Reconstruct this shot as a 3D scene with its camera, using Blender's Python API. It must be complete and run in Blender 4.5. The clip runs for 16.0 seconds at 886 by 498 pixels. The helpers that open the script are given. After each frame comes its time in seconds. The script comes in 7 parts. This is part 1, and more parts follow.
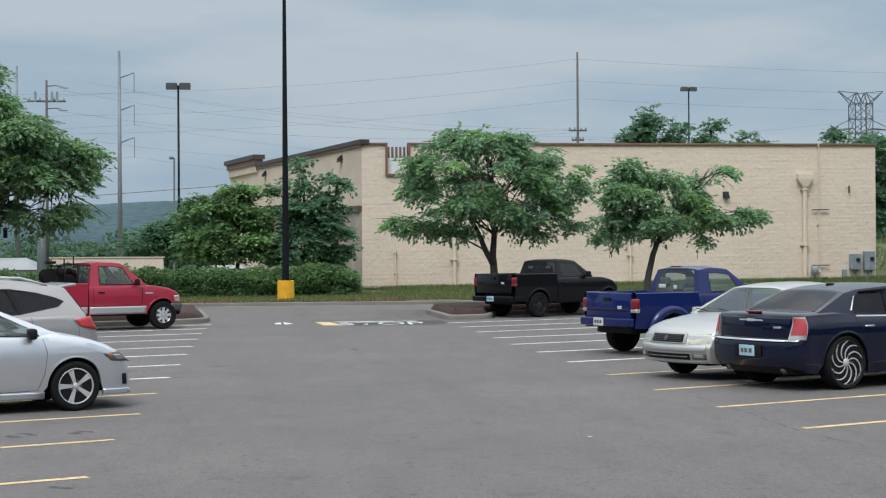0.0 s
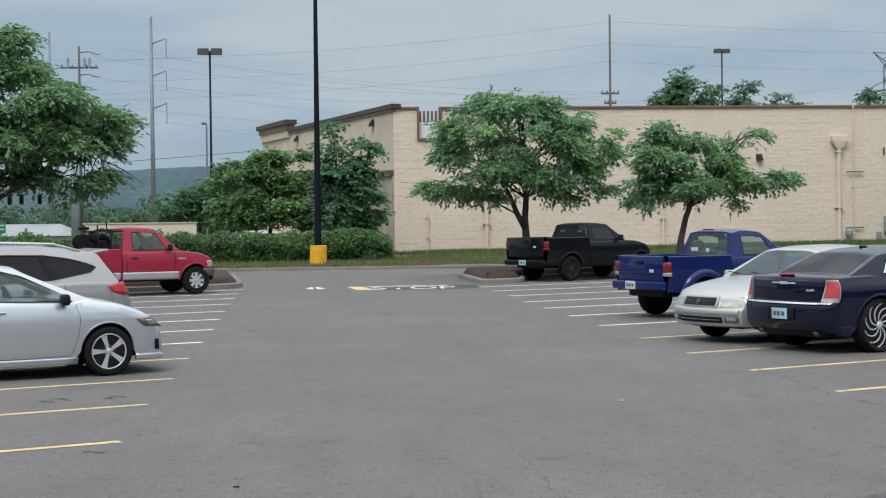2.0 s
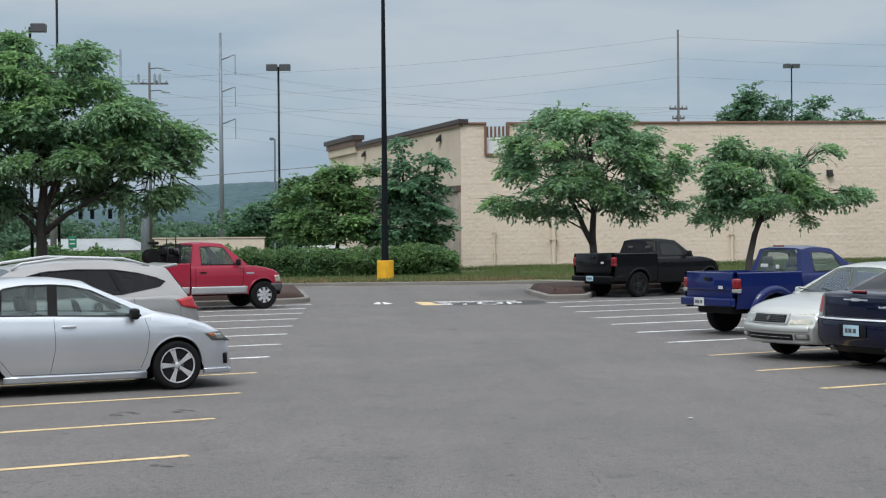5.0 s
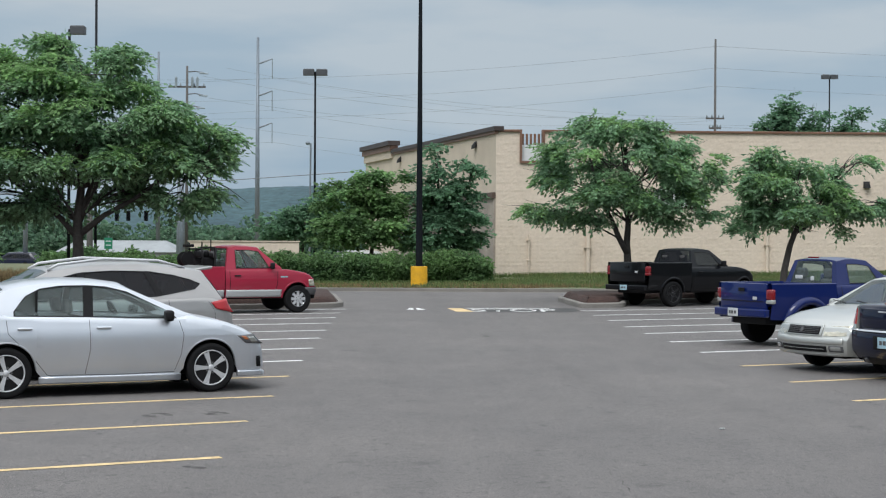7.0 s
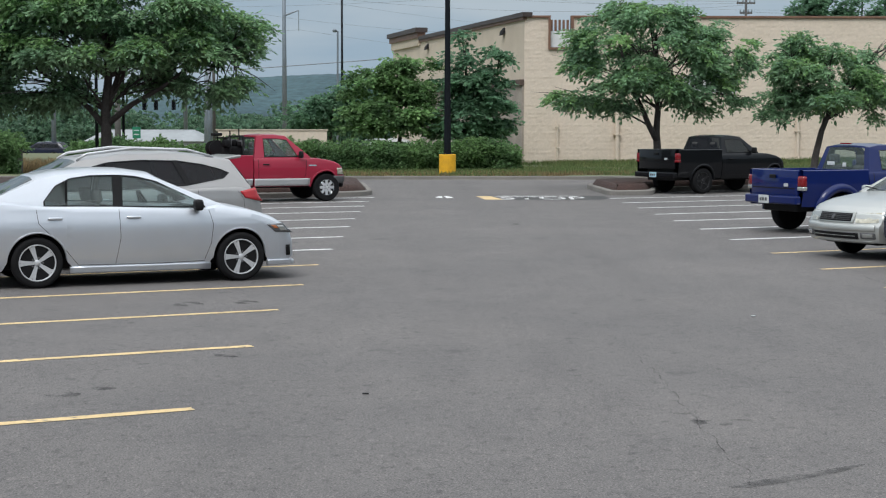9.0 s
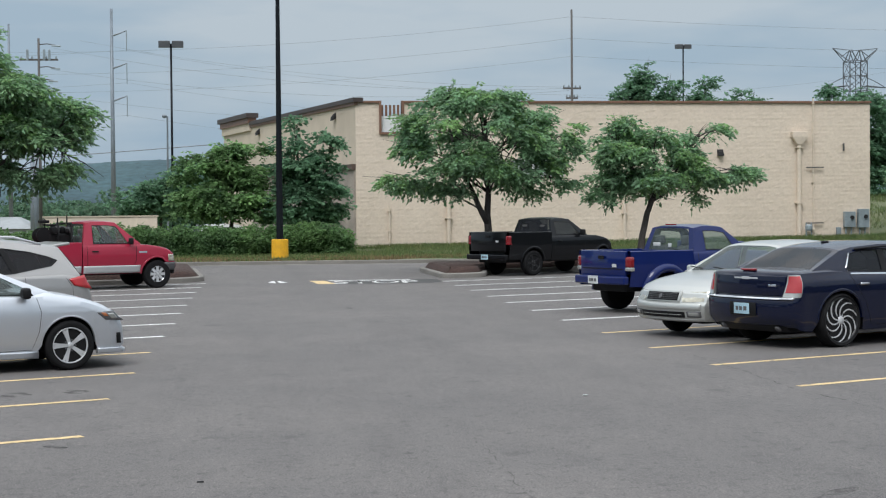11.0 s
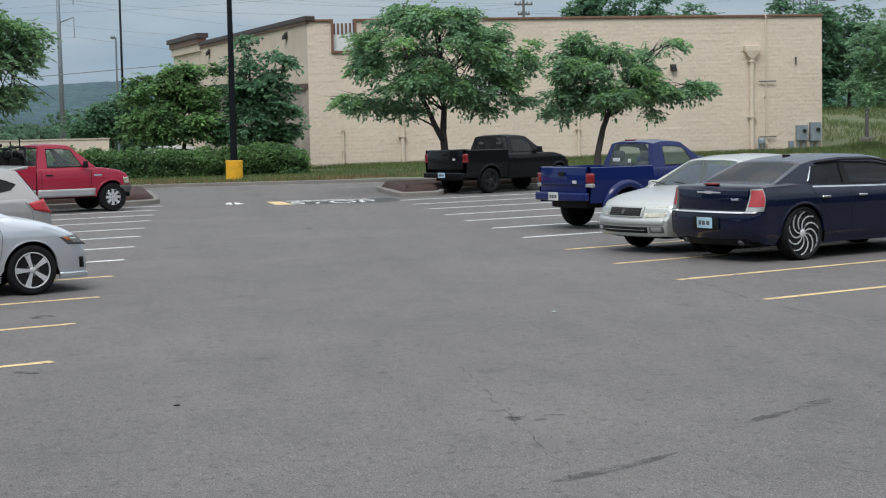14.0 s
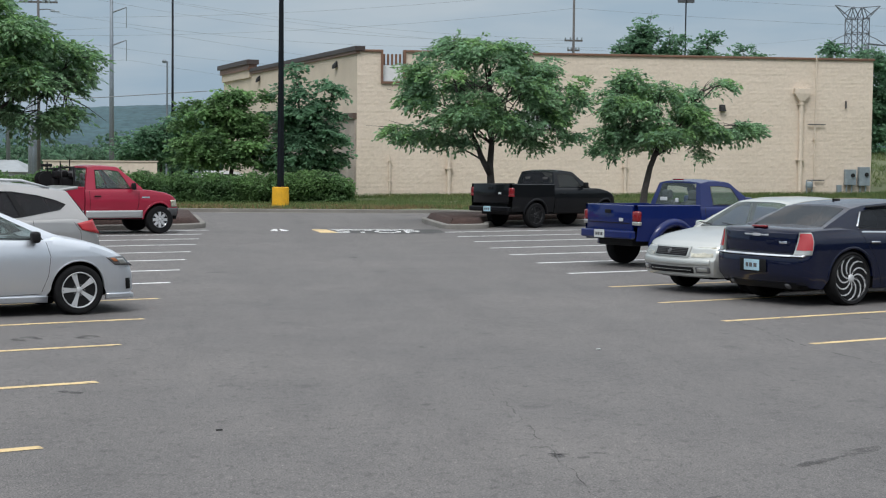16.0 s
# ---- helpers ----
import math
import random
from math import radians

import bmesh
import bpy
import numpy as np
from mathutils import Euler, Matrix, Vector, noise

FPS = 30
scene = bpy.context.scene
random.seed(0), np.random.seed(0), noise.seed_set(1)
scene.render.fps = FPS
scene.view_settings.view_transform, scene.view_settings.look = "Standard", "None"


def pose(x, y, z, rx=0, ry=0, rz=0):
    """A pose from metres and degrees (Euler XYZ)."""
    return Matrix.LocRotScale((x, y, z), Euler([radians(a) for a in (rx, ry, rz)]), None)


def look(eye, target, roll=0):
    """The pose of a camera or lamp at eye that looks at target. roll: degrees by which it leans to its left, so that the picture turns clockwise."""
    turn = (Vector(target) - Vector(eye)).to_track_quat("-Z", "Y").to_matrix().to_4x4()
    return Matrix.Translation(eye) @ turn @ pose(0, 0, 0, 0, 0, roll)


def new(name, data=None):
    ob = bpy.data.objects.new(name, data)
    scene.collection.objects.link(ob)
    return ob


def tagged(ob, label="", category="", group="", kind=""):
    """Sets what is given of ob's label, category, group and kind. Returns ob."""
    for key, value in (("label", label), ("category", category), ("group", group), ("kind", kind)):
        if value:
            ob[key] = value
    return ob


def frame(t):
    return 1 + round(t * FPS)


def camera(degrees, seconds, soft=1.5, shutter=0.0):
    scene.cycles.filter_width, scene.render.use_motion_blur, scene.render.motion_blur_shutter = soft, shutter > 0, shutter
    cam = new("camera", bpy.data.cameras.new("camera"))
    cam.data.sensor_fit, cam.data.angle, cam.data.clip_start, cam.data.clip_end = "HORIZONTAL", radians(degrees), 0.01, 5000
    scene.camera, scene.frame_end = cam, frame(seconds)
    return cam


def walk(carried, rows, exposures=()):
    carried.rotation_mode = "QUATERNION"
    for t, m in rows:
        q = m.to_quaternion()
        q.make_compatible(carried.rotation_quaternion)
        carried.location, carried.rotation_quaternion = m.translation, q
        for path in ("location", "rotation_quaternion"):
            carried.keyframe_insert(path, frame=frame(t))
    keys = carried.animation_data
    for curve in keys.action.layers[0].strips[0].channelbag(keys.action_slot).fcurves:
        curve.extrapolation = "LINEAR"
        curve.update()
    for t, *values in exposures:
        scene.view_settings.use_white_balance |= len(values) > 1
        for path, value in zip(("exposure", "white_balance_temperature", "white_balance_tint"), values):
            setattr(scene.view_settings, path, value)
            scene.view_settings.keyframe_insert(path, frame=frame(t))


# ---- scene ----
cam = camera(31.02, 16.0, soft=1.2)
PATH = [
    (0, (0.000, -0.000, 1.980), (2.388, 19.857, 2.036), -0.36),
    (0.5, (0.013, 0.032, 1.980), (2.645, 19.858, 1.878), -0.42),
    (1, (0.015, -0.034, 1.980), (2.395, 19.822, 1.716), -0.44),
    (1.5, (0.031, 0.055, 1.980), (2.148, 19.940, 1.610), -0.59),
    (2, (0.028, 0.017, 1.980), (2.004, 19.915, 1.591), -0.63),
    (2.5, (0.027, 0.010, 1.980), (1.838, 19.921, 1.477), -0.44),
    (3, (0.022, 0.018, 1.980), (1.720, 19.937, 1.400), -0.03),
    (3.5, (0.024, 0.018, 1.980), (1.542, 19.954, 1.460), 0.27),
    (4, (0.025, 0.044, 1.980), (1.390, 19.994, 1.659), 0.15),
    (4.5, (0.021, 0.070, 1.980), (1.262, 20.030, 1.747), -0.36),
    (7, (0.022, 0.022, 1.980), (0.742, 20.009, 1.873), 0.32),
    (7.5, (0.012, 0.040, 1.980), (0.664, 20.028, 1.759), 0.53),
    (8, (0.012, 0.037, 1.980), (0.596, 20.017, 1.308), 0.53),
    (8.5, (0.021, 0.090, 1.980), (0.515, 20.048, 0.793), 0.29),
    (9, (0.006, 0.102, 1.980), (0.378, 20.041, 0.470), 0.06),
    (9.1, (0.007, 0.090, 1.980), (0.352, 20.065, 1.040), -0.00),
    (9.2, (0.008, 0.079, 1.980), (0.428, 20.072, 1.669), -0.07),
    (9.3, (0.009, 0.067, 1.980), (0.638, 20.057, 1.809), -0.13),
    (9.4, (0.010, 0.056, 1.980), (0.890, 20.035, 1.798), -0.20),
    (9.5, (0.011, 0.044, 1.980), (1.082, 20.014, 1.779), -0.26),
    (10, (0.022, 0.105, 1.980), (1.895, 20.012, 1.530), -0.69),
    (10.2, (0.029, 0.041, 1.980), (2.186, 19.919, 1.519), -0.83),
    (12.3, (-0.119, 0.075, 1.980), (2.521, 19.891, 1.361), -0.42),
    (12.5, (-0.131, 0.078, 1.980), (2.638, 19.873, 1.271), -0.69),
    (13, (-0.116, 0.139, 1.980), (2.732, 19.899, 0.778), -1.28),
    (13.5, (-0.130, 0.142, 1.980), (2.811, 19.872, 0.526), -1.54),
    (14, (-0.158, 0.143, 1.980), (2.875, 19.855, 0.488), -1.21),
    (14.5, (-0.180, 0.142, 1.980), (2.805, 19.870, 0.601), -0.59),
    (15, (-0.184, 0.146, 1.980), (2.629, 19.909, 0.743), -0.02),
    (15.5, (-0.187, 0.154, 1.980), (2.451, 19.940, 0.734), 0.24),
    (16, (-0.198, 0.174, 1.980), (2.317, 19.986, 0.897), 0.57),
]
walk(cam, [(t, look(eye, target, roll)) for t, eye, target, roll in PATH],
     [(0, 0.0), (7.5, 0.0), (8.5, -0.06), (9.0, -0.05), (9.2, 0.18), (9.5, 0.06), (10.0, 0.02), (12.5, 0.0), (13.5, -0.06), (16.0, -0.05)])


# ---- sky and sun: a bright overcast morning ----
def nodes_of(tree):
    tree.nodes.clear()
    return tree.nodes, tree.links


def overcast_sky():
    w = bpy.data.worlds.new("sky")
    scene.world = w
    w.use_nodes = True
    n, l = nodes_of(w.node_tree)
    out, bg = n.new("ShaderNodeOutputWorld"), n.new("ShaderNodeBackground")
    sky = n.new("ShaderNodeTexSky")
    sky.sky_type, sky.sun_disc = "NISHITA", False
    sky.sun_elevation, sky.sun_rotation = radians(52), radians(200)
    sky.dust_density, sky.air_density = 3.0, 1.2
    co, sep = n.new("ShaderNodeTexCoord"), n.new("ShaderNodeSeparateXYZ")
    l.new(co.outputs["Generated"], sep.inputs[0])
    # cloud cover, brighter towards the zenith
    rise = n.new("ShaderNodeValToRGB")
    e = rise.color_ramp.elements
    e[0].position, e[0].color = 0.0, (0.42, 0.518, 0.61, 1)
    e[1].position, e[1].color = 1.0, (1.95, 1.95, 1.97, 1)
    m = rise.color_ramp.elements.new(0.22)
    m.color = (0.51, 0.573, 0.63, 1)
    l.new(sep.outputs["Z"], rise.inputs[0])
    stretch = n.new("ShaderNodeMapping")
    stretch.inputs["Scale"].default_value = (1.0, 1.0, 4.5)
    l.new(co.outputs["Generated"], stretch.inputs[0])
    clouds = n.new("ShaderNodeTexNoise")
    clouds.inputs["Scale"].default_value, clouds.inputs["Detail"].default_value, clouds.inputs["Roughness"].default_value = 4.2, 6, 0.5
    l.new(stretch.outputs[0], clouds.inputs["Vector"])
    tone = n.new("ShaderNodeValToRGB")
    t = tone.color_ramp.elements
    t[0].position, t[0].color = 0.42, (0.79, 0.88, 0.95, 1)
    t[1].position, t[1].color = 0.6, (1.06, 1.05, 1.04, 1)
    l.new(clouds.outputs[0], tone.inputs[0])
    cover = n.new("ShaderNodeMix")
    cover.data_type, cover.blend_type = "RGBA", "MULTIPLY"
    cover.inputs[0].default_value = 1.0
    l.new(rise.outputs[0], cover.inputs[6]), l.new(tone.outputs[0], cover.inputs[7])
    thin = n.new("ShaderNodeMix")
    thin.data_type, thin.blend_type = "RGBA", "MULTIPLY"
    thin.inputs[0].default_value = 1.0
    l.new(sky.outputs[0], thin.inputs[6])
    thin.inputs[7].default_value = (0.07, 0.07, 0.07, 1)
    both = n.new("ShaderNodeMix")
    both.data_type = "RGBA"
    both.inputs[0].default_value = 0.9
    l.new(thin.outputs[2], both.inputs[6]), l.new(cover.outputs[2], both.inputs[7])
    l.new(both.outputs[2], bg.inputs[0])
    bg.inputs[1].default_value = SKY
    l.new(bg.outputs[0], out.inputs[0])
    s = bpy.data.lights.new("sun", "SUN")
    s.energy, s.angle, s.color = 1.7, radians(25), (0.96, 0.965, 0.965)
    ob = new("sun", s)
    ob.matrix_world = look((0, 0, 0), (0.30, 0.72, -0.95))


SKY = 1.0
overcast_sky()


# ---- materials ----
def material(name, colour, rough=0.6, metal=0.0, vary=0.12, grain=40.0, blotch=1.5, bump=0.0, bump_scale=60.0, coat=0.0, hue=None, random_piece=0.0, random_island=0.0):
    """A surface with fine grain and wide blotches at real-world size. hue: a second colour that the blotches lean towards."""
    m = bpy.data.materials.new(name)
    m.use_nodes = True
    n, l = nodes_of(m.node_tree)
    out, b = n.new("ShaderNodeOutputMaterial"), n.new("ShaderNodeBsdfPrincipled")
    l.new(b.outputs[0], out.inputs[0])
    b.inputs["Roughness"].default_value, b.inputs["Metallic"].default_value = rough, metal
    b.inputs["Coat Weight"].default_value = coat
    b.inputs["Coat Roughness"].default_value = 0.06
    co = n.new("ShaderNodeTexCoord")
    fine, wide = n.new("ShaderNodeTexNoise"), n.new("ShaderNodeTexNoise")
    for tex, s, d in ((fine, grain, 3), (wide, blotch, 5)):
        tex.inputs["Scale"].default_value, tex.inputs["Detail"].default_value = s, d
        l.new(co.outputs["Object"], tex.inputs["Vector"])
    other = hue or tuple(c * 0.75 for c in colour)
    mix = n.new("ShaderNodeMix")
    mix.data_type = "RGBA"
    mix.inputs[6].default_value, mix.inputs[7].default_value = (*colour, 1), (*other, 1)
    ramp = n.new("ShaderNodeMapRange")
    ramp.inputs[1].default_value, ramp.inputs[2].default_value = 0.38, 0.68
    l.new(wide.outputs[0], ramp.inputs[0]), l.new(ramp.outputs[0], mix.inputs[0])
    spread = n.new("ShaderNodeMapRange")
    spread.inputs[1].default_value, spread.inputs[2].default_value = 0.25, 0.75
    spread.inputs[3].default_value, spread.inputs[4].default_value = 1 - vary, 1 + vary
    l.new(fine.outputs[0], spread.inputs[0])
    value = spread.outputs[0]
    for amount, kind, socket in ((random_piece, "ShaderNodeObjectInfo", "Random"), (random_island, "ShaderNodeNewGeometry", "Random Per Island")):
        if amount:
            info, rr, mul = n.new(kind), n.new("ShaderNodeMapRange"), n.new("ShaderNodeMath")
            rr.inputs[3].default_value, rr.inputs[4].default_value = 1 - amount, 1 + amount
            mul.operation = "MULTIPLY"
            l.new(info.outputs[socket], rr.inputs[0]), l.new(rr.outputs[0], mul.inputs[0]), l.new(value, mul.inputs[1])
            value = mul.outputs[0]
    hsv = n.new("ShaderNodeHueSaturation")
    l.new(mix.outputs[2], hsv.inputs["Color"]), l.new(value, hsv.inputs["Value"])
    l.new(hsv.outputs[0], b.inputs["Base Color"])
    if bump:
        tex, bp = n.new("ShaderNodeTexNoise"), n.new("ShaderNodeBump")
        tex.inputs["Scale"].default_value, tex.inputs["Detail"].default_value = bump_scale, 4
        bp.inputs["Strength"].default_value, bp.inputs["Distance"].default_value = bump, 0.02
        l.new(co.outputs["Object"], tex.inputs["Vector"])
        l.new(tex.outputs[0], bp.inputs["Height"]), l.new(bp.outputs[0], b.inputs["Normal"])
    return m


def dull(m):
    """Rubber and matt plastic: little gloss."""
    next(x for x in m.node_tree.nodes if x.type == "BSDF_PRINCIPLED").inputs["Specular IOR Level"].default_value = 0.15
    return m


def glass_material(name, tint, clear, ior=1.4, dust_sheen=(0.02, 0.023, 0.026)):
    """Window glass: a mirror-like skin over a tinted body that lets part of the light through. Its diffuse colour
    paints in dust and a pale reflected sheen.
    """
    m = bpy.data.materials.new(name)
    m.use_nodes = True
    n, l = nodes_of(m.node_tree)
    out, dark, tr, mix = n.new("ShaderNodeOutputMaterial"), n.new("ShaderNodeBsdfDiffuse"), n.new("ShaderNodeBsdfTransparent"), n.new("ShaderNodeMixShader")
    gloss, skin, edge = n.new("ShaderNodeBsdfGlossy"), n.new("ShaderNodeMixShader"), n.new("ShaderNodeLayerWeight")
    dark.inputs[0].default_value = (*dust_sheen, 1)
    tr.inputs[0].default_value = (*tint, 1)
    mix.inputs[0].default_value = clear
    gloss.inputs["Roughness"].default_value = 0.02
    # Schlick's curve, the same from inside and outside
    edge.inputs[0].default_value = 0.5
    base = ((ior - 1) / (ior + 1)) ** 2
    pw, sc = n.new("ShaderNodeMath"), n.new("ShaderNodeMath")
    pw.operation, sc.operation = "POWER", "MULTIPLY_ADD"
    pw.inputs[1].default_value, sc.inputs[1].default_value, sc.inputs[2].default_value = 5.0, 1 - base, base
    l.new(edge.outputs["Facing"], pw.inputs[0]), l.new(pw.outputs[0], sc.inputs[0])
    l.new(dark.outputs[0], mix.inputs[1]), l.new(tr.outputs[0], mix.inputs[2])
    l.new(sc.outputs[0], skin.inputs[0]), l.new(mix.outputs[0], skin.inputs[1]), l.new(gloss.outputs[0], skin.inputs[2])
    l.new(skin.outputs[0], out.inputs[0])
    return m


def asphalt_material():
    """Worn grey asphalt: pale aggregate, oil stains, faint cracks and tyre-polished lanes along the aisle."""
    m = material("asphalt", (0.135, 0.125, 0.120), rough=0.9, vary=0.62, grain=85, blotch=0.35, bump=0.12, bump_scale=120, hue=(0.119, 0.111, 0.108))
    n, l = m.node_tree.nodes, m.node_tree.links
    b = next(x for x in n if x.type == "BSDF_PRINCIPLED")
    b.inputs["Specular IOR Level"].default_value = 0.5
    b.inputs["Roughness"].default_value = 0.8
    src = b.inputs["Base Color"].links[0].from_socket
    co = next(x for x in n if x.type == "TEX_COORD")
    for tex in [x for x in n if x.type == "TEX_NOISE"]:
        tex.inputs["Detail"].default_value, tex.inputs["Roughness"].default_value = 3, 0.55

    def layer(src, scale, lo, hi, dark, stretch=(1, 1, 1), detail=4):
        mp, tx, rg, mx = n.new("ShaderNodeMapping"), n.new("ShaderNodeTexNoise"), n.new("ShaderNodeMapRange"), n.new("ShaderNodeMix")
        mp.inputs["Scale"].default_value = stretch
        tx.inputs["Scale"].default_value, tx.inputs["Detail"].default_value = scale, detail
        rg.inputs[1].default_value, rg.inputs[2].default_value = lo, hi
        mx.data_type, mx.blend_type = "RGBA", "MULTIPLY"
        mx.inputs[7].default_value = (*dark, 1)
        l.new(co.outputs["Object"], mp.inputs[0]), l.new(mp.outputs[0], tx.inputs["Vector"]), l.new(tx.outputs[0], rg.inputs[0])
        l.new(rg.outputs[0], mx.inputs[0]), l.new(src, mx.inputs[6])
        return mx.outputs[2]

    src = layer(src, 1.1, 0.66, 0.74, (0.62, 0.62, 0.64), (1, 1.0, 1), 5)
    src = layer(src, 0.5, 0.5, 0.75, (0.86, 0.86, 0.865), (1.6, 0.12, 1))
    src = layer(src, 5.0, 0.66, 0.72, (0.6, 0.6, 0.61), (1, 1, 1), 5)
    src = layer(src, 2.2, 0.47, 0.62, (0.91, 0.91, 0.915), (1, 0.5, 1), 7)
    src = layer(src, 14.0, 0.55, 0.7, (0.7, 0.7, 0.7), (1, 0.6, 1), 3)
    src = layer(src, 17.0, 0.56, 0.7, (1.25, 1.24, 1.22), (1, 0.6, 1), 3)
    src = layer(src, 0.25, 0.5, 0.66, (1.09, 1.085, 1.08), (0.6, 1, 1), 4)
    src = layer(src, 62.0, 0.56, 0.68, (1.65, 1.62, 1.6), (1, 0.8, 1), 2)
    src = layer(src, 55.0, 0.57, 0.68, (0.5, 0.5, 0.5), (1, 0.7, 1), 2)
    # a few long cracks
    vo, mr, mx, wob, ad = n.new("ShaderNodeTexVoronoi"), n.new("ShaderNodeMapRange"), n.new("ShaderNodeMix"), n.new("ShaderNodeTexNoise"), n.new("ShaderNodeMix")
    wob.inputs["Scale"].default_value, wob.inputs["Detail"].default_value = 0.8, 6
    ad.data_type, ad.inputs[0].default_value = "RGBA", 0.5
    l.new(co.outputs["Object"], wob.inputs["Vector"]), l.new(co.outputs["Object"], ad.inputs[6]), l.new(wob.outputs[1], ad.inputs[7])
    vo.feature = "DISTANCE_TO_EDGE"
    vo.inputs["Scale"].default_value = 0.22
    l.new(ad.outputs[2], vo.inputs["Vector"])
    mr.inputs[1].default_value, mr.inputs[2].default_value, mr.inputs[3].default_value, mr.inputs[4].default_value = 0.0, 0.003, 0.2, 0.0
    l.new(vo.outputs["Distance"], mr.inputs[0]), l.new(mr.outputs[0], mx.inputs[0])
    mx.data_type, mx.blend_type = "RGBA", "MULTIPLY"
    mx.inputs[7].default_value = (0.5, 0.5, 0.5, 1)
    l.new(src, mx.inputs[6]), l.new(mx.outputs[2], b.inputs["Base Color"])
    return m


def worn_paint(name, colour, under=(0.16, 0.15, 0.145), wear=0.62):
    """Road paint, rubbed through to the asphalt in places."""
    m = material(name, colour, rough=0.75, vary=0.12, grain=30, blotch=2.0)
    n, l = m.node_tree.nodes, m.node_tree.links
    b = next(x for x in n if x.type == "BSDF_PRINCIPLED")
    co = next(x for x in n if x.type == "TEX_COORD")
    tx, rg, mx = n.new("ShaderNodeTexNoise"), n.new("ShaderNodeMapRange"), n.new("ShaderNodeMix")
    tx.inputs["Scale"].default_value, tx.inputs["Detail"].default_value = 9.0, 6
    rg.inputs[1].default_value, rg.inputs[2].default_value = wear, wear + 0.12
    mx.data_type = "RGBA"
    mx.inputs[7].default_value = (*under, 1)
    l.new(co.outputs["Object"], tx.inputs["Vector"]), l.new(tx.outputs[0], rg.inputs[0]), l.new(rg.outputs[0], mx.inputs[0])
    l.new(b.inputs["Base Color"].links[0].from_socket, mx.inputs[6])
    l.new(mx.outputs[2], b.inputs["Base Color"])
    return m


def stain_material():
    """Old oil: dark, and soaked away in patches so that the asphalt shows through."""
    m = material("old_oil_stain", (0.065, 0.063, 0.063), rough=0.8, vary=0.3, grain=30, blotch=3)
    n, l = m.node_tree.nodes, m.node_tree.links
    b, out, co = (next(x for x in n if x.type == k) for k in ("BSDF_PRINCIPLED", "OUTPUT_MATERIAL", "TEX_COORD"))
    tx, rg, tr, mx = n.new("ShaderNodeTexNoise"), n.new("ShaderNodeMapRange"), n.new("ShaderNodeBsdfTransparent"), n.new("ShaderNodeMixShader")
    tx.inputs["Scale"].default_value, tx.inputs["Detail"].default_value = 5.0, 7
    rg.inputs[1].default_value, rg.inputs[2].default_value, rg.inputs[3].default_value = 0.38, 0.58, 0.48
    l.new(co.outputs["Object"], tx.inputs["Vector"]), l.new(tx.outputs[0], rg.inputs[0]), l.new(rg.outputs[0], mx.inputs[0])
    l.new(b.outputs[0], mx.inputs[1]), l.new(tr.outputs[0], mx.inputs[2]), l.new(mx.outputs[0], out.inputs[0])
    return m


def leaf_material(name, colour, other):
    m = material(name, colour, rough=0.5, vary=0.15, grain=3.0, blotch=0.7, hue=other, random_island=0.45)
    b = next(x for x in m.node_tree.nodes if x.type == "BSDF_PRINCIPLED")
    b.inputs["Specular IOR Level"].default_value = 0.22
    n, l = m.node_tree.nodes, m.node_tree.links
    tr, mix = n.new("ShaderNodeBsdfTranslucent"), n.new("ShaderNodeMixShader")
    l.new(b.inputs["Base Color"].links[0].from_socket, tr.inputs[0])
    mix.inputs[0].default_value = 0.56
    out = next(x for x in n if x.type == "OUTPUT_MATERIAL")
    l.new(b.outputs[0], mix.inputs[1]), l.new(tr.outputs[0], mix.inputs[2]), l.new(mix.outputs[0], out.inputs[0])
    return m


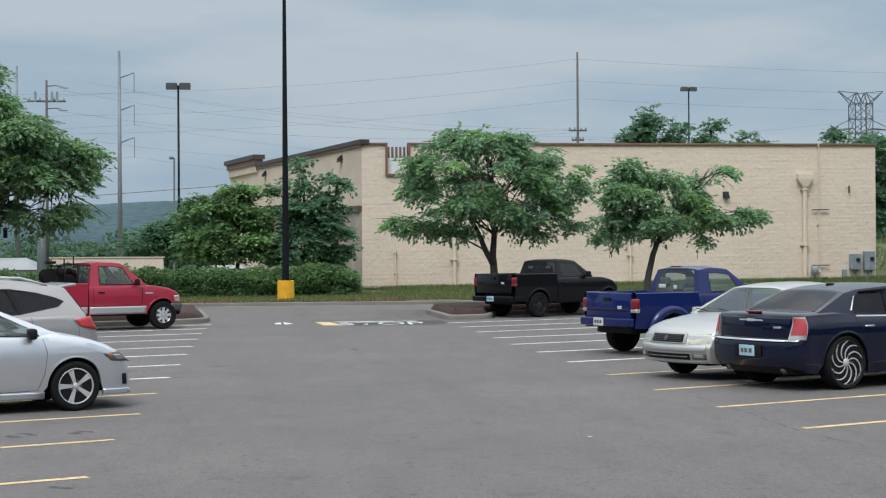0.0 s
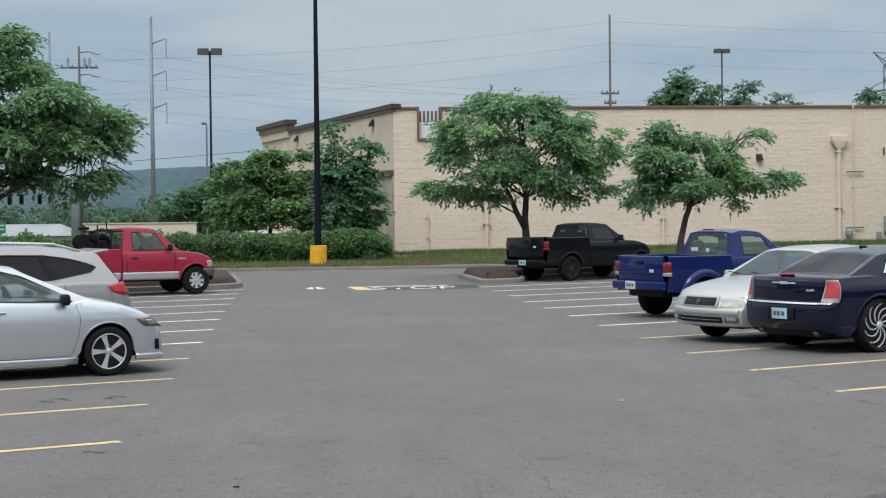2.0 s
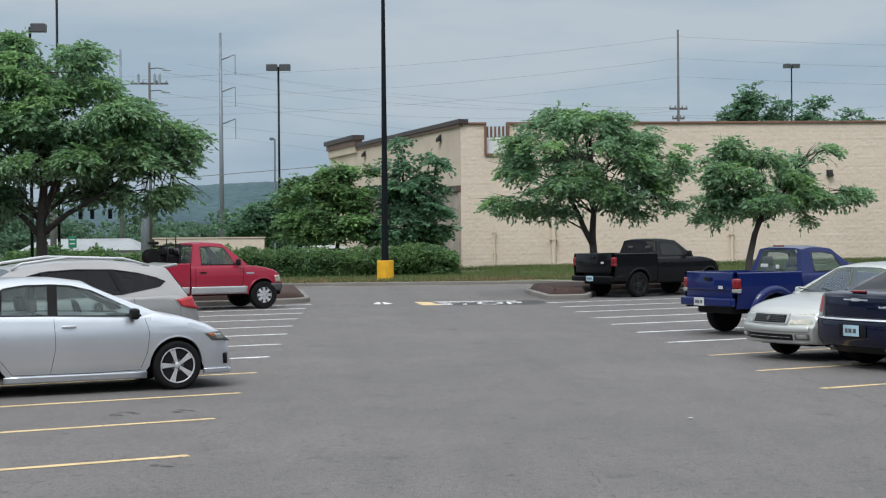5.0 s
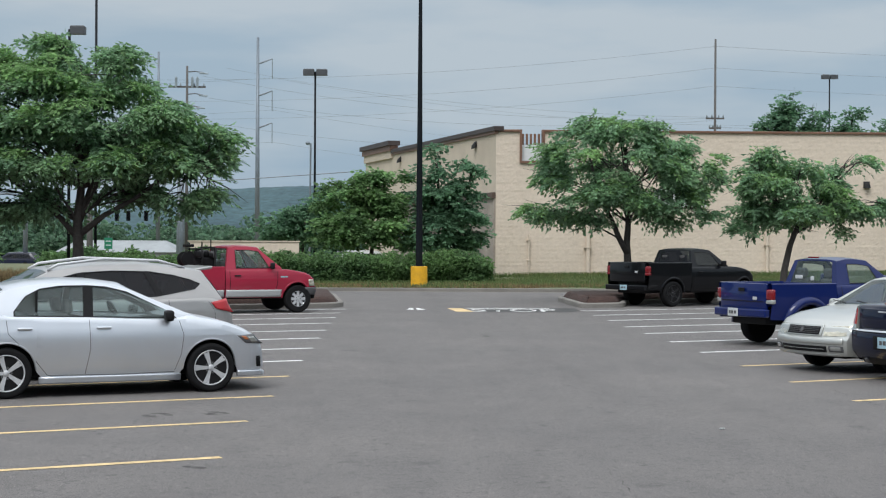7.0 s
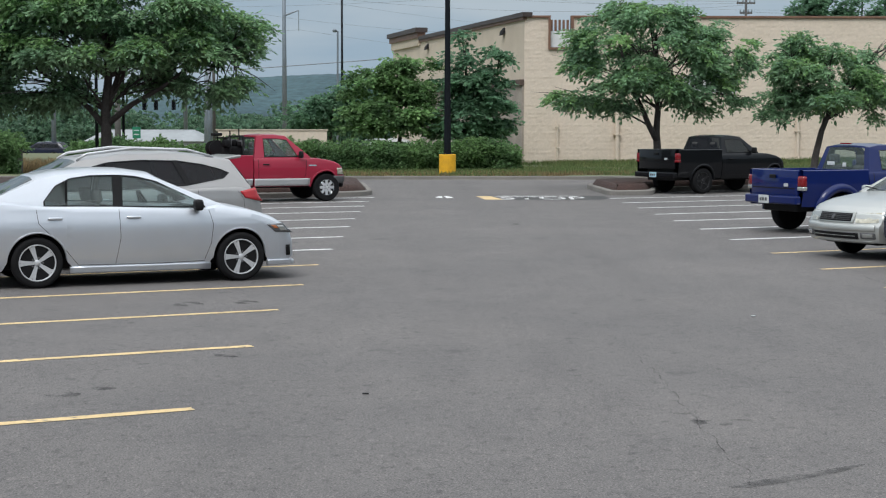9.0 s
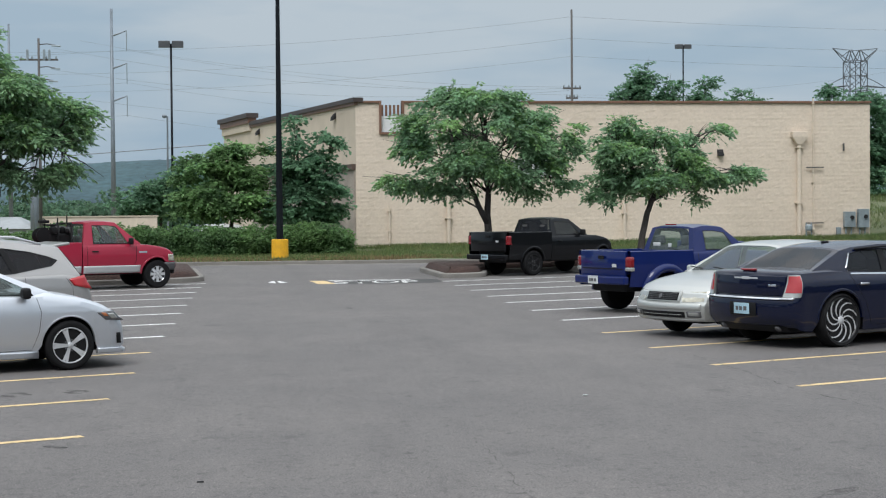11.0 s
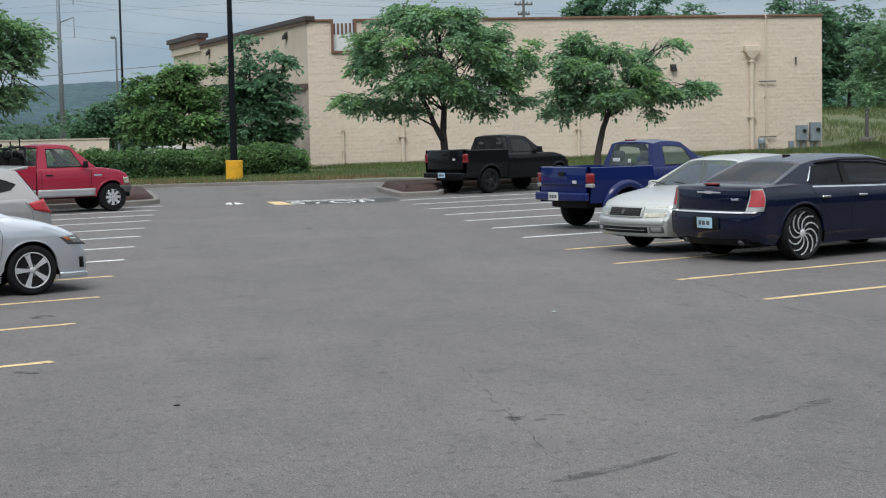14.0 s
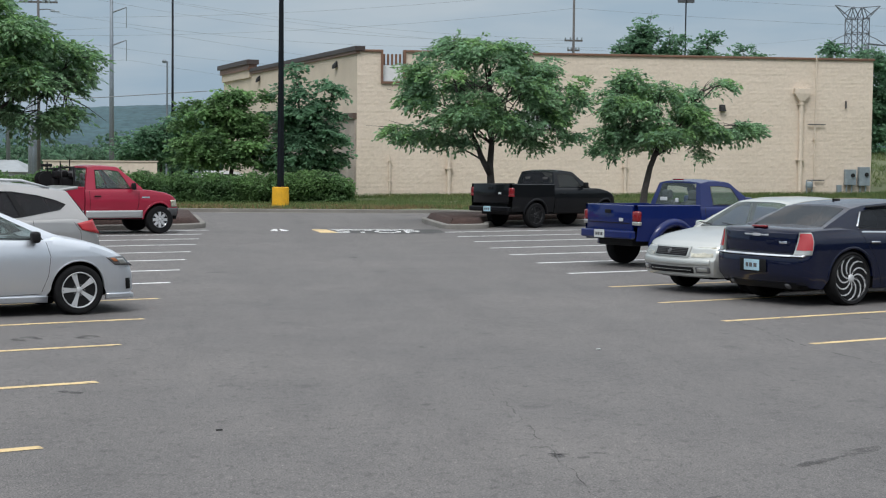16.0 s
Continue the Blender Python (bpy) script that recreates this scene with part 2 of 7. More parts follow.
M = {
    "asphalt": asphalt_material(),
    "white_line": worn_paint("white_road_paint", (0.84, 0.84, 0.83)),
    "yellow_line": worn_paint("yellow_road_paint", (0.74, 0.545, 0.28), wear=0.58),
    "concrete": material("kerb_concrete", (0.235, 0.22, 0.20), rough=0.9, vary=0.15, grain=25, blotch=0.8, bump=0.2),
    "mulch": material("red_brown_mulch", (0.060, 0.034, 0.028), rough=0.95, vary=0.5, grain=22, blotch=3, bump=0.9, bump_scale=25),
    "lawn": material("rough_lawn", (0.09, 0.115, 0.05), rough=0.9, vary=0.3, grain=6, blotch=0.25, hue=(0.14, 0.135, 0.068)),
    "field": material("dry_field", (0.20, 0.16, 0.085), rough=0.95, vary=0.3, grain=2, blotch=0.08, hue=(0.09, 0.12, 0.05)),
    "tan_wall": material("tan_painted_block", (0.685, 0.58, 0.475), rough=0.85, vary=0.06, grain=7, blotch=0.4, hue=(0.64, 0.54, 0.44), bump=0.35, bump_scale=11),
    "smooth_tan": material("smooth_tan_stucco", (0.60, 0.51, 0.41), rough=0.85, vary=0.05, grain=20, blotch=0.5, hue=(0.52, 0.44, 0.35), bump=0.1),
    "brown_trim": material("brown_metal_coping", (0.20, 0.105, 0.068), rough=0.5, vary=0.1, grain=12, blotch=1),
    "dark_trim": material("dark_brown_coping", (0.055, 0.040, 0.036), rough=0.5, vary=0.1, grain=12, blotch=1),
    "grey_metal": material("grey_painted_metal", (0.27, 0.32, 0.35), rough=0.45, vary=0.08, grain=20, blotch=3),
    "galvanised": material("galvanised_steel", (0.21, 0.245, 0.28), rough=0.5, metal=0.3, vary=0.1, grain=8, blotch=0.6),
    "wood_pole": material("weathered_pole_wood", (0.12, 0.114, 0.11), rough=0.9, vary=0.2, grain=14, blotch=1),
    "black_metal": dull(material("black_painted_steel", (0.008, 0.010, 0.014), rough=0.5, vary=0.2, grain=8, blotch=1)),
    "yellow_base": material("yellow_painted_concrete", (0.80, 0.42, 0.015), rough=0.7, vary=0.08, grain=18, blotch=4, hue=(0.70, 0.36, 0.02), bump=0.15),
    "bark": material("grey_brown_bark", (0.082, 0.073, 0.068), rough=0.95, vary=0.35, grain=25, blotch=4, bump=0.7, bump_scale=30),
    "leaf": leaf_material("locust_leaves", (0.268, 0.425, 0.235), (0.19, 0.325, 0.20)),
    "leaf_dark": leaf_material("maple_leaves", (0.165, 0.30, 0.175), (0.118, 0.225, 0.14)),
    # leaf green of the far woods, dulled in colour to carry the haze
    "leaf_far": leaf_material("haze_tinted_leaves", (0.125, 0.215, 0.13), (0.085, 0.16, 0.105)),
    "leaf_light": leaf_material("lit_top_leaves", (0.265, 0.43, 0.175), (0.17, 0.30, 0.135)),
    "leaf_hedge": leaf_material("hedge_leaves", (0.155, 0.265, 0.10), (0.105, 0.19, 0.085)),
    "grass_blade": leaf_material("grass_blades", (0.12, 0.185, 0.07), (0.18, 0.195, 0.085)),
    "dry_blade": leaf_material("dry_grass_blades", (0.27, 0.20, 0.11), (0.2, 0.15, 0.08)),
    "far_woods": material("far_woods_foliage", (0.052, 0.085, 0.048), rough=0.95, vary=0.4, grain=0.9, blotch=0.12, hue=(0.035, 0.062, 0.038), bump=1.0, bump_scale=0.6),
    # distance haze is mixed into the hill's base colour
    "hill": material("haze_tinted_hill", (0.046, 0.09, 0.102), rough=1.0, vary=0.4, grain=0.16, blotch=0.02, hue=(0.034, 0.068, 0.082)),
    "white_panel": material("white_painted_panel", (0.56, 0.58, 0.58), rough=0.6, vary=0.05, grain=5, blotch=0.6),
    "bright_panel": material("bright_white_panel", (0.80, 0.81, 0.81), rough=0.6, vary=0.05, grain=5, blotch=0.6),
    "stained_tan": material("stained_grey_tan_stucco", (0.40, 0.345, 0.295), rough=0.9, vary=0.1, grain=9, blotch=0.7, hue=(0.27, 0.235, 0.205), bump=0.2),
    "screen": material("dark_reflection_wall", (0.075, 0.085, 0.06), rough=0.9, vary=0.3, grain=1.5, blotch=0.2, hue=(0.05, 0.06, 0.045)),
    "ledge_brown": material("brown_painted_ledge", (0.11, 0.072, 0.056), rough=0.6, vary=0.12, grain=12, blotch=1),
    "tower_steel": material("dull_grey_tower_steel", (0.10, 0.115, 0.13), rough=0.6, metal=0.2, vary=0.15, grain=4, blotch=0.5),
    "lamp_grey": material("dark_grey_lamp_metal", (0.075, 0.08, 0.088), rough=0.5, vary=0.1),
    "shed": material("grey_white_shed_sheet", (0.30, 0.32, 0.33), rough=0.6, vary=0.08, grain=2, blotch=0.3),
    "green_sign": material("green_sign_sheeting", (0.015, 0.20, 0.11), rough=0.4, vary=0.05),
    "wire": material("dark_cable", (0.22, 0.235, 0.25), rough=0.6, vary=0.1),
    "seal": material("fresh_dark_asphalt_sealer", (0.045, 0.044, 0.044), rough=0.8, vary=0.25, grain=40, blotch=1.5, hue=(0.075, 0.073, 0.072)),
    "dark_gap": material("dark_recess", (0.012, 0.012, 0.013), rough=0.8, vary=0.1),
    "stain": stain_material(),
    "worn_white": worn_paint("worn_white_road_paint", (0.78, 0.78, 0.77), wear=0.5),
}


# ---- mesh helpers ----
def mesh_of(bm, mat, smooth=False, name="mesh"):
    me = bpy.data.meshes.new(name)
    bmesh.ops.recalc_face_normals(bm, faces=bm.faces)
    bm.to_mesh(me)
    bm.free()
    for p in me.polygons:
        p.use_smooth = smooth
    me.materials.append(mat)
    return me


def part(name, bm, mat, parent=None, label="", smooth=False):
    ob = new(name, mesh_of(bm, mat, smooth, name))
    if parent:
        ob.parent = parent
    if label:
        tagged(ob, label)
    return ob


def raw(name, verts, faces, mat, parent=None, label="", smooth=False):
    me = bpy.data.meshes.new(name)
    me.from_pydata([tuple(v) for v in verts], [], [tuple(f) for f in faces])
    me.materials.append(mat)
    if smooth:
        me.polygons.foreach_set("use_smooth", [True] * len(me.polygons))
    me.update()
    ob = new(name, me)
    if parent:
        ob.parent = parent
    if label:
        tagged(ob, label)
    return ob


def thing(name, m, label, category, group="", kind=""):
    ob = new(name)
    ob.matrix_world = m
    ob.empty_display_size = 0.2
    return tagged(ob, label, category, group, kind)


def box(bm, x0, x1, y0, y1, z0, z1, bevel=0.0, m=None):
    r = bmesh.ops.create_cube(bm, size=1.0)["verts"]
    for v in r:
        v.co = Vector(((x0 + x1) / 2 + v.co.x * (x1 - x0), (y0 + y1) / 2 + v.co.y * (y1 - y0), (z0 + z1) / 2 + v.co.z * (z1 - z0)))
    if bevel:
        es = {e for v in r for e in v.link_edges}
        b = bmesh.ops.bevel(bm, geom=list(es), offset=bevel, segments=2, affect="EDGES", profile=0.5)
        r = list({v for f in b["faces"] for v in f.verts} | {v for v in r if v.is_valid})
    if m is not None:
        bmesh.ops.transform(bm, matrix=m, verts=[v for v in r if v.is_valid])
    return bm


def B(x0, x1, y0, y1, z0, z1, bevel=0.0, m=None):
    return box(bmesh.new(), x0, x1, y0, y1, z0, z1, bevel, m)


def ring_loft(bm, rings, cap=True, close=True):
    """Skins rings of points, each with the same count."""
    vs = [[bm.verts.new(p) for p in r] for r in rings]
    k = len(vs[0])
    for a, b in zip(vs, vs[1:]):
        for i in range(k if close else k - 1):
            bm.faces.new((a[i], a[(i + 1) % k], b[(i + 1) % k], b[i]))
    if cap and close:
        bm.faces.new(vs[0][::-1])
        bm.faces.new(vs[-1])
    return bm


def tube(bm, pts, radii, sides=8, cap=True):
    """A tapered tube along points."""
    pts = [Vector(p) for p in pts]
    rings = []
    for i, p in enumerate(pts):
        d = (pts[min(i + 1, len(pts) - 1)] - pts[max(i - 1, 0)]).normalized()
        a = d.cross(Vector((0, 0, 1)) if abs(d.z) < 0.9 else Vector((1, 0, 0))).normalized()
        b = d.cross(a)
        r = radii[i] if hasattr(radii, "__len__") else radii
        rings.append([p + r * (math.cos(t) * a + math.sin(t) * b) for t in [2 * math.pi * k / sides for k in range(sides)]])
    return ring_loft(bm, rings, cap)


def TB(pts, radii, sides=8):
    return tube(bmesh.new(), pts, radii, sides)


def lathe(bm, prof, sides=24, axis="z", m=None):
    """Turns (radius, height) pairs about an axis."""
    rings = []
    for r, h in prof:
        ring = []
        for k in range(sides):
            t = 2 * math.pi * k / sides
            c = (r * math.cos(t), r * math.sin(t), h) if axis == "z" else (r * math.cos(t), h, r * math.sin(t))
            ring.append(Vector(c) if m is None else m @ Vector(c))
        rings.append(ring)
    return ring_loft(bm, rings)


# ---- the ground ----
def sheet(name, xs, ys, height, mat, label, category, kind="structure"):
    vs = [(x, y, height(x, y)) for y in ys for x in xs]
    k = len(xs)
    fs = [(j * k + i, j * k + i + 1, (j + 1) * k + i + 1, (j + 1) * k + i) for j in range(len(ys) - 1) for i in range(k - 1)]
    return tagged(raw(name, vs, fs, mat), label, category, kind=kind)


def lin(a, b, n):
    return [a + (b - a) * i / (n - 1) for i in range(n)]


KERB_Y = 61.6


def lawn_height(x, y):
    """The lawn lies a kerb's height above the lot and climbs gently to the right of the block building."""
    s = min(max((x - 6.0) / 28.0, 0.0), 1.6)
    d = min(max((y - KERB_Y - 0.4) / 18.0, 0.0), 1.0)
    far = min(max((x - 33.8) / 5.0, 0.0), 1.0) * min(max((y - 72.0) / 40.0, 0.0), 1.0)
    return 0.13 + 2.3 * far + 0.30 * s * d - 0.20 * d * max(0.0, 1 - max(0.0, x + 2) / 10) * 0.6


sheet("ground", [-4000, -400, -150, 150, 400, 4000], [-3000, -300, -60, 60, 95, 130, 200, 295, 400, 1200, 4500], lambda x, y: -0.25 - 2.8 * min(max((y - 95) / 200, 0), 1), M["field"], "wide dry grass land round the car park", "ground")
sheet("parking_lot", lin(-70, 70, 15), lin(-40, KERB_Y, 12), lambda x, y: 0.0, M["asphalt"], "worn grey asphalt of a shop car park", "car park")
sheet("lawn", lin(-75, 90, 100), [KERB_Y + 0.15, KERB_Y + 0.5] + lin(KERB_Y + 1.5, 125, 40), lawn_height, M["lawn"], "patchy green and yellow verge lawn", "lawn")
kerb = [B(-75, 90, KERB_Y, KERB_Y + 0.16, -0.1, 0.14, 0.025), B(-75, 90, KERB_Y - 0.45, KERB_Y, -0.1, 0.006)]
tagged(part("kerb", kerb[0], M["concrete"]), "pale concrete kerb along the verge", "kerb", kind="structure")
tagged(part("gutter_strip", kerb[1], M["concrete"]), "pale concrete gutter strip beside the kerb", "gutter", kind="structure")

# unseen dark walls on three sides, added to darken reflections in the cars
for k, (x0, x1, y0, y1, h) in enumerate(((-70, 56, -46, -45.5, 9.0), (-70.5, -70, -46, 60, 9.0), (56, 56.5, -46, 60, 9.0))):
    tagged(part(("wall_south", "wall_west", "wall_east")[k], B(x0, x1, y0, y1, -0.5, h), M["screen"]), "unseen dark wall added for reflections in the car paint", "wall", kind="structure")

SLANT = radians(25)
ALONG = Vector((math.cos(SLANT), math.sin(SLANT), 0))


def stall_line(x, y, side, length, mat, label):
    """One painted stall line, from its end at the aisle."""
    m = pose(x, y, 0.004, 0, 0, 25 if side > 0 else 205)
    bm = bmesh.new()
    n, wide = 14, 0.075 if "white" in label else 0.06
    rows = [[bm.verts.new(m @ Vector((length * i / n, s * (wide + 0.005 * math.sin(i * 2.1 + y)), 0))) for s in (-1, 1)] for i in range(n + 1)]
    for a, b in zip(rows, rows[1:]):
        bm.faces.new((a[0], b[0], b[1], a[1]))
    return tagged(part("stall_line", bm, mat), label, "road marking", "stall lines", "structure")


LEFT_ENDS = [(-1.55, 11.29), (-1.46, 14.55), (-1.47, 17.45), (-1.39, 20.25), (-1.36, 23.2), (-1.33, 26.2), (-1.28, 29.2), (-1.28, 32.2), (-1.27, 35.0), (-1.26, 38.0), (-1.24, 40.7), (-1.2, 43.3), (-1.12, 45.7)]
RIGHT_ENDS = [(6.54, 14.43), (6.11, 17.22), (5.89, 19.77), (5.76, 22.41), (5.71, 25.3), (5.66, 28.39), (5.64, 31.34), (5.6, 34.16), (5.57, 36.8), (5.61, 39.72), (5.57, 42.46), (5.54, 45.12)]
for k, (x, y) in enumerate(LEFT_ENDS):
    yellow = k < 5
    stall_line(x, y, -1, 5.6, M["yellow_line" if yellow else "white_line"], "faded yellow painted stall line" if yellow else "white painted stall line")
for k, (x, y) in enumerate(RIGHT_ENDS):
    yellow = k < 5
    stall_line(x, y, 1, 5.6, M["yellow_line" if yellow else "white_line"], "faded yellow painted stall line" if yellow else "white painted stall line")


# ---- planted islands with kerbs ----
def island(outline, label):
    """A kerbed bed: an outline of corners, rounded, with a concrete kerb and a mound of mulch."""
    pts = []
    n = len(outline)
    for i in range(n):
        p, q, r = Vector(outline[i - 1]), Vector(outline[i]), Vector(outline[(i + 1) % n])
        cut = min(1.2, (p - q).length * 0.4, (r - q).length * 0.4)
        a, b = q + (p - q).normalized() * cut, q + (r - q).normalized() * cut
        for t in lin(0, 1, 6):
            pts.append((1 - t) ** 2 * a + 2 * t * (1 - t) * q + t * t * b)
    c = sum(pts, Vector((0, 0))) / len(pts)
    turn = 1 if sum(p.cross(q) for p, q in zip(pts, pts[1:] + pts[:1])) > 0 else -1
    root = thing("planted_island", pose(c.x, c.y, 0), label, "traffic island", "planted islands")

    def loop(shrink, z):
        out = []
        for i, p in enumerate(pts):
            t = (pts[(i + 1) % len(pts)] - pts[i - 1]).normalized()
            nrm = Vector((-t.y, t.x)) * turn
            q = p + nrm * shrink - c
            out.append(Vector((q.x, q.y, z)))
        return out

    bm = ring_loft(bmesh.new(), [loop(0, -0.05), loop(0, 0.12), loop(0.03, 0.15), loop(0.15, 0.15), loop(0.16, 0.05)], cap=False)
    part("kerb_ring", bm, M["concrete"], root, "pale concrete kerb")
    rings = [loop(0.155, 0.06)]
    for s, z in ((0.19, 0.16), (0.25, 0.24), (0.31, 0.31)):
        rings.append([Vector((p.x, p.y, z + 0.03 * noise.noise(p * 1.5))) for p in loop(s, 0)])
    bm = ring_loft(bmesh.new(), rings)
    part("mulch_bed", bm, M["mulch"], root, "mound of red-brown wood mulch", smooth=True)
    return root


island([(-1.15, 46.7), (-1.7, 55.3), (-30, 55.5), (-30, 41.2), (-13.5, 41.2)], "kerbed island of mulch at the end of the stalls")
island([(5.78, 47.0), (5.7, 53.6), (34, 54.6), (34, 52.6), (11.8, 52.4), (7.6, 50.0), (7.2, 47.6)], "kerbed island of mulch at the end of the stalls")

# ---- road lettering and marks ----
def stop_lettering():
    root = thing("stop_marking", pose(2.55, 44.35, 0.004), "worn white STOP lettering with a yellow bar on the asphalt", "road marking", kind="structure")
    cu = bpy.data.curves.new("letters", "FONT")
    cu.body, cu.size, cu.offset = "STOP", 1.0, 0.008
    ob = new("letters_source", cu)
    dg = bpy.context.evaluated_depsgraph_get()
    me = bpy.data.meshes.new_from_object(ob.evaluated_get(dg))
    bpy.data.objects.remove(ob)
    xs, ys = [v.co.x for v in me.vertices], [v.co.y for v in me.vertices]
    for v in me.vertices:
        v.co = ((v.co.x - min(xs)) / (max(xs) - min(xs)) * 2.4 - 0.12 + 0.12 * (v.co.y - min(ys)), (v.co.y - min(ys)) / (max(ys) - min(ys)) * 1.75, 0.005)
    me.materials.clear()
    me.materials.append(M["worn_white"])
    new("letters", me).parent = root
    bm = bmesh.new()
    f = bm.faces.new([bm.verts.new(p) for p in ((-0.55, 0.0, 0), (-0.05, 0.0, 0), (-0.28, 2.2, 0), (-0.72, 2.2, 0))])
    part("bar", bm, M["yellow_line"], root, "faded yellow bar")
    bm = bmesh.new()
    bm.faces.new([bm.verts.new(p) for p in ((0.15, -0.2, 0), (2.55, -0.15, 0), (3.0, 0.6, 0), (3.05, 2.5, 0), (2.2, 2.6, 0), (0.3, 1.95, 0))])
    part("sealer_patch", bm, M["seal"], root, "dark patch of asphalt sealer")
    bm = bmesh.new()
    bm.faces.new([bm.verts.new(p) for p in ((-0.15, 1.95, 0.005), (2.25, 2.0, 0.005), (2.25, 2.3, 0.005), (-0.2, 2.3, 0.005))])
    part("stop_line", bm, M["worn_white"], root, "worn white stop line")


stop_lettering()
bm = bmesh.new()
bm.faces.new([bm.verts.new(p) for p in ((0.62, 45.6, 0.004), (0.84, 45.3, 0.004), (0.84, 46.6, 0.004), (0.74, 46.6, 0.004))])
bm.faces.new([bm.verts.new(p) for p in ((0.95, 45.3, 0.004), (1.18, 45.6, 0.004), (0.98, 46.6, 0.004), (0.9, 46.6, 0.004))])
tagged(part("arrow_marking", bm, M["white_line"]), "worn white arrow mark painted on asphalt", "road marking", kind="structure")


def stain(x, y, rx, ry, turn, seed):
    bm = bmesh.new()
    c, s = math.cos(turn), math.sin(turn)
    ring = []
    for k in range(36):
        t = 2 * math.pi * k / 36
        r = 1 + 0.45 * noise.noise(Vector((math.cos(t) * 1.6, math.sin(t) * 1.6, seed))) + 0.2 * noise.noise(Vector((math.cos(t) * 5, math.sin(t) * 5, seed + 7)))
        a, b = rx * r * math.cos(t), ry * r * math.sin(t)
        ring.append(bm.verts.new((x + a * c - b * s, y + a * s + b * c, 0.004)))
    bm.faces.new(ring)
    tagged(part("oil_stain", bm, M["stain"]), "dark oil stain soaked into asphalt", "stain", "oil stains", "structure")


for k, args in enumerate(((1.93, 10.72, 0.07, 0.08, 0.2), (2.1, 10.78, 0.2, 0.035, 0.05), (1.88, 11.04, 0.07, 0.05, 0.2), (2.15, 9.0, 0.52, 0.06, 0.57), (4.1, 10.74, 0.26, 0.06, 0.68), (3.6, 10.34, 0.3, 0.04, 0.68), (-2.55, 18.0, 0.18, 0.22, 0.1), (-1.9, 18.2, 0.16, 0.2, 0), (-2.6, 11.9, 0.12, 0.12, 0.4), (-2.35, 12.2, 0.09, 0.1, 0), (-1.1, 8.4, 0.12, 0.05, 0), (-1.62, 13.9, 0.07, 0.12, 1), (5.8, 12.4, 0.9, 0.07, 0.7), (2.1, 33.0, 0.1, 0.2, 0))):
    stain(*args, seed=k * 3.7)

def crack(line, width, seed):
    """A hairline crack: a thin uneven dark strip along points on the asphalt."""
    bm = bmesh.new()
    rows = []
    for a, b in zip(line, line[1:]):
        a, b = Vector(a), Vector(b)
        n = Vector((-(b - a).y, (b - a).x)).normalized()
        for t in lin(0, 1, 15)[:-1]:
            p = a.lerp(b, t)
            p = p + n * 0.06 * noise.noise(Vector((p.x * 3, p.y * 3, seed)))
            w = width * (0.6 + 0.8 * abs(noise.noise(Vector((p.x * 5, p.y * 5, seed + 3)))))
            rows.append([bm.verts.new((p.x + s * n.x * w, p.y + s * n.y * w, 0.004)) for s in (-1, 1)])
    for a, b in zip(rows, rows[1:]):
        bm.faces.new((a[0], b[0], b[1], a[1]))
    tagged(part("crack", bm, M["stain"]), "thin dark crack in asphalt", "crack", "asphalt cracks", "structure")


for k, line in enumerate(([(6.04, 21.43), (6.05, 19.44), (5.97, 17.06), (6.14, 15.71), (6.25, 14.46)], [(1.97, 13.88), (1.97, 12.75), (1.96, 11.85), (1.94, 11.04), (1.92, 10.1), (1.94, 9.36), (1.9, 8.76)])):
    crack(line, (0.011, 0.0055)[k], k * 5.0)

bm = bmesh.new()
box(bm, -0.025, 0.025, -0.015, 0.015, 0, 0.012, 0.004, pose(3.59, 16.77, 0.003, 0, 0, 30))
tagged(part("litter_scrap", bm, M["white_panel"]), "small white scrap of litter on asphalt", "litter")
bm = bmesh.new()
box(bm, -0.025, 0.025, -0.01, 0.01, 0, 0.008, 0.003, pose(-0.35, 11.9, 0.003, 0, 0, 10))
tagged(part("litter_scrap", bm, M["dark_gap"]), "small dark scrap of litter on asphalt", "litter")


# ---- the block building ----
WY, WX0, WX1, TOP = 83.0, 5.75, 33.6, 7.66
SIDE = Vector((-5.3, 22.0, 0)).normalized()
OUT = Vector((-SIDE.y, SIDE.x, 0))


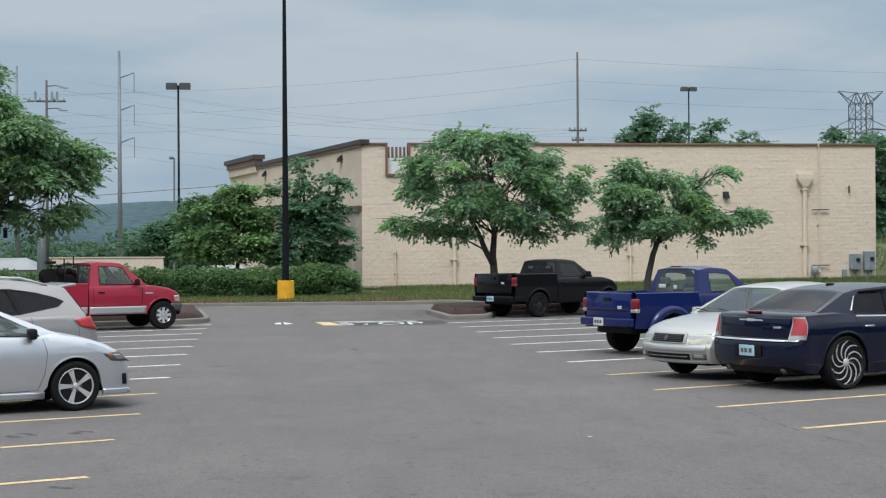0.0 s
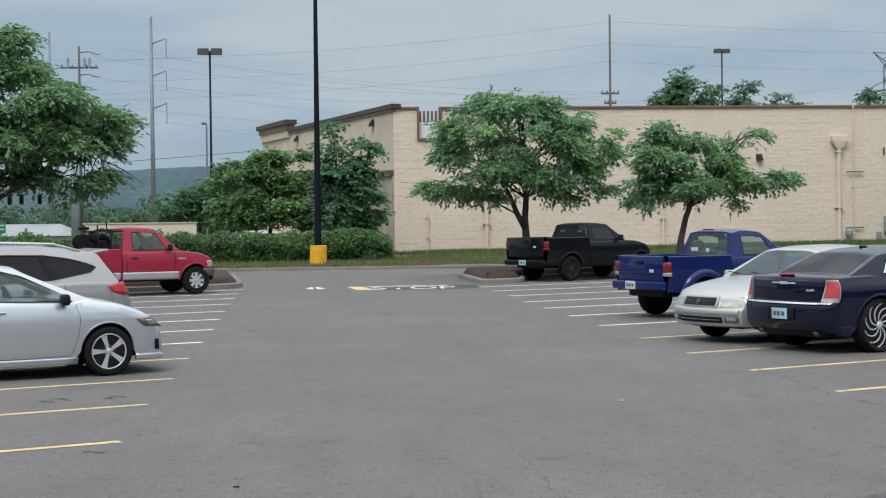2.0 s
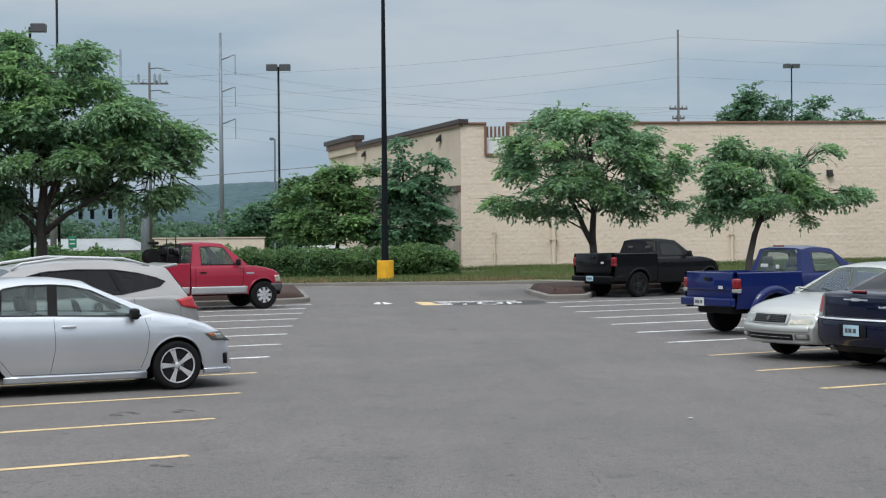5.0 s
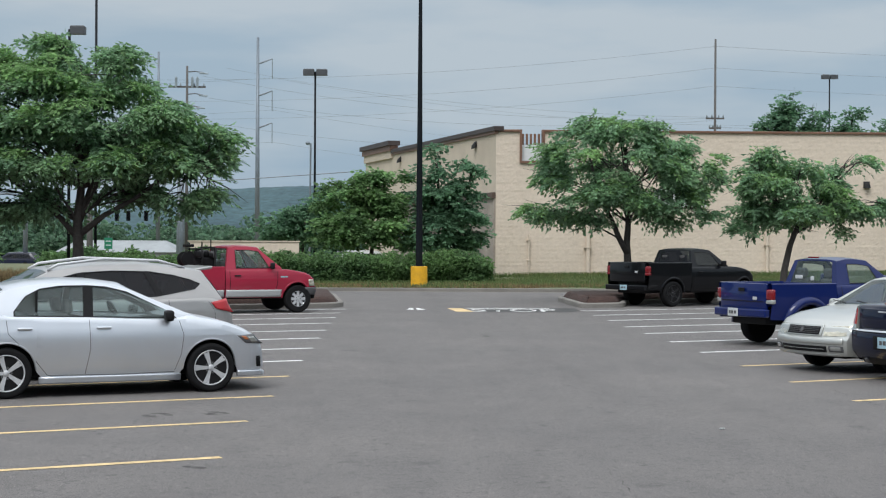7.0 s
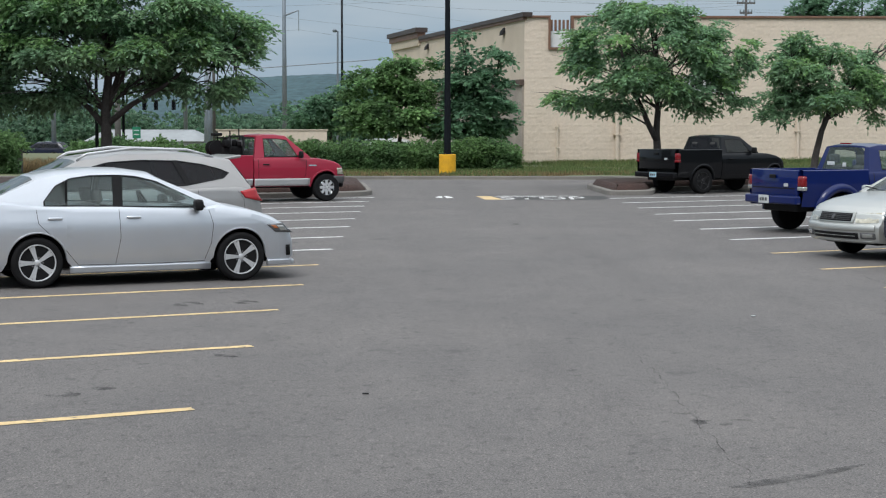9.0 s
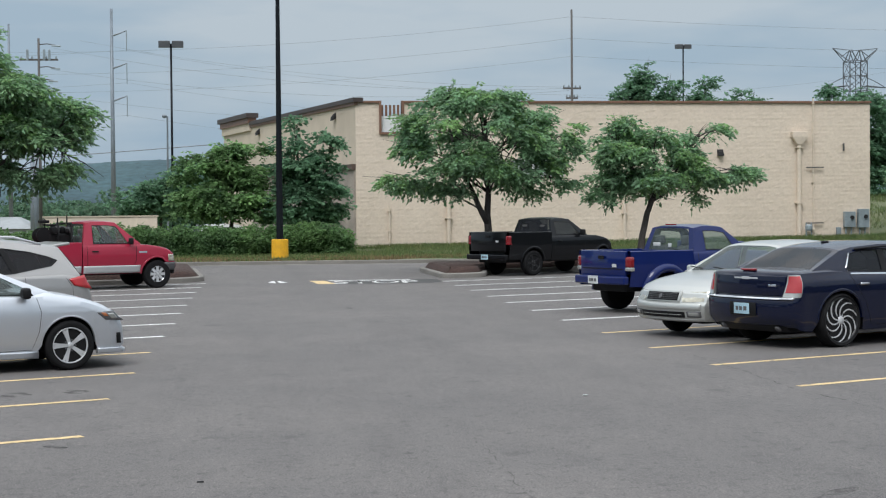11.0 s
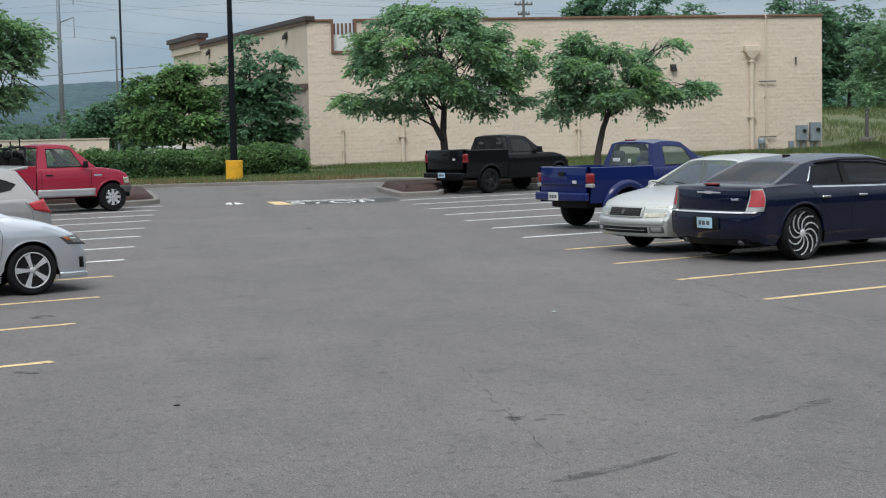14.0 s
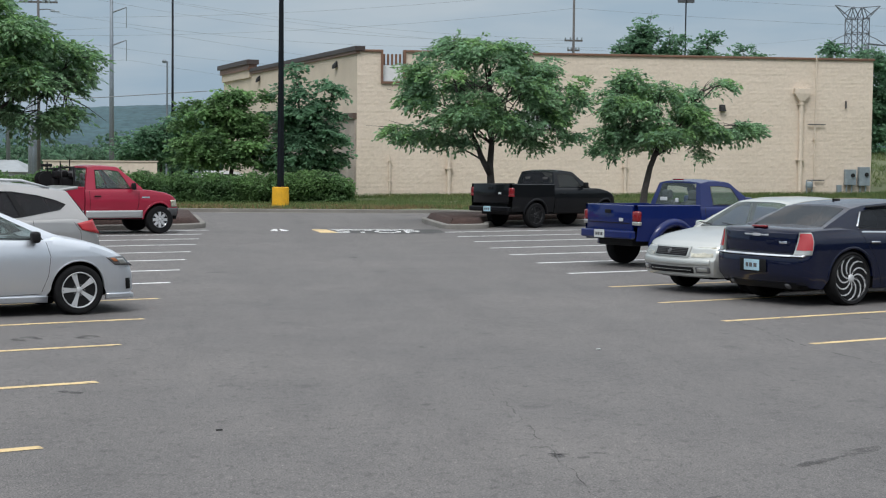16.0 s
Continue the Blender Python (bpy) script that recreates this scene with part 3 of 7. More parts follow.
def block_building():
    root = thing("block_building", pose(WX0, WY, 0), "tan painted split-face block building with brown coping", "building")
    at = Matrix.Translation((-WX0, -WY, 0))

    def p(name, bm, mat, label="", parent=root, smooth=False):
        bmesh.ops.transform(bm, matrix=at, verts=bm.verts)
        return part(name, bm, mat, parent, label, smooth)

    # front wall behind its courses of blocks, with a notch in the parapet
    nx0, nx1, nz = 7.1, 8.15, 6.15
    bm = box(bmesh.new(), WX0 + 0.02, nx0, WY + 0.05, WY + 0.35, -0.6, TOP)
    box(bm, nx1, WX1, WY + 0.05, WY + 0.35, -0.6, TOP)
    box(bm, nx0, nx1, WY + 0.05, WY + 0.35, -0.6, nz)
    front = p("front_wall", bm, M["tan_wall"], "tan split-face block wall")
    rng = random.Random(5)
    vs, fs = [], []
    bw, bh = 0.42, 0.205
    row = 0
    z = -0.4
    while z < TOP - 0.02:
        x = WX0 - (bw / 2 if row % 2 else 0)
        z1 = min(z + bh, TOP)
        while x < WX1:
            a, b = max(x, WX0), min(x + bw, WX1)
            x += bw
            if z1 > nz and b > nx0 and a < nx1:
                a, b = (a, nx0) if a < nx0 else (nx1, b)
            if b - a < 0.02:
                continue
            k, nu, nv = len(vs), 4, 3
            for j in range(nv):
                for i in range(nu):
                    px, pz = a + (b - a) * i / (nu - 1), z + (z1 - z) * j / (nv - 1)
                    edge = i in (0, nu - 1) or j in (0, nv - 1)
                    d = (0.012 if edge else 0.0135 + 0.006 * rng.random()) + 0.011 * noise.noise(Vector((px * 2.7, pz * 4.4, 1.0))) + 0.009 * noise.noise(Vector((px * 7.1, pz * 9.7, 4.0)))
                    vs.append((px - WX0, 0.045 - d, pz))
            fs += [(k + j * nu + i, k + j * nu + i + 1, k + (j + 1) * nu + i + 1, k + (j + 1) * nu + i) for j in range(nv - 1) for i in range(nu - 1)]
        z += bh
        row += 1
    tagged(raw("block_facing", vs, fs, M["tan_wall"], front), "tan split-face concrete blocks", kind="stuff")
    # side wall running back to the left, with its ledge and a raised end
    end = 30.5

    def on(s, out, z):
        q = Vector((WX0, WY + 0.05, 0)) + SIDE * s + OUT * out
        return Vector((q.x, q.y, z))

    def slab(s0, s1, o0, o1, z0, z1, z1b=None):
        bm = bmesh.new()
        zz = z1 if z1b is None else z1b
        lo = [on(s0, o0, z0), on(s1, o0, z0), on(s1, o1, z0), on(s0, o1, z0)]
        hi = [on(s0, o0, z1), on(s1, o0, zz), on(s1, o1, zz), on(s0, o1, z1)]
        return ring_loft(bm, [lo, hi])

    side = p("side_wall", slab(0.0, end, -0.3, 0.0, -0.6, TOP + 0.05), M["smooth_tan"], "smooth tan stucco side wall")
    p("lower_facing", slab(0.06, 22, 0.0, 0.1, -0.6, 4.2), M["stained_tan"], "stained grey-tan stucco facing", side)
    p("ledge", slab(0.02, 22, -0.02, 0.22, 4.2, 4.5), M["ledge_brown"], "brown ledge", side)
    p("side_coping", slab(-0.25, 22.5, -0.35, 0.18, TOP + 0.05, TOP + 0.28), M["dark_trim"], "dark brown coping", side)
    p("coping_underside", slab(-0.1, 22.5, -0.1, 0.1, TOP - 0.1, TOP + 0.05), M["brown_trim"], "brown moulding", side)
    raised = p("raised_parapet", slab(22.5, end, -0.3, 0.15, TOP - 0.3, 8.35), M["smooth_tan"], "raised tan parapet")
    p("cornice", slab(22.2, end + 0.3, -0.4, 0.4, 8.2, 8.5), M["dark_trim"], "dark brown cornice", raised)
    p("cornice_moulding", slab(22.35, end + 0.15, -0.3, 0.25, 7.85, 8.2), M["brown_trim"], "brown moulding", raised)
    for s in (3.6, 20.4):
        bm = bmesh.new()
        ring_loft(bm, [[on(s + a, 0.02, b + 7.05) for a, b in ((-0.2, 0), (0.2, 0), (0.16, 0.32), (-0.16, 0.32))], [on(s + a, 0.22, b + 6.95) for a, b in ((-0.22, 0), (0.22, 0), (0.14, 0.2), (-0.14, 0.2))]])
        p("wall_light", bm, M["dark_gap"], "dark wall pack lamp")
    # coping of the front wall, and the notch
    p("coping", B(WX0 + 0.2, nx0 - 0.12, WY - 0.08, WY + 0.42, TOP, TOP + 0.12, 0.02), M["brown_trim"], "brown metal coping")
    p("coping", B(nx1 + 0.12, WX1 + 0.05, WY - 0.08, WY + 0.42, TOP, TOP + 0.12, 0.02), M["brown_trim"], "brown metal coping")
    notch = p("notch_frame", box(box(B(nx0 - 0.12, nx0, WY - 0.08, WY + 0.42, nz - 0.12, TOP + 0.12), nx1, nx1 + 0.14, WY - 0.08, WY + 0.42, nz - 0.12, TOP + 0.12), nx0, nx1, WY - 0.08, WY + 0.42, nz - 0.12, nz), M["brown_trim"], "brown metal frame round a notch")
    for i in range(5):
        x = nx0 + 0.1 + i * 0.21
        p("bar", B(x - 0.06, x + 0.06, WY + 0.62, WY + 0.7, nz - 0.3, TOP - 0.06), M["brown_trim"], "brown screen post", notch)
    p("screen_panel", B(nx0 + 0.004, nx1 - 0.004, WY + 0.24, WY + 0.29, nz + 0.003, 7.0), M["bright_panel"], "white screen panel", notch)
    p("roof", ring_loft(bmesh.new(), [[Vector(q) for q in ((WX0 + 0.2, WY + 0.36, z), (WX1 - 0.1, WY + 0.36, z), (WX1 - 0.1, WY + 29, z), (WX0 - 6.6, WY + 29, z))] for z in (5.2, 5.45)]), M["white_panel"], "flat pale roof membrane")
    p("end_wall", B(WX1 - 0.3, WX1 - 0.002, WY + 0.36, WY + 29, -0.6, TOP - 0.01), M["smooth_tan"])
    p("back_wall", B(WX0 - 6.4, WX1 - 0.31, WY + 29, WY + 29.3, -0.6, TOP - 0.02), M["smooth_tan"])

    # downpipes, conduit and meters on the front wall
    def pipe(name, x, z0, z1, r, label):
        bm = TB([(x, WY - 0.12, z0), (x, WY - 0.12, z1)], r, 10)
        tube(bm, [(x, WY - 0.12, z0 + 0.12), (x, WY - 0.16, z0), (x, WY - 0.3, z0 - 0.05)], r * 1.3, 8)
        q = p(name, bm, M["tan_wall"], label)
        for zz in (z0 + (z1 - z0) * 0.35, z1 - 0.3):
            p("bracket", B(x - r * 1.8, x + r * 1.8, WY - 0.14 - r, WY + 0.03, zz, zz + 0.05), M["smooth_tan"], "tan pipe strap", q)
        return q

    pipe("downpipe", 10.57, 0.12, 4.4, 0.11, "tan painted downpipe")
    pipe("downpipe", 19.98, 0.4, 4.4, 0.08, "tan painted downpipe")
    pipe("downpipe", 7.47, 0.2, 2.3, 0.05, "tan painted standpipe")
    tall = pipe("downpipe", 29.57, 0.5, 5.55, 0.12, "tan painted downpipe")
    hd = ring_loft(bmesh.new(), [[(29.57 + sx * a, WY - 0.16 + sy * b, z) for sx, sy in ((-1, -1), (1, -1), (1, 1), (-1, 1))] for a, b, z in ((0.13, 0.1, 5.45), (0.42, 0.17, 5.85), (0.42, 0.17, 6.12), (0.39, 0.14, 6.13))])
    p("rain_head", hd, M["tan_wall"], "tan rainwater head", tall)
    pipe("conduit", 30.36, 0.9, TOP + 0.25, 0.035, "thin tan conduit")
    for z in (1.22, 4.21):
        p("conduit_arm", B(29.97, 30.93, WY - 0.16, WY - 0.1, z - 0.03, z + 0.03), M["wood_pole"], "rusty conduit bracket")
    m = bmesh.new()
    lathe(m, [(0.0, -0.14), (0.17, -0.14), (0.2, -0.05), (0.2, 0.1), (0.1, 0.2), (0, 0.2)], 12, "z", pose(30.05, WY - 0.28, 0.95))
    tube(m, [(29.9, WY - 0.28, 0.5), (29.9, WY - 0.28, 1.2), (30.2, WY - 0.28, 1.25), (30.2, WY - 0.28, 0.5)], 0.04, 8)
    p("gas_meter", m, M["grey_metal"], "grey gas meter with pipes")
    for x0, x1, z0, z1 in ((32.05, 32.66, 0.98, 1.82), (32.82, 33.43, 0.95, 1.96)):
        c = p("meter_cabinet", B(x0, x1, WY - 0.32, WY - 0.03, z0, z1, 0.02), M["grey_metal"], "grey steel electric meter cabinet")
        p("dial", lathe(bmesh.new(), [(0, 0.06), (0.1, 0.06), (0.11, 0.0), (0.11, -0.02), (0, -0.02)][::-1], 14, "y", pose((x0 + x1) / 2 + 0.1, WY - 0.34, (z0 + z1) / 2 + 0.1, 0, 0, 180)), M["dark_gap"], "dark glass dial", c)
        for dx in (0.12, 0.42):
            p("conduit_leg", TB([(x0 + dx, WY - 0.16, 0.2), (x0 + dx, WY - 0.16, z0 + 0.02)], 0.045, 8), M["grey_metal"], "grey conduit", c)
    p("junction_box", B(31.65, 31.9, WY - 0.2, WY - 0.03, 0.55, 0.98, 0.015), M["grey_metal"], "grey junction box")
    ring = bmesh.new()
    ring_loft(ring, [[(25.08, WY + 0.02, 4.85), (25.42, WY + 0.02, 4.85), (25.42, WY + 0.02, 5.2), (25.08, WY + 0.02, 5.2)], [(25.1, WY - 0.26, 4.85), (25.4, WY - 0.26, 4.85), (25.36, WY - 0.2, 5.05), (25.14, WY - 0.2, 5.05)]])
    p("wall_light", ring, M["dark_gap"], "dark wall pack lamp")
    p("bracket", B(32.06, 32.12, WY - 0.1, WY + 0.03, 5.1, 5.5), M["wood_pole"], "small rusty bracket")
    sign = p("wall_sign", B(14.0, 16.75, WY - 0.1, WY - 0.03, 3.8, 4.72, 0.01), M["white_panel"], "white sign panel with dark bars")
    for i, (x0, x1) in enumerate(tuple((14.15 + 0.25 * k, 14.15 + 0.25 * k + (0.16 if k % 3 else 0.1)) for k in range(10))):
        p("lettering", B(x0, x1, WY - 0.125, WY - 0.1, (4.02, 4.1, 4.0, 4.2)[i % 4], (4.6, 4.5, 4.62)[i % 3]), M["dark_gap"], "dark bars", sign)


block_building()


# ---- trees and shrubs ----
def leaves(rng, pts, size, slim, droop):
    """Leaf blades of four corners each round the given points. Returns vertices and faces."""
    n = len(pts)
    a = rng.normal(size=(n, 3))
    a[:, 2] = a[:, 2] * 0.5 - droop
    return blades(rng, pts, a, size, slim, 0.8)


def blades(rng, pts, a, size, slim, loose):
    """Blades from the points along the ways a, their faces turned upwards but for a loose share."""
    n = len(pts)
    a = a / np.linalg.norm(a, axis=1, keepdims=True)
    side = np.cross(a, np.array([0, 0, 1.0]) + loose * rng.normal(size=(n, 3)))
    side /= np.linalg.norm(side, axis=1, keepdims=True)
    ln = size * rng.uniform(0.6, 1.35, (n, 1))
    mid = pts + a * ln * 0.5
    up = np.cross(a, side) * ln * 0.12
    v = np.stack([pts, mid + side * ln * slim + up, pts + a * ln, mid - side * ln * slim + up], 1).reshape(-1, 3)
    return v, np.arange(4 * n).reshape(n, 4)


def foliage(rng, lobes, count, size, slim, droop, gap=1.1, spray=7, thin=-0.04, loose=0.6):
    """Leaves on fans of twigs: every lobe (x, y, z, rx, ry, rz) holds flat domed fans, and every twig carries leaves on both sides and bends down at its end."""
    fans = []
    for l in lobes:
        for _ in range(11):
            d = rng.normal(size=3)
            d *= rng.uniform(0.45, 0.85) / np.linalg.norm(d)
            k = rng.uniform(0.26, 0.5)
            fans.append((l[0] + d[0] * l[3], l[1] + d[1] * l[4], l[2] + d[2] * l[5], l[3] * k, l[4] * k, min(l[5], l[3]) * k))
        for _ in range(3):
            d = rng.normal(size=3)
            d[2] = abs(d[2]) * 0.7 - 0.1
            d *= 1.1 / np.linalg.norm(d)
            k = rng.uniform(0.14, 0.26)
            fans.append((l[0] + d[0] * l[3], l[1] + d[1] * l[4], l[2] + d[2] * l[5], l[3] * k, l[4] * k, l[5] * k))
    area = np.array([f[3] * f[4] for f in fans])
    heart = np.array([sum(l[i] for l in lobes) / len(lobes) for i in range(2)])
    pts, ways = [], []
    for f, k in zip(fans, (area / area.sum() * count / spray).astype(int)):
        t = rng.uniform(0, 2 * np.pi, k * 2)
        r = np.sqrt(rng.uniform(0, 1, k * 2)) * rng.uniform(0.85, 1.15, k * 2)
        q = np.stack([f[0] + f[3] * r * np.cos(t), f[1] + f[4] * r * np.sin(t), f[2] + f[5] * (0.4 - 0.6 * r * r) + rng.normal(size=k * 2) * 0.16 * f[5]], 1)
        keep = np.array([noise.noise(Vector(p) * gap) > thin for p in q], dtype=bool)
        q, t, r = q[keep][:k], t[keep][:k], r[keep][:k]
        out = q[:, :2] - heart
        out /= np.linalg.norm(out, axis=1, keepdims=True) + 0.3
        way = np.stack([np.cos(t) * 0.7 + out[:, 0] * 0.6, np.sin(t) * 0.7 + out[:, 1] * 0.6, -droop * (0.15 + 0.55 * r)], 1) + rng.normal(size=(len(q), 3)) * 0.25
        way /= np.linalg.norm(way, axis=1, keepdims=True)
        across = np.cross(way, [0, 0, 1.0])
        for j in range(spray):
            p = q + way * size * 0.42 * j - np.array([0, 0, droop * size * 0.035 * j * j])
            s = 0.0 if j == spray - 1 else (1 if j % 2 else -1)
            pts.append(p + rng.normal(size=q.shape) * size * 0.08)
            ways.append(way * 0.75 + across * s - np.array([0, 0, droop * 0.45]) + rng.normal(size=q.shape) * 0.22)
    return blades(rng, np.concatenate(pts), np.concatenate(ways), size, slim, loose)


def tree(base, trunk, r0, lobes, count, size, mat, label, slim=0.2, droop=0.75, gap=1.5, seed=1, group="", bright=None, thin=-0.04, forks=(), fork=0.72):
    """A tree: a tapered trunk through the given points (from its base), limbs to every lobe, and a crown of single leaves."""
    rng = np.random.default_rng(seed)
    root = thing("tree", pose(*base), label, "tree", group)
    tp = [Vector(p) for p in trunk]
    bm = bmesh.new()
    tube(bm, [tp[0] - Vector((0, 0, 0.15)), tp[0] + Vector((0, 0, 0.12))] + tp[1:], [r0 * 1.5, r0 * 1.12] + [r0 * (1 - 0.62 * i / (len(tp) - 1)) for i in range(1, len(tp))], 10)
    part("trunk", bm, M["bark"], root, smooth=True)
    for stem in forks:
        part("stem", TB(stem, [r0 * fork * (1 - 0.65 * t) for t in lin(0, 1, len(stem))], 8), M["bark"], root, smooth=True)
    bm = bmesh.new()
    large = [l for l in lobes if l[3] >= 0.85] or list(lobes)
    for l in lobes:
        c = Vector(l[:3])
        if l in large:
            k = min(range(2, len(tp)), key=lambda i: abs(tp[i].z - c.z * 0.68))
            a, thick = tp[k], 0.25
        else:
            a, thick = min((Vector(q[:3]) for q in large), key=lambda q: (q - c).length), 0.1
        b = a.lerp(c, 0.45) + Vector((0, 0, 0.16 * (c - a).length))
        bend = Vector(rng.normal(size=3)) * 0.09 * (c - a).length
        pts = [(1 - t) ** 2 * a + 2 * t * (1 - t) * (b + bend) + t * t * c for t in lin(0, 1, 7)]
        tube(bm, pts, [r0 * thick * (1 - 0.85 * t) for t in lin(0, 1, 7)], 6)
        for _ in range(8):
            d = Vector(rng.normal(size=3)) * 0.6
            e = c + Vector((d.x * l[3], d.y * l[4], d.z * l[5]))
            s = pts[int(rng.integers(2, 6))]
            tube(bm, [s, s.lerp(e, 0.5) + Vector((0, 0, 0.08)), e], [r0 * 0.12, r0 * 0.08, r0 * 0.03], 5)
    part("branching", bm, M["bark"], root, smooth=True)
    v, f = foliage(rng, lobes, count, size, slim, droop, gap, 7, thin)
    raw("crown", v, f, M[mat], root)
    # a second, paler leaf set paints sunlit tops onto the upper front of lobes
    if bright:
        v, f = foliage(rng, [(l[0], l[1] - l[4] * 0.3, l[2] + l[5] * 0.35, l[3] * 0.85, l[4] * 0.75, l[5] * 0.75) for l in lobes[: bright[1]]], bright[0], size, slim, droop, gap, 7, thin + 0.05)
        raw("young_leaves", v, f, M["leaf_light"], root, "paler leaves coloured as the sunlit tops")
    return root


ISLES = "honey locust trees"
# in the island behind the black pickup
tree((8.0, 52.3, 0.19), [(0, 0, 0), (0.0, 0, 1.0), (-0.04, 0.05, 1.7), (0.0, 0, 2.4), (-0.05, 0, 3.4), (-0.1, 0, 4.9)], 0.15,
     [(-2.85, 0, 2.8, 0.85, 0.8, 0.28), (-2.35, 0.2, 3.9, 0.95, 1.0, 0.5), (-2.2, -0.3, 4.6, 0.95, 1.0, 0.45), (-1.5, 0.2, 5.2, 0.95, 1.0, 0.45), (-1.35, 0, 5.7, 0.5, 0.6, 0.25), (-0.3, 0, 5.45, 1.1, 1.1, 0.42),
      (0.75, 0, 5.55, 0.6, 0.7, 0.3), (1.25, 0, 4.95, 0.95, 1.0, 0.5), (1.95, 0, 4.35, 0.95, 1.0, 0.42), (2.75, 0, 3.95, 0.6, 0.6, 0.2), (0.9, -0.8, 4.1, 1.25, 1.0, 0.6), (-0.6, -1.0, 4.4, 1.35, 1.0, 0.65),
      (-1.6, -0.8, 3.4, 1.05, 1.0, 0.5), (-0.3, -0.9, 3.2, 1.15, 1.0, 0.55), (1.0, -0.3, 3.1, 1.05, 1.0, 0.45), (1.9, 0, 3.4, 0.8, 0.8, 0.4), (2.45, 0.1, 2.75, 0.5, 0.4, 0.1), (0, 0.8, 4.0, 1.8, 1.1, 1.0), (-1.2, 0, 2.6, 0.7, 0.7, 0.26), (1.2, 0, 2.5, 0.5, 0.5, 0.2)],
     38000, 0.17, "leaf", "spreading green honey locust in a mulch island", slim=0.25, droop=0.5, seed=2, group=ISLES, bright=(11000, 16), thin=-0.02, gap=1.0,
     forks=([(-0.03, 0, 1.4), (-0.3, 0, 1.9), (-0.55, 0, 2.5), (-1.0, 0, 3.4), (-1.3, 0, 4.6)],))
# leaning one behind the blue pickup
tree((13.5, 53.8, 0.19), [(0, 0, 0), (0.08, 0, 0.9), (0.26, 0, 1.7), (0.5, 0, 2.3), (0.5, 0, 3.2), (0.3, 0, 4.2)], 0.13,
     [(-0.9, 0, 4.35, 0.75, 0.8, 0.38), (-0.5, 0, 4.8, 0.45, 0.5, 0.2), (0.4, 0, 4.3, 0.8, 0.8, 0.32), (-0.9, -0.2, 3.7, 0.85, 0.9, 0.38), (0.5, -0.4, 3.6, 1.1, 1.0, 0.48), (1.5, 0, 3.6, 0.9, 0.9, 0.38), (2.4, 0, 4.6, 0.55, 0.45, 0.22), (2.1, 0, 4.35, 0.5, 0.4, 0.2),
      (-0.7, 0, 2.95, 1.0, 1.0, 0.45), (0.5, -0.3, 2.75, 1.1, 1.0, 0.45), (1.7, -0.2, 2.95, 1.0, 0.9, 0.42), (2.6, 0, 3.05, 0.9, 0.8, 0.34), (3.45, 0, 3.1, 0.8, 0.6, 0.2), (-1.3, 0, 2.35, 0.5, 0.5, 0.18), (-1.6, 0, 3.5, 0.4, 0.4, 0.13), (1.9, 0, 2.25, 0.3, 0.3, 0.2)],
     25000, 0.17, "leaf", "leaning green honey locust with a low crown", slim=0.25, droop=0.5, seed=3, group=ISLES, bright=(8000, 12), thin=-0.06, gap=1.0,
     forks=([(0.5, 0, 2.3), (1.1, 0, 2.9), (1.8, 0, 3.8), (2.5, 0, 4.5), (3.1, 0, 4.6)], [(0.45, 0, 2.1), (1.3, 0, 2.6), (2.3, 0, 2.95), (3.3, 0, 3.1)]), fork=0.36)
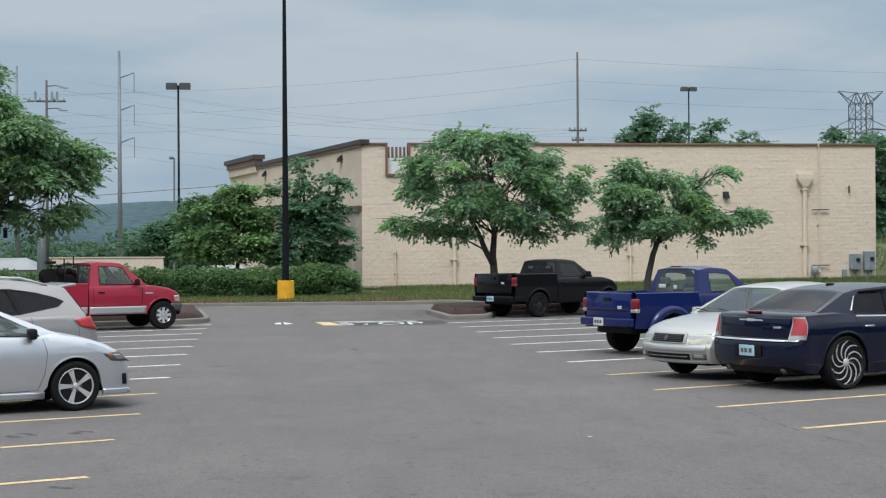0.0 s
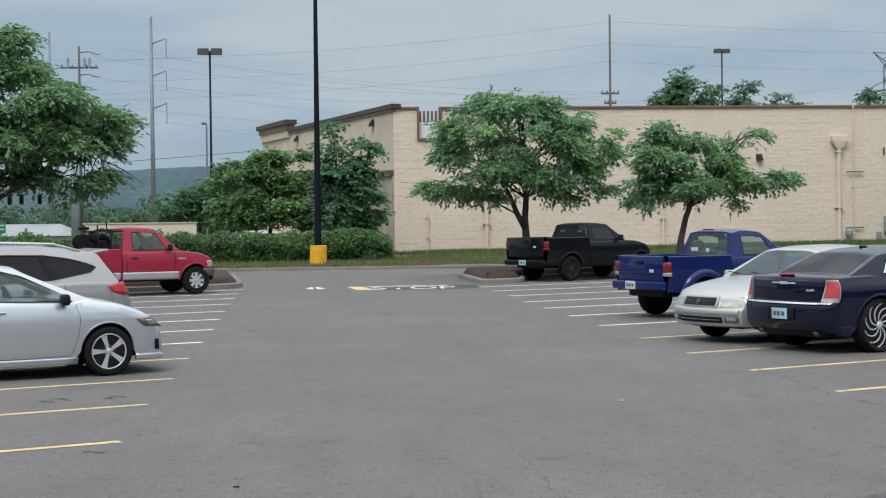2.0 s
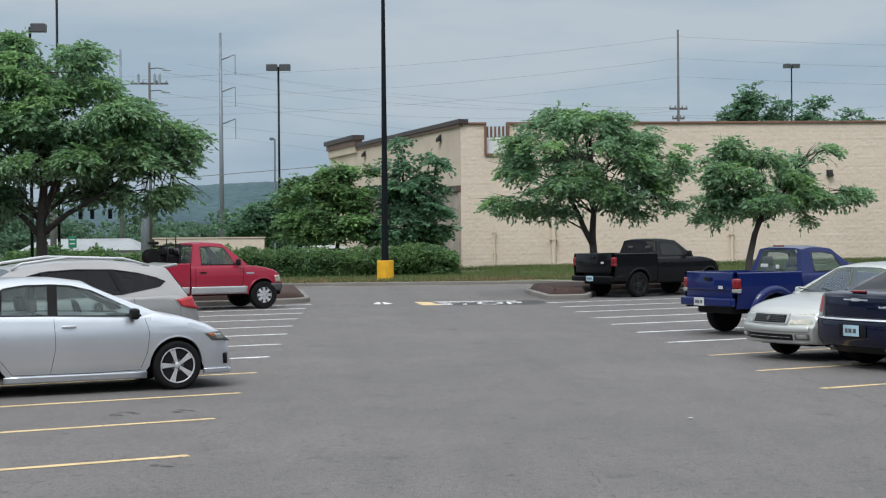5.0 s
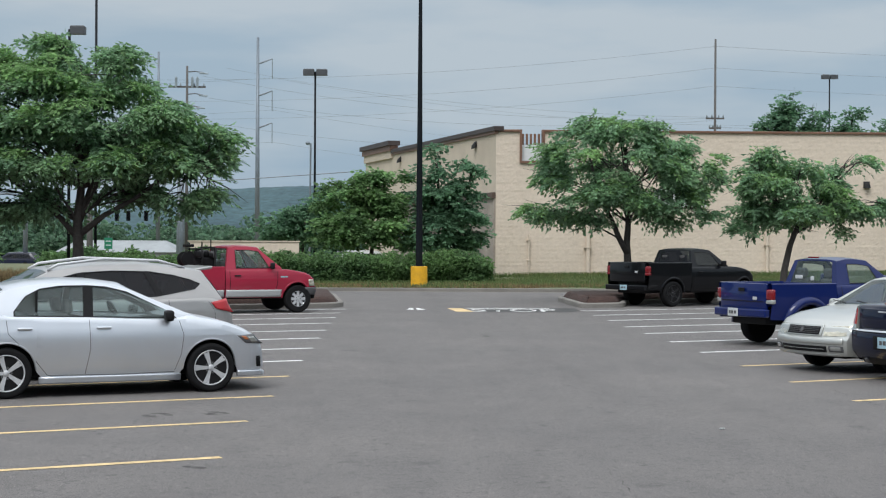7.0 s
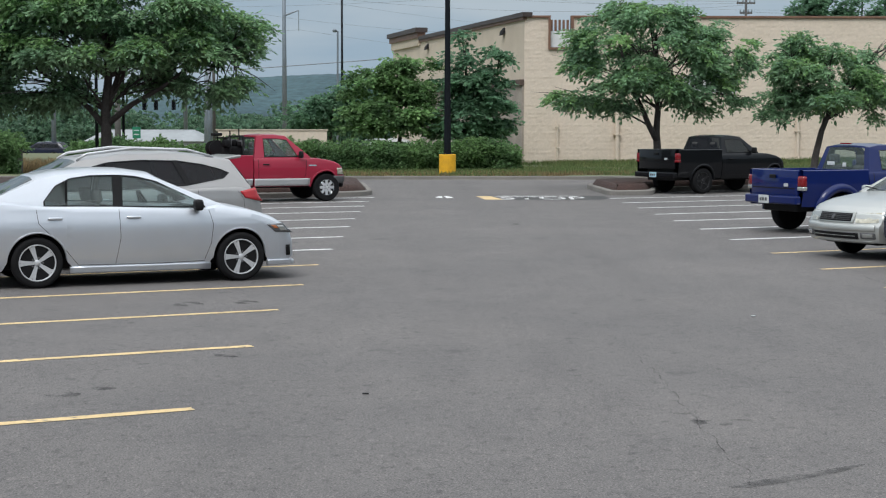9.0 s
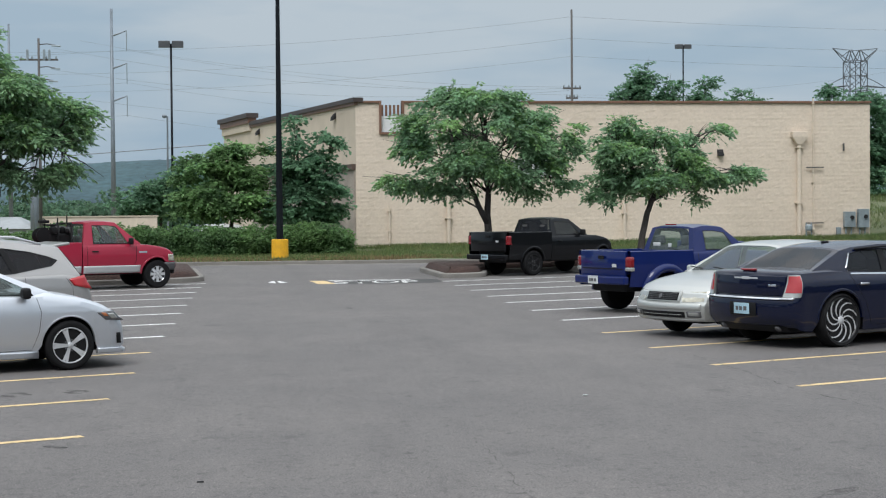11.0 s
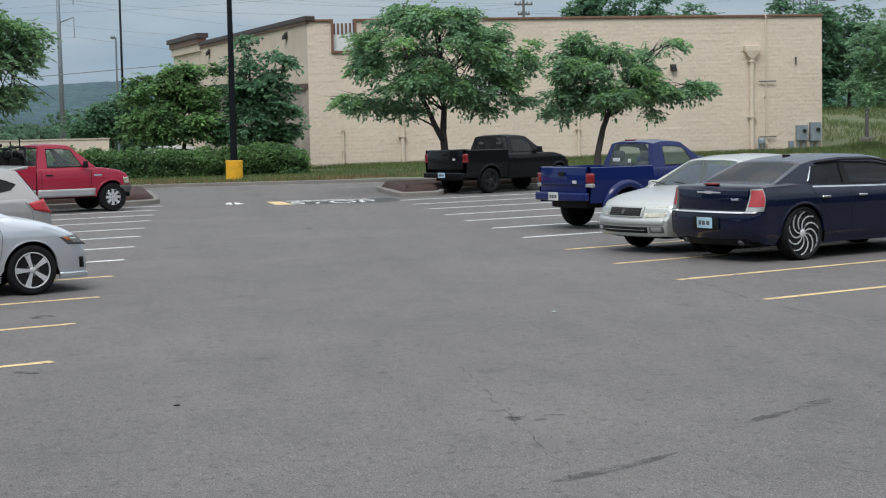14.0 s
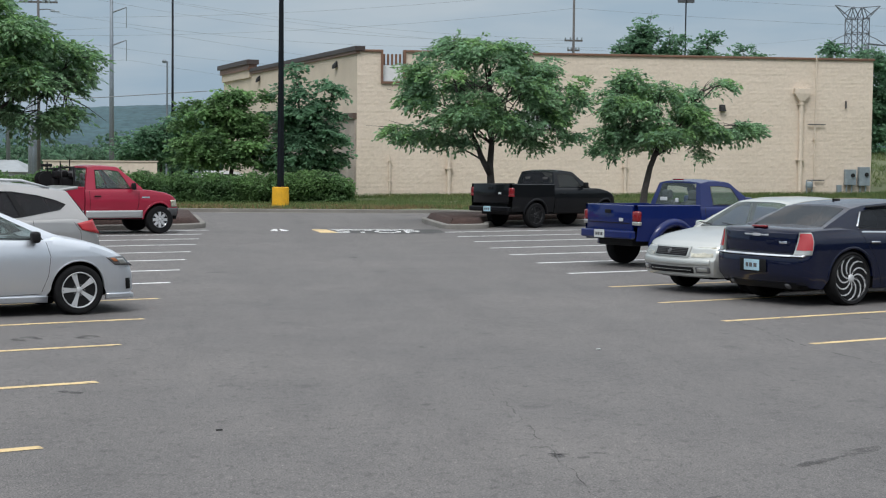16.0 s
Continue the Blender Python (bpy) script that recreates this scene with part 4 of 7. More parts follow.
# broad one over the red pickup's island
tree((-9.35, 49.0, 0.19), [(0, 0, 0), (0.02, 0, 1.3), (0.0, 0, 2.3), (0.1, 0, 3.3), (0.05, 0, 4.6), (-0.1, 0, 6.4)], 0.19,
     [(1.2, 0, 7.3, 0.8, 0.9, 0.38), (-0.9, 0, 7.7, 0.7, 0.8, 0.33), (0, -0.2, 7.0, 1.2, 1.2, 0.5), (-2.3, 0, 7.1, 1.0, 1.0, 0.5), (-1.3, -0.5, 6.4, 1.3, 1.2, 0.55), (1, -0.5, 6.3, 1.1, 1.1, 0.5), (2.8, 0, 5.8, 0.9, 1.0, 0.42), (1.8, -0.6, 5.4, 1.35, 1.2, 0.55),
      (3.3, 0, 5.1, 0.9, 1.0, 0.48), (0.2, -1.1, 5.3, 1.5, 1.2, 0.6), (-2, -0.8, 5.3, 1.6, 1.2, 0.6), (-3.6, 0, 6.1, 1.2, 1.2, 0.55), (4.45, 0, 4.9, 0.42, 0.4, 0.15), (3.8, 0, 4.1, 0.9, 1.0, 0.5), (2.6, -0.7, 4.25, 1.3, 1.2, 0.55), (1.0, -1.1, 4.1, 1.4, 1.1, 0.5),
      (-1, -1.1, 4.1, 1.4, 1.1, 0.5), (-2.8, -0.7, 4.0, 1.5, 1.2, 0.55), (-4.2, 0, 4.7, 1.2, 1.2, 0.55), (4.0, 0, 3.2, 0.7, 0.8, 0.38), (3.1, -0.2, 2.95, 0.8, 0.8, 0.36), (-1.7, 0.3, 3.3, 1.1, 1.1, 0.36), (-3.6, 0, 3.2, 1.2, 1.1, 0.4), (-1.3, 0.2, 2.85, 1.2, 1.0, 0.3), (-2.9, 0.2, 2.7, 1.1, 1.0, 0.28), (1.6, 0.3, 3.3, 1.2, 1.0, 0.38), (0, 0.9, 5.0, 2.2, 1.2, 1.3), (0, 0.8, 6.4, 1.8, 1.1, 0.8), (2.2, 0.8, 4.5, 1.6, 1.0, 0.95), (-2.5, 0.8, 4.6, 1.8, 1.0, 1.0)],
     84000, 0.19, "leaf", "broad green honey locust over a mulch island", slim=0.25, droop=0.5, seed=4, group=ISLES, thin=-0.05, gap=1.0, bright=(26000, 20),
     forks=([(0.0, 0, 1.8), (-0.5, 0, 2.4), (-1.4, 0, 3.1), (-2.6, 0, 4.0)], [(0.05, 0, 1.9), (0.8, 0, 2.5), (1.7, 0, 3.0), (2.9, 0, 3.9)], [(0.05, 0, 2.3), (0.4, 0, 3.4), (1.2, 0, 5.2)]), fork=0.55)
# dense trees before the side of the building
tree((2.9, 77.5, 0.1), [(0, 0, 0), (0.1, 0, 0.9), (0.0, 0, 2.2), (-0.3, 0, 3.6), (-0.4, 0, 5.6)], 0.14,
     [(-0.5, 0, 6.2, 0.3, 0.35, 0.5), (0.8, 0, 5.5, 0.48, 0.5, 0.42), (1.4, 0, 5.4, 0.32, 0.4, 0.26), (-0.6, 0, 5.1, 0.7, 0.8, 0.55), (0.5, 0, 4.5, 0.75, 0.9, 0.45), (1.15, 0, 4.1, 0.42, 0.6, 0.3), (-0.6, 0.2, 4.0, 1.1, 1.2, 0.65), (0.65, -0.3, 3.35, 0.95, 1.0, 0.45),
      (1.3, 0, 2.95, 0.45, 0.6, 0.26), (-0.5, -0.3, 2.9, 1.2, 1.2, 0.6), (0.85, 0, 2.2, 0.85, 0.9, 0.42), (1.5, 0, 2.2, 0.3, 0.4, 0.16), (-0.8, 0, 2.0, 1.1, 1.1, 0.45), (0.5, 0, 1.6, 0.6, 0.6, 0.26)],
     17500, 0.23, "leaf_dark", "dense dark green maple beside the building", slim=0.36, droop=0.35, gap=1.25, seed=6, group="dense trees", thin=-0.08,
     forks=([(0.05, 0, 0.5), (0.4, 0, 1.1), (0.7, 0, 2.2), (0.8, 0, 3.6)], [(0.0, 0, 0.3), (-0.45, 0, 0.9), (-0.8, 0, 1.8)]))
tree((-0.9, 78.0, 0.1), [(0, 0, 0), (0.2, 0, 1.0), (0.35, 0, 2.0), (0.2, 0, 3.4), (0.1, 0, 4.4)], 0.13,
     [(-0.9, -0.4, 2.4, 1.5, 1.3, 0.85), (0.8, -0.3, 2.3, 1.4, 1.3, 0.8), (-0.6, 0, 3.7, 1.4, 1.3, 0.8), (0.9, 0, 3.7, 1.2, 1.2, 0.8), (0.3, 0, 4.8, 0.9, 0.9, 0.55), (1.2, 0, 4.9, 0.6, 0.7, 0.5), (-1.3, 0, 4.4, 0.7, 0.7, 0.45)],
     13000, 0.22, "leaf_hedge", "dense mid green tree behind the hedge", slim=0.34, droop=0.4, gap=1.2, seed=7, group="dense trees", bright=(8000, 7))
tree((-4.25, 82.0, 0.1), [(0, 0, 0), (0.1, 0, 0.8), (0.0, 0, 1.8), (0.2, 0, 3.0)], 0.11,
     [(-1.0, -0.2, 2.5, 1.1, 1.2, 0.6), (0.3, 0, 2.6, 1.5, 1.3, 1.0), (1.6, -0.2, 2.6, 1.2, 1.2, 0.9), (0.6, 0, 3.7, 0.9, 1.0, 0.6), (1.7, 0, 4.0, 0.9, 0.9, 0.6), (-1.7, 0, 2.8, 0.6, 0.6, 0.35)],
     14000, 0.22, "leaf_dark", "low dark green spreading tree behind the hedge", slim=0.34, droop=0.4, gap=1.2, seed=8, group="dense trees")
# right of the building
tree((34.9, 77.0, 0.3), [(0, 0, 0), (0, 0, 1.2), (0.05, 0, 2.4), (0.2, 0, 4.0), (0.3, 0, 6.0)], 0.15,
     [(-1.2, 0, 3.2, 1.2, 1.3, 0.9), (0.7, -0.2, 3.4, 1.5, 1.4, 0.9), (-0.6, 0, 4.8, 1.5, 1.4, 1.0), (1.1, 0, 5.0, 1.5, 1.4, 1.0), (0.2, 0, 6.4, 1.6, 1.5, 0.9), (0.9, 0, 7.6, 1.2, 1.2, 0.7), (-1.2, 0, 6.0, 0.8, 0.9, 0.6), (2.4, 0, 4.4, 1.0, 1.0, 0.8)],
     22000, 0.2, "leaf", "tall green tree on the lawn past the building", seed=9, slim=0.28, droop=0.35)
for k, (x, y, h, w) in enumerate(((28.4, 118, 11.9, 0.5), (30.0, 118, 13.8, 0.7), (32.3, 119, 12.7, 0.95), (34.9, 118, 12.7, 0.95), (38.0, 118, 11.8, 1.4), (44.1, 116, 12.0, 0.7), (46.6, 116, 11.8, 0.9))):
    tree((x, y, -0.5), [(0, 0, 0), (0, 0, 4), (0.1, 0, 7), (0, 0, h - 2)], 0.2,
         [(0, 0, h - 1.0, w * 0.7, w * 0.7, 1.0), (-w * 0.5, 0, h - 2.4, w, w, 1.1), (w * 0.6, 0, h - 2.6, w, w, 1.1), (0, 0, h - 4.2, w * 1.5, w * 1.4, 1.2), (w, 0, h - 5.5, w, w, 1.2), (-w, 0, h - 5.6, w, w, 1.2)],
         11000, 0.3, "leaf_dark", "dark green tree showing above the building's roof", slim=0.36, droop=0.2, gap=0.8, seed=20 + k, group="trees behind the building")
for k, (x, y) in enumerate(((44.9, 113), (48.8, 115), (54.0, 112), (59.5, 114))):
    tree((x, y, lawn_height(x, y)), [(0, 0, 0), (0, 0, 1.5), (0.1, 0, 3.5), (0, 0, 6)], 0.16,
         [(-1.6, 0, 2.0, 1.7, 1.6, 1.4), (1.2, 0, 2.2, 1.8, 1.6, 1.4), (-0.6, 0, 4.3, 2.0, 1.8, 1.4), (1.2, 0, 4.8, 1.6, 1.5, 1.3), (0, 0, 6.6, 1.6, 1.5, 1.1)],
         9000, 0.3, "leaf_dark", "dense dark tree at the edge of the lawn", slim=0.34, droop=0.3, gap=0.8, seed=40 + k, group="trees at the lawn's edge")


def hedge(x0, x1, y, depth, height, label, seed, mat="leaf_hedge", count=22000):
    """A clipped but shaggy hedge: a dark core of twigs under a skin of single leaves."""
    rng = np.random.default_rng(seed)
    root = thing("hedge", pose((x0 + x1) / 2, y, 0.0), label, "hedge", "hedges")
    w = (x1 - x0) / 2

    def top(x):
        return height * (1 + 0.3 * noise.noise(Vector((x * 0.55, y, seed))) + 0.26 * noise.noise(Vector((x * 1.9, y, seed + 3))))

    rings = []
    for x in lin(-w + 0.15, w - 0.15, 40):
        t = top(x) - 0.18
        rings.append([Vector((x, sy * depth * 0.3 * (1 - 0.25 * k), z)) for sy, z, k in ((-1, -0.1, 0.3), (-1, t * 0.5, 0), (-1, t * 0.85, 0.3), (0, t, 0), (1, t * 0.85, 0.3), (1, t * 0.5, 0), (1, -0.1, 0.3))])
    part("twig_core", ring_loft(bmesh.new(), rings), M["bark"], root)
    x = rng.uniform(-w, w, count)
    t = rng.uniform(0, 1, count)
    h = np.array([top(v) for v in x])
    ang = rng.uniform(0.0, np.pi, count)
    z = np.where(t < 0.6, h * rng.uniform(0.02, 0.95, count), h * (0.82 + 0.2 * np.sin(ang)))
    yy = np.where(t < 0.6, -depth * 0.5 * (0.85 + 0.15 * np.sin(z / np.maximum(h, 0.1) * 3)), -np.cos(ang) * depth * 0.5)
    pts = np.stack([x, yy, z], 1) + rng.normal(size=(count, 3)) * 0.1
    dent = np.array([noise.noise(Vector((a * 1.3, b * 1.9, seed + 7))) for a, b in zip(x, z)])
    pts[:, 1] += np.where(t < 0.6, 0.1 - 0.55 * dent, 0.0)
    k = count // 7
    sx = rng.uniform(-w, w, k // 8).repeat(8)[:k]
    sprig = np.stack([sx + rng.normal(size=len(sx)) * 0.07, np.tile(rng.uniform(-0.4, 0.4, k // 8)[:, None] * depth, (1, 8)).ravel()[: len(sx)] + rng.normal(size=len(sx)) * 0.07, np.array([top(v) for v in sx]) + rng.uniform(-0.05, 0.4, len(sx))], 1)
    v, f = leaves(rng, np.concatenate([pts, sprig]), 0.17, 0.28, 0.45)
    raw("leaves", v, f, M[mat], root)


hedge(-15.3, 4.7, 72.0, 1.7, 1.04, "shaggy green hedge along the verge", 11, count=52000)
hedge(-19.5, -16.0, 66.0, 2.0, 1.35, "rounded green shrub on the verge", 12, count=8000)


def tufts(name, label, category, count, area, height, mat, seed, near=lambda x, y: 0.0, clump=0.25):
    """Grass blades over a patch of ground."""
    rng = np.random.default_rng(seed)
    x, y = rng.uniform(area[0], area[1], count), rng.uniform(area[2], area[3], count)
    keep = np.array([noise.noise(Vector((a * clump, b * clump, seed))) > -0.25 for a, b in zip(x, y)])
    x, y = x[keep], y[keep]
    n = len(x)
    z = np.array([lawn_height(a, b) for a, b in zip(x, y)])
    h = height * rng.uniform(0.4, 1.2, n)
    lean = rng.normal(size=(n, 2)) * 0.35 * h[:, None]
    t = rng.uniform(0, np.pi, n)
    dx, dy = np.cos(t) * 0.022, np.sin(t) * 0.022
    v = np.stack([np.stack([x - dx, y - dy, z - 0.02], 1), np.stack([x + dx, y + dy, z - 0.02], 1), np.stack([x + lean[:, 0], y + lean[:, 1], z + h], 1)], 1).reshape(-1, 3)
    return tagged(raw(name, v, np.arange(3 * n).reshape(n, 3), M[mat]), label, category, kind="stuff")


tufts("verge_grass", "short patchy verge grass, partly yellowed", "grass", 80000, (-14, 37, KERB_Y + 0.25, 80), 0.15, "grass_blade", 31)
tufts("kerb_grass", "dry yellowed grass along the kerb", "grass", 24000, (-14, 37, KERB_Y + 0.2, 66.5), 0.13, "dry_blade", 35)
tufts("tall_grass", "uncut grass along the foot of the wall", "grass", 26000, (4.8, 36, 79, 82.9), 0.24, "grass_blade", 32)
tufts("lawn_grass", "uncut grass on the lawn past the building", "grass", 36000, (30, 56, 66, 118), 0.3, "grass_blade", 33)
tufts("dry_grass", "tall dry brown grass on the verge", "grass", 8000, (-19.0, -14.0, 67, 76), 0.55, "dry_blade", 34)


# ---- poles, lamps and wires ----
def lamp_post(x, y, top, heads, label, z=0.0, size=1.0):
    root = thing("street_lamp", pose(x, y, z), label, "street lamp", "car park lamps")
    part("pole", TB([(0, 0, -0.3), (0, 0, top - z)], [0.07, 0.055], 10), M["black_metal"], root, smooth=True)
    for sx in heads:
        arm = part("arm", B(min(0, sx * 0.3), max(0, sx * 0.3), -0.03, 0.03, top - z - 0.1, top - z - 0.04), M["black_metal"], root)
        u, dn = 0.64 * size, 0.2 * size
        bm = ring_loft(bmesh.new(), [[(sx * a, b, h) for a, b in ((0.05, -0.2), (u, -0.2), (u, 0.2), (0.05, 0.2))] for h in (top - z - dn, top - z + 0.1 * size)] + [[(sx * a, b, top - z + 0.14 * size) for a, b in ((0.1, -0.16), (u - 0.05, -0.16), (u - 0.05, 0.16), (0.1, 0.16))]])
        part("lamp_head", bm, M["lamp_grey"], root, "grey shoebox lamp head")
    return root


def main_pole():
    root = thing("light_pole", pose(1.40, 65.3, 0.12), "tall black light pole on a yellow concrete base", "light pole")
    bm = bmesh.new()
    lathe(bm, [(0.0, -0.2), (0.34, -0.2), (0.345, 0.0), (0.34, 0.78), (0.32, 0.8), (0.0, 0.8)], 28)
    part("base", bm, M["yellow_base"], root, "round yellow painted concrete base")
    part("base_plate", B(-0.2, 0.2, -0.2, 0.2, 0.8, 0.83, 0.005), M["black_metal"], root)
    bm = bmesh.new()
    tube(bm, [(0, 0, 0.82), (0, 0, 13.0)], [0.14, 0.065], 4)
    part("pole", bm, M["black_metal"], root, "black square steel pole")
    for sx in (-1, 1):
        part("lamp_head", B(sx * 0.65 - 0.35, sx * 0.65 + 0.35, -0.25, 0.25, 12.8, 13.1, 0.03), M["lamp_grey"], root, "grey shoebox lamp head")
        part("arm", B(min(0, sx * 0.32), max(0, sx * 0.32), -0.03, 0.03, 12.9, 12.97), M["black_metal"], root)


main_pole()
lamp_post(-3.75, 85.0, 10.9, (-1, 1), "black car park lamp with two grey heads")
lamp_post(35.0, 125.0, 15.1, (-1, 1), "black car park lamp with two grey heads behind the building", -0.7)
lamp_post(-12.77, 65.0, 10.42, (1,), "black car park lamp with one grey head behind a tree", size=1.0)
lamp_post(-13.5, 75.0, 15.0, (-1, 1), "black car park lamp rising past a tree")
g = thing("street_lamp", pose(-5.2, 110, -0.3), "grey road lamp on a thin pole", "street lamp")
part("pole", TB([(0, 0, -0.3), (0.05, 0, 8.9)], [0.08, 0.06], 8), M["galvanised"], g)
part("lamp_head", lathe(bmesh.new(), [(0.0, -0.12), (0.12, -0.1), (0.17, 0.03), (0.1, 0.12), (0, 0.14)], 12, "z", pose(-0.15, 0, 8.9)), M["galvanised"], g, "grey round lamp head")


def steel_pole(x, y, top, arms, side, label):
    root = thing("transmission_pole", pose(x, y, -2.0), label, "utility pole", "transmission poles")
    part("pole", TB([(0, 0, -0.5), (0, 0, top + 2.0)], [0.27, 0.12], 12), M["galvanised"], root, smooth=True)
    for z in arms:
        part("arm", TB([(0, 0, z + 2 - 0.4), (side * 0.7, 0, z + 2 - 0.15), (side * 1.35, 0, z + 2.1)], [0.1, 0.08, 0.05], 6), M["galvanised"], root)
        part("insulator", TB([(side * 1.35, 0, z + 2.1), (side * 1.35, 0, z + 0.2)], 0.05, 6), M["grey_metal"], root, "grey insulator string")
    return root


steel_pole(-12.0, 150.0, 20.9, (18.8, 15.8, 12.8), 1, "tall tapered grey steel transmission pole")
steel_pole(-26.9, 190.0, 24.1, (23.6, 18.6), -1, "tall tapered grey steel transmission pole")


def wood_pole(x, y, top, arms, label, r=0.16, z=-1.5):
    root = thing("utility_pole", pose(x, y, z), label, "utility pole", "wooden utility poles")
    part("pole", TB([(0, 0, -0.5), (0, 0, top - z)], [r * 1.3, r * 0.75], 10), M["wood_pole"], root, smooth=True)
    for h, w in arms:
        part("crossarm", B(-w, w, -0.06, 0.06, h - z - 0.07, h - z + 0.07), M["wood_pole"], root)
        for s in (-0.9, -0.35, 0.4, 0.9):
            part("insulator", lathe(bmesh.new(), [(0.0, 0), (0.06, 0), (0.08, 0.1), (0.04, 0.22), (0, 0.22)], 8, "z", pose(s * w, 0, h - z + 0.07)), M["grey_metal"], root)
    return root


wood_pole(26.95, 130.0, 18.6, ((12.1, 0.75), (11.3, 0.5)), "weathered wooden utility pole behind the building", 0.11)
wp = wood_pole(-16.1, 130.0, 16.0, ((14.3, 1.5),), "wooden utility pole with crossarms and transformers", 0.12)
for h, reach in ((15.5, 1.35), (13.7, 1.3), (12.7, 1.1), (11.8, 1.4)):
    part("bracket_arm", TB([(0, 0, h + 1.5), (reach * 0.5, 0, h + 1.56), (reach, 0, h + 1.45)], [0.05, 0.04, 0.035], 6), M["wood_pole"], wp)
    part("insulator", TB([(reach - 0.35, 0, h + 1.42), (reach + 0.35, 0, h + 1.38)], 0.07, 6), M["grey_metal"], wp)
for s in (-0.85, 0.45, 0.85):
    part("transformer", lathe(bmesh.new(), [(0, 0), (0.08, 0), (0.1, 0.08), (0.1, 0.8), (0.05, 0.9), (0, 0.9)], 12, "z", pose(s, -0.25, 15.7)), M["grey_metal"], wp, "grey transformer can")
wood_pole(-20.2, 110.0, 6.5, (), "plain wooden pole behind a tree", 0.2)
steel_pole(-18.0, 140.0, 9.0, (), 1, "plain grey steel pole")
steel_pole(-16.2, 128.0, 8.5, (), 1, "plain grey steel pole")
steel_pole(-33.5, 150.0, 12.0, (), 1, "plain grey steel pole")


def lattice_tower(x, y):
    root = thing("lattice_tower", pose(x, y, -2.5), "grey steel lattice transmission tower past the trees", "pylon")
    bm = bmesh.new()
    lv = [(0, 3.2), (5, 2.5), (9.5, 1.9), (13.2, 1.4), (15.6, 1.2), (17.8, 1.17), (19.8, 1.17), (21.7, 1.17), (23.6, 1.17)]
    c = [[Vector((sx * r, sy * min(r, 1.2), z)) for sx, sy in ((-1, -1), (1, -1), (1, 1), (-1, 1))] for z, r in lv]
    for a, b in zip(c, c[1:]):
        for i in range(4):
            tube(bm, [a[i], b[i]], 0.07, 4)
            tube(bm, [a[i], b[(i + 1) % 4]], 0.04, 4)
            tube(bm, [a[(i + 1) % 4], b[i]], 0.04, 4)
            tube(bm, [b[i], b[(i + 1) % 4]], 0.045, 4)
    for sx in (-0.35, 0.35):
        tube(bm, [(sx, -1.0, 13.2), (sx, -1.0, 23.6)], 0.065, 4)
    part("lattice", bm, M["tower_steel"], root)
    for s in (-1, 1):
        up, low = bmesh.new(), bmesh.new()
        for yy in (-0.7, 0.7):
            tube(up, [(s * 1.17, yy, 23.6), (s * 3.05, 0, 25.3)], 0.065, 4)
            tube(up, [(s * 0.64, yy * 0.5, 25.1), (s * 1.17, yy, 23.6)], 0.07, 4)
            tube(up, [(s * 0.64, yy * 0.5, 25.1), (0, yy, 23.6)], 0.07, 4)
            tube(low, [(s * 1.17, yy, 20.4), (s * 4.1, 0, 20.2)], 0.065, 4)
        tube(up, [(s * 3.05, 0, 25.3), (0, 0, 25.0)], 0.045, 4)
        tube(up, [(s * 1.9, 0, 24.2), (s * 0.64, 0, 25.1)], 0.05, 4)
        tube(low, [(s * 1.17, 0, 21.7), (s * 2.9, 0, 20.9), (s * 4.1, 0, 20.2)], 0.05, 4)
        part("upper_arm", up, M["tower_steel"], root)
        part("lower_arm", low, M["tower_steel"], root)


lattice_tower(79.0, 200.0)
pb = thing("post_base", pose(36.6, 84.0, lawn_height(36.6, 84.0)), "dark post on a tan concrete base on the lawn", "post")
part("base", B(-0.32, 0.32, -0.25, 0.25, -0.3, 0.22, 0.02), M["concrete"], pb, "tan concrete base")
part("post", TB([(0, 0, 0.2), (0, 0, 3.4)], 0.11, 10), M["wood_pole"], pb, "dark post")


def wire(a, b, sag, r=0.009):
    a, b = Vector(a), Vector(b)
    pts = [a.lerp(b, t) - Vector((0, 0, sag * 4 * t * (1 - t))) for t in lin(0, 1, 25)]
    tagged(part("overhead_wire", TB(pts, r, 4), M["wire"]), "thin dark overhead power cable", "cable", "overhead wires")


for dz in (18.2, 16.4, 14.9):
    wire((26.95, 130, dz * 0.99), (-60, 138, dz - 0.5), 2.6)
    wire((26.95, 130, dz * 0.99), (110, 132, dz + 0.4), 1.2)
for z, far in ((18.9, 14.9), (15.9, 12.6), (12.9, 11.0)):
    wire((-10.6, 150, z - 1.8), (90, 190, z + 2), 4.5)
    wire((-10.6, 150, z - 1.8), (-110, 140, z + 2), 3.0)
for z in (15.2, 13.5, 11.5):
    wire((-14.9, 130, z), (26.9, 131, z - 1.5 if z < 14 else 12.2), 1.2)
wire((-75, 128, 3.4), (-2.6, 118, 7.0), 0.4, 0.03)
wire((26.95, 130, 11.4), (110, 140, 12.2), 0.8)
wire((26.95, 130, 12.2), (-15, 150, 18.0), 1.0)


